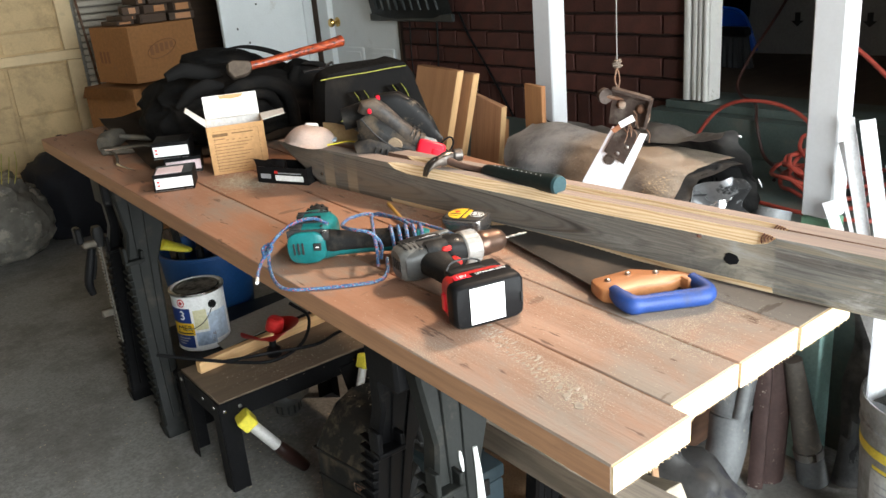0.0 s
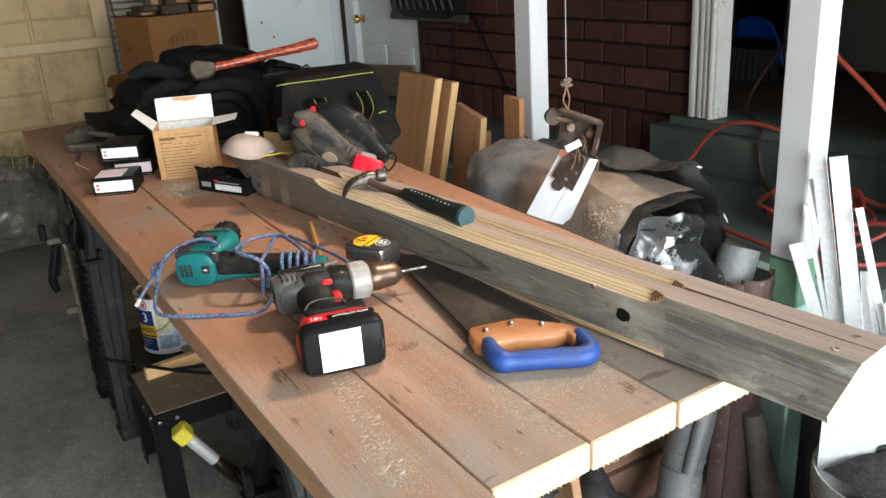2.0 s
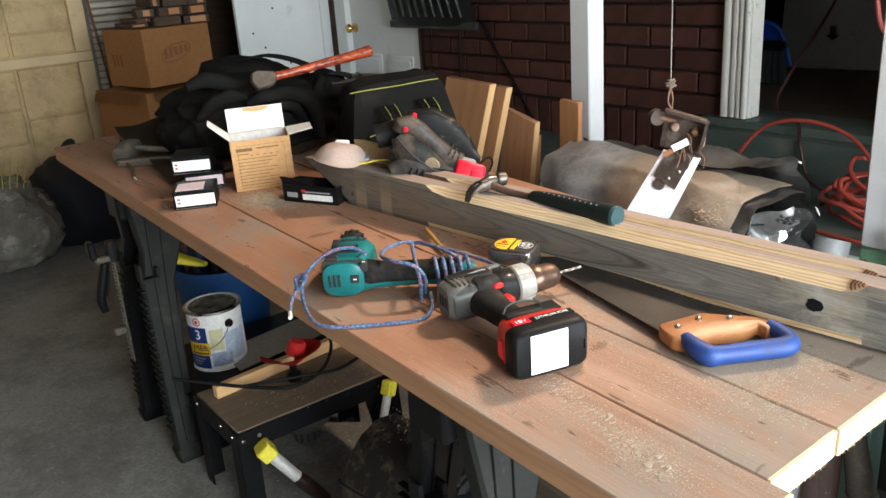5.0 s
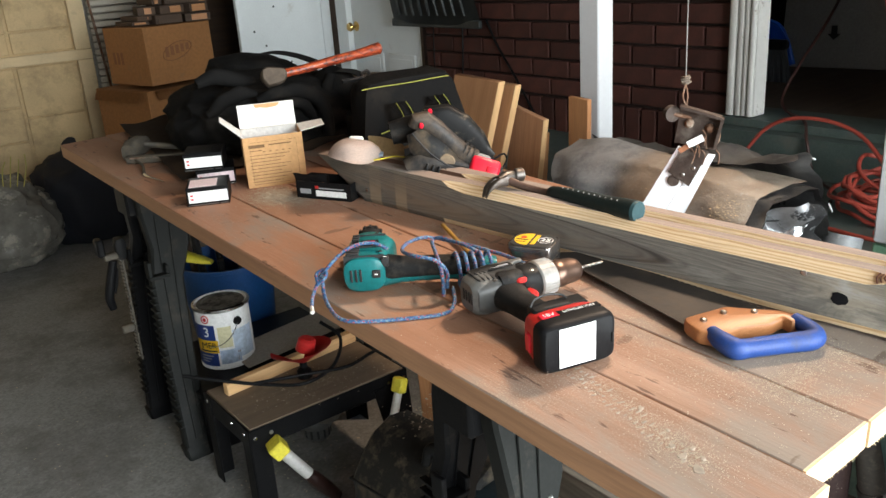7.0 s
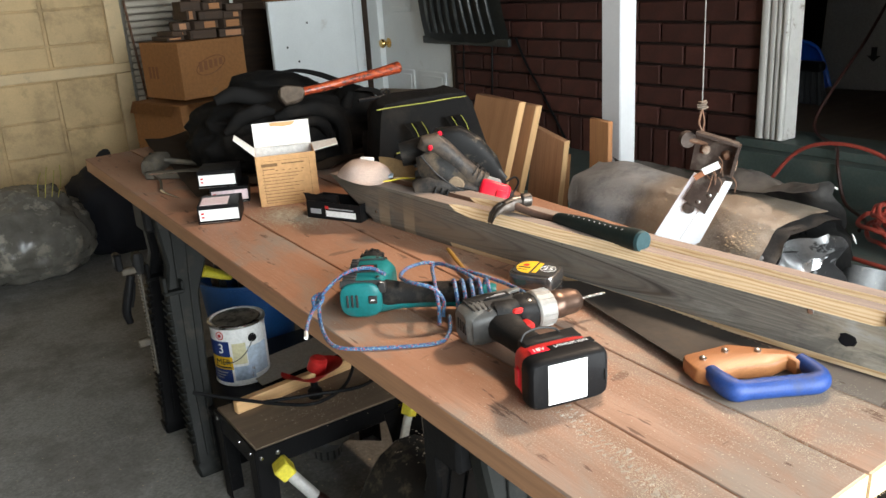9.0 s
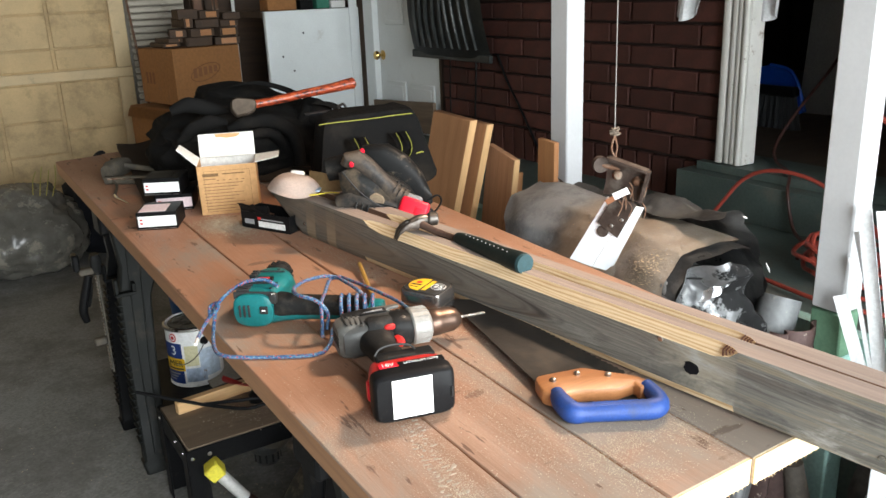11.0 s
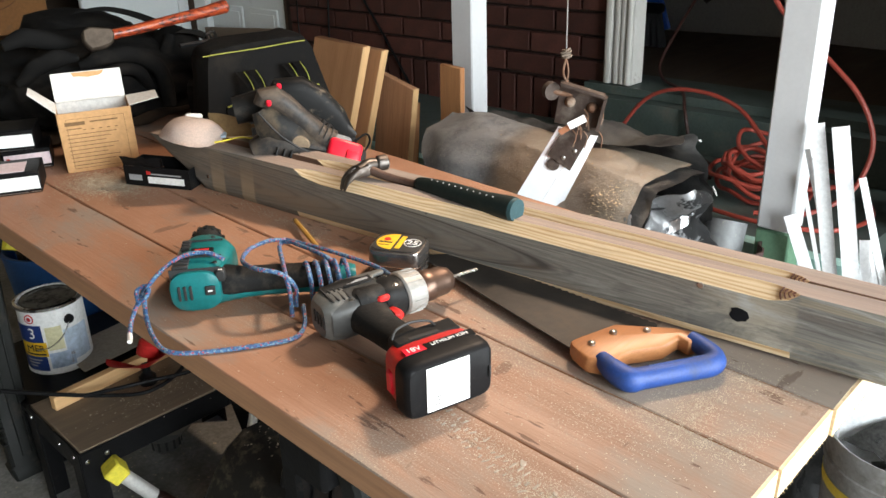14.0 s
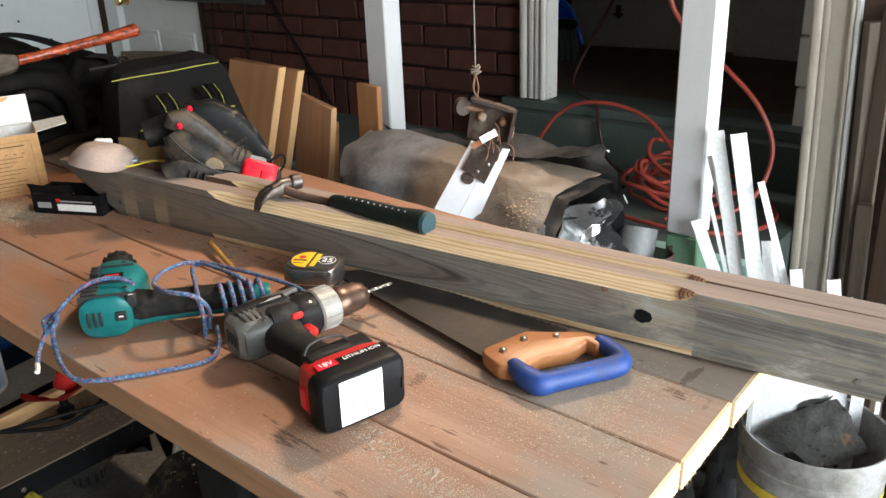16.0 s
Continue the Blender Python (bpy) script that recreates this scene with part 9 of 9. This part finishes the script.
# plastic sack and dark sack at the far end
sk = thing("plastic_sack", pose(0.55, 4.55, 0), "bulging translucent grey plastic sack on the floor", "sack")
bm = bmesh.new()
bmesh.ops.create_icosphere(bm, subdivisions=5, radius=1.0)
for v in bm.verts:
    p = v.co.copy()
    q = Vector((math.copysign(abs(p.x) ** 0.8, p.x), p.y, math.copysign(abs(p.z) ** 0.8, p.z)))
    q *= 1 + 0.10 * noise.noise(p * 1.8) + 0.05 * noise.noise(p * 5) + 0.07 * (1 - 3 * abs(noise.noise(p * 3 + Vector((5, 5, 5))))) * 0.6 + 0.03 * (1 - 3 * abs(noise.noise(p * 8)))
    w = 1.0 - 0.30 * max(0, p.z)
    v.co = Vector((0.54 + 0.33 * q.x * w, 4.62 + 0.26 * q.y * w, max(0.002, 0.20 + 0.235 * q.z)))
M_FILM = surface("clear_dusty_film", (0.155, 0.145, 0.125), 0.25, vary=0.45, scale=5, grain=30, bump=0.4, dirt=(0.32, 0.29, 0.24), dirt_from=0.56, dirt_to=0.62, dirt_scale=9)
wpart("film", bm, M_FILM, sk, angle=60)
for k in range(4):
    wpart("yellow_twig", tube(bm_new(), [(0.62 + 0.03 * k, 4.50, 0.38), (0.63 + 0.035 * k, 4.48, 0.47), (0.65 + 0.03 * k, 4.47, 0.52 + 0.02 * (k % 2))], 0.0026, 5), surface("dry_yellow", (0.36, 0.32, 0.08), 0.8) if "dry_yellow" not in bpy.data.materials else bpy.data.materials["dry_yellow"], sk)
ws = thing("white_sack", pose(0.10, 4.2, 0), "white plastic sack on the floor", "sack")
bm = bmesh.new()
bmesh.ops.create_icosphere(bm, subdivisions=4, radius=1.0)
for v in bm.verts:
    p = v.co.copy()
    q = p * (1 + 0.14 * noise.noise(p * 2.2) + 0.08 * noise.noise(p * 6))
    v.co = Vector((0.12 + 0.24 * q.x, 4.36 + 0.18 * q.y, max(0.002, 0.14 + 0.20 * q.z)))
wpart("film", bm, surface("white_film", (0.62, 0.62, 0.60), 0.4, vary=0.1, bump=0.2), ws, angle=50)
ds = thing("dark_sack", pose(0.90, 4.45, 0), "slumped dark blue-black sack beside the table end", "sack")
bm = bmesh.new()
bmesh.ops.create_icosphere(bm, subdivisions=4, radius=1.0)
for v in bm.verts:
    p = v.co.copy()
    q = Vector((math.copysign(abs(p.x) ** 0.7, p.x), p.y, math.copysign(abs(p.z) ** 0.7, p.z))) * (1 + 0.16 * noise.noise(p * 2.0) + 0.08 * noise.noise(p * 5))
    v.co = Vector((1.06 + 0.26 * q.x, 4.74 + 0.24 * q.y, max(0.002, 0.22 + 0.26 * q.z)))
wpart("neck", tube(bm_new(), [(1.02, 4.66, 0.42), (1.00, 4.62, 0.49), (0.97, 4.60, 0.52)], [0.06, 0.025, 0.05], 12), surface("blue_black_cloth", (0.012, 0.013, 0.018), 0.8, vary=0.3, bump=0.3), ds, "gathered neck of the sack")
wpart("cloth", bm, surface("blue_black_cloth", (0.012, 0.013, 0.018), 0.8, vary=0.3, bump=0.3), ds, angle=60)

# cartons at the far end
def carton(name, lo, hi, lab, flaps, yaw=0.0):
    c = thing(name, pose(lo[0], lo[1], lo[2], 0, 0, yaw), lab, "carton", "cartons")
    w, d, h = (b - a for a, b in zip(lo, hi))
    part("body", box(bm_new(), (0, 0, 0), (w, d, h), 0.004), M_CARD, c)
    if flaps:
        part("flap", thicken(grid(bm_new(), lambda u, v: (w * (0.06 + 0.85 * u), -0.012 - 0.045 * v, h + 0.02 * v - 0.06 * v * v), 6, 4), 0.003), M_CARD, c, "folded open flap")
        part("flap", thicken(grid(bm_new(), lambda u, v: (-0.012 - 0.030 * v, d * (0.05 + 0.85 * u), h + 0.01 * v - 0.06 * v * v), 6, 4), 0.003), M_CARD, c, "folded open flap")
    return c, w, d, h


carton("carton", (1.320, 4.32, 0.0), (1.76, 4.78, 0.760), "tall brown carton with open flaps", True, 15)
c1, w, d, h = carton("carton", (1.345, 4.30, 0.785), (1.735, 4.66, 1.066), "brown carton with a printed oval emblem", False, 14)
M_STAMP = surface("brown_stamp", (0.20, 0.085, 0.035), 0.8, vary=0.1)
part("oval_emblem", tube(bm_new(), [(0.175 + 0.085 * math.cos(a) + 0.01 * math.sin(a), -0.001, 0.155 + 0.042 * math.sin(a) + 0.015 * math.cos(a)) for a in np.linspace(0, 2 * math.pi, 25)], 0.0022, 5, 2), M_STAMP, c1, "printed oval outline")
bars([(0.105 + 0.030 * i, 0.128 + 0.006 * i, 0.020, 0.050 - 0.004 * i) for i in range(5)], 0, 0, M_STAMP, c1, pose(0, -0.0005, 0, 90), "emblem_bars")
bars([(0.10 + 0.034 * i, 0.10, 0.022, 0.06) for i in range(3)], 0, 0, M_STAMP, c1, pose(-0.0005, 0.40, 0, 90, 0, -90), "emblem_bars")
for k, (x, y, z, l, w2, hh, a) in enumerate(((1.44, 4.36, 0, 0.14, 0.20, 0.045, 4), (1.59, 4.36, 0, 0.13, 0.22, 0.040, -6), (1.47, 4.36, 0.046, 0.13, 0.20, 0.042, 8), (1.63, 4.38, 0.042, 0.11, 0.2, 0.045, 14), (1.50, 4.37, 0.090, 0.12, 0.2, 0.042, -8), (1.64, 4.40, 0.088, 0.10, 0.2, 0.035, 3), (1.45, 4.40, 0.092, 0.05, 0.2, 0.05, 3), (1.54, 4.40, 0.134, 0.11, 0.2, 0.04, 10), (1.43, 4.42, 0.134, 0.10, 0.18, 0.05, -5), (1.335, 4.40, 0.0, 0.09, 0.20, 0.022, 6), (1.370, 4.40, 0.047, 0.085, 0.19, 0.040, -12), (1.36, 4.38, 0.023, 0.075, 0.18, 0.023, 9), (1.66, 4.41, 0.124, 0.09, 0.18, 0.035, -9))):
    o = thing("wood_offcut", pose(x, y, 1.069 + z, 0, 0, a), "dark wood offcut with a pale sawn end on the carton", "offcut", "offcuts on the carton")
    part("block", box(bm_new(), (0, 0.004, 0), (l, w2, hh), 0.003), M_DARK_WOOD, o)
    part("sawn_end", box(bm_new(), (0.012 + 0.02 * (k % 3), 0.0, 0.006), (l - 0.02, 0.0042, hh - 0.006)), M_PINE if k % 4 else M_DARK_WOOD, o, "pale sawn end")

# through the doorway
br = thing("broom", pose(3.14, 2.11, 0.727) @ Matrix.Scale(1.15, 4), "broom with stiff black bristles standing by the wall", "broom")
M_BRISTLE = surface("black_bristles", (0.03, 0.032, 0.034), 0.7, vary=0.3, grain=600, bump=0.6)
for k in range(26):
    f = k / 25
    part("bristle_tuft", rod(bm_new(), (-0.02, 0.085 - 0.17 * f, 0.12), (-0.025 + 0.01 * (k % 3), 0.105 - 0.21 * f, 0.0), 0.007, 0.011, 6), M_BRISTLE, br)
part("head", box(bm_new(), (-0.035, -0.095, 0.11), (0.0, 0.095, 0.145), 0.008), M_BLACK, br)
part("shaft", rod(bm_new(), (-0.018, 0.08, 0.14), (0.10, 0.22, 1.3), 0.012), M_BLACK, br)
dp = thing("dustpan", pose(3.20, 2.12, 0.70) @ Matrix.Scale(1.0, 4), "bright blue plastic dustpan hung on the broom", "dustpan")
M_BLUE = surface("bright_blue_plastic", (0.010, 0.085, 0.48), 0.4, vary=0.1)
bm = prism(bm_new(), [(-0.14, 0.11), (0.07, 0.07), (0.115, 0.09), (0.075, 0.20), (0.03, 0.25), (-0.06, 0.265), (-0.14, 0.25)], 0.012, pose(0, 0, 0.0, 90, 0, -98), 0.003)
part("pan", bm, M_BLUE, dp)
part("rim", tube(bm_new(), [(-0.020, -0.115, 0.09), (-0.024, -0.075, 0.20), (-0.024, -0.03, 0.25), (-0.018, 0.06, 0.265)], 0.008, 8), M_BLUE, dp)
ib = thing("wrapped_board", pose(3.55, 2.02, 0.726), "white wrapped insulation board with printed arrows", "board")
M_WRAP = surface("white_wrap", (0.34, 0.34, 0.33), 0.55, vary=0.08)
part("sheet", box(bm_new(), (0, -0.55, 0), (0.03, 0.25, 1.2), 0.003, pose(0, 0, 0, 0, 6, 8)), M_WRAP, ib)
part("sheet", box(bm_new(), (0.05, -0.95, 0), (0.08, -0.50, 1.1), 0.003, pose(0, 0, 0, 0, 8, -6)), M_WRAP, ib)
for y in (-0.30, 0.02, -0.72):
    part("arrow", prism(bm_new(), [(-0.012, 0.06), (0.012, 0.06), (0.012, 0.025), (0.028, 0.025), (0, 0), (-0.028, 0.025), (-0.012, 0.025)], 0.001, pose(-0.003 + (0.05 if y < -0.6 else 0), y, 0.12, 0, 0, 8) @ pose(0, 0, 0, 90, 0, -90)), M_INK, ib)
for k in range(5):
    part("printed_bar", box(bm_new(), (-0.003, -0.30 + 0.02 * k, 0.40 + 0.055 * k), (-0.001, -0.16 + 0.02 * k, 0.43 + 0.055 * k), 0, pose(0, 0, 0, 0, 6, 8)), M_INK, ib)

# ---- sawdust and chips ----
M_CHIP = surface("pale_wood_chips", (0.44, 0.38, 0.29), 0.85, vary=0.3, scale=60)


def chips(name, spots, label, seed):
    """Loose chips and grains as one mesh: spots of (x, y, z, spread x, spread y, count, size)."""
    rng = np.random.RandomState(seed)
    verts, faces = [], []
    for x, y, z, sx, sy, count, size in spots:
        for _ in range(count):
            cx, cy = x + rng.normal(0, sx), y + rng.normal(0, sy)
            a, s, w, tilt = rng.uniform(0, 6.28), size * 0.55 * rng.uniform(0.25, 1.0) ** 1.6 * 2, rng.uniform(0.25, 0.8), rng.uniform(0.0, 0.5)
            ux, uy = math.cos(a) * s, math.sin(a) * s
            vx, vy = -math.sin(a) * s * w, math.cos(a) * s * w
            k = len(verts)
            zz = z(cx, cy) if callable(z) else z
            if zz is None:
                continue
            verts += [(cx - ux - vx, cy - uy - vy, zz + 0.0004), (cx + ux - vx, cy + uy - vy, zz + 0.0004 + s * tilt), (cx + ux + vx, cy + uy + vy, zz + 0.0006 + s * tilt), (cx - ux + vx, cy - uy + vy, zz + 0.0005)]
            faces.append((k, k + 1, k + 2, k + 3))
    me = bpy.data.meshes.new(name)
    me.from_pydata(verts, [], faces)
    me.materials.append(M_CHIP)
    return tagged(new(name, me), label, "sawdust", kind="stuff")


def on_table(x, y):
    return table_z(x, y) if 0.582 - 0.009 * (y - 0.5) < x < 1.27 and 0.57 < y < 2.86 else None


spots = [(0.690, 0.80, on_table, 0.010, 0.040, 1300, 0.0008), (0.672, 0.72, on_table, 0.012, 0.035, 1500, 0.0009), (0.655, 0.655, on_table, 0.014, 0.025, 1100, 0.0010), (0.845, 0.64, on_table, 0.012, 0.045, 1100, 0.0010), (0.650, 0.63, on_table, 0.020, 0.05, 900, 0.0009), (0.915, 0.70, on_table, 0.03, 0.02, 900, 0.0007), (0.80, 0.68, on_table, 0.06, 0.06, 420, 0.0012), (0.93, 0.63, on_table, 0.07, 0.04, 650, 0.0012), (0.99, 0.70, on_table, 0.02, 0.10, 420, 0.0013), (0.86, 0.97, on_table, 0.05, 0.08, 520, 0.0014), (0.80, 0.86, on_table, 0.05, 0.08, 420, 0.0012), (0.778, 1.875, on_table, 0.030, 0.042, 6500, 0.0018), (0.800, 1.80, on_table, 0.02, 0.03, 1200, 0.0016), (0.905, 1.35, on_table, 0.008, 0.22, 1500, 0.0012), (0.94, 0.98, on_table, 0.012, 0.05, 900, 0.0014), (0.810, 1.828, on_table, 0.03, 0.03, 320, 0.0015), (0.872, 1.51, on_table, 0.03, 0.20, 380, 0.0013), (0.75, 1.5, on_table, 0.12, 0.40, 420, 0.0011), (0.75, 2.4, on_table, 0.10, 0.35, 260, 0.0014), (0.9, 0.9, on_table, 0.2, 0.25, 500, 0.0010), (0.62, 1.0, on_table, 0.03, 0.3, 160, 0.0012), (1.15, 1.2, on_table, 0.06, 0.3, 400, 0.0015), (0.90, 0.655, on_table, 0.035, 0.012, 1500, 0.0009), (0.98, 0.66, on_table, 0.015, 0.02, 900, 0.0009), (0.80, 0.72, on_table, 0.015, 0.05, 700, 0.0009), (0.885, 0.59, on_table, 0.02, 0.02, 500, 0.0009)]
chips("sawdust", [(x, y, z, sx, sy, int(c * 1.3), s * 0.75) for x, y, z, sx, sy, c, s in spots], "scattered pale sawdust and chips on the planks", 3)
chips("floor_chips", [(0.5, 2.2, 0.0, 0.35, 0.5, 700, 0.0030), (0.75, 1.75, 0.0, 0.15, 0.2, 500, 0.0030), (1.05, 1.2, 0.0, 0.12, 0.3, 1500, 0.0040), (0.3, 3.0, 0.0, 0.4, 0.7, 250, 0.0030), (1.0, 0.8, 0.0, 0.2, 0.2, 500, 0.0040)], "wood chips and grit on the concrete floor", 5)
chips("bench_chips", [(0.86, 1.93, 0.2624, 0.10, 0.04, 420, 0.0022), (0.92, 1.50, 0.331, 0.05, 0.05, 160, 0.0030)], "wood chips on the low bench and chest", 6)


# sawdust caught on the roll
rng = np.random.RandomState(8)
roll_verts, roll_faces = [], []
for u0, v0, su, sv, count in ((0.42, 0.88, 0.04, 0.03, 130), (0.52, 0.93, 0.05, 0.02, 120), (0.54, 0.80, 0.06, 0.08, 60), (0.42, 0.62, 0.08, 0.12, 40), (0.3, 0.93, 0.03, 0.02, 30)):
    for _ in range(count):
        u, v = rng.normal(u0, su), rng.normal(v0, sv)
        if not (0.05 < u < 0.95 and 0.05 < v < 0.96):
            continue
        c = Vector(roll_skin(u * (1.0 - 0.34 * max(0.0, v - 0.35) / 0.65), v, 1.0, 0.20, -0.395)) + Vector((1.53, 1.45, 0.5332))
        a, s = rng.uniform(0, 6.28), rng.uniform(0.0006, 0.0020)
        e, f = Vector((math.cos(a), math.sin(a), 0.1)) * s, Vector((-math.sin(a), math.cos(a), 0.25)) * s * 0.6
        k = len(roll_verts)
        roll_verts += [c - e - f, c + e - f, c + e + f, c - e + f]
        roll_faces.append((k, k + 1, k + 2, k + 3))
me = bpy.data.meshes.new("roll_chips")
me.from_pydata(roll_verts, [], roll_faces)
me.materials.append(surface("yellow_wood_chips", (0.62, 0.46, 0.26), 0.85, vary=0.3, scale=60))
tagged(new("roll_chips", me), "yellow sawdust and chips lying on the roll", "sawdust", kind="stuff")


# raised tread-like prints of packed dust
pr = bm_new()
rng = random.Random(4)
for i in range(26):
    f = i / 25
    c = Vector((0.702 - 0.050 * f + rng.uniform(-0.003, 0.003), 0.858 - 0.235 * f))
    for j in range(2):
        q = c + Vector((-0.014 + 0.016 * j + rng.uniform(-0.003, 0.003), 0.003 * j))
        w, l = rng.uniform(0.0018, 0.0036), rng.uniform(0.004, 0.010)
        box(pr, (-l / 2, -w / 2, -0.0002), (l / 2, w / 2, rng.uniform(0.0003, 0.0007)), 0.0002, rest(q.x, q.y, rng.uniform(-35, 5)))
for x, y, r in ((0.690, 0.742, 0.007), (0.655, 0.668, 0.008), (0.648, 0.648, 0.010), (0.668, 0.650, 0.006), (0.640, 0.622, 0.013), (0.660, 0.630, 0.006), (0.676, 0.690, 0.005)):
    edge = [(0.8 * r * rng.uniform(0.6, 1.15) * math.cos(a), 0.5 * r * rng.uniform(0.6, 1.15) * math.sin(a)) for a in np.linspace(0, 5.7, 11)]
    prism(pr, edge, 0.0011, rest(x, y, rng.uniform(10, 50)), 0.0004)
tagged(solid("packed_dust", pr, surface("packed_dust", (0.31, 0.262, 0.21), 0.9, vary=0.3, scale=40), "tread-like prints of packed pale dust on the plank", "sawdust"), kind="stuff")

# drift of brown sawdust on the floor under the planks
M_DRIFT = surface("brown_sawdust", (0.30, 0.185, 0.10), 0.95, vary=0.3, scale=12, grain=260, fleck=0.6, bump=0.8)
dr = bm_new()
grid(dr, lambda u, v: (1.02 + (0.32 * v) * math.cos(2 * math.pi * u) * (1 + 0.2 * math.sin(6 * math.pi * u)), 1.22 + 0.48 * v * math.sin(2 * math.pi * u) * (1 + 0.12 * math.cos(10 * math.pi * u)), 0.003 + 0.05 * (1 - v ** 2) * (0.8 + 0.4 * math.sin(9 * u + 5 * v))), 40, 10)
bmesh.ops.remove_doubles(dr, verts=dr.verts, dist=0.0005)
tagged(solid("sawdust_drift", dr, M_DRIFT, "drift of brown sawdust on the floor under the table", "sawdust"), kind="stuff")
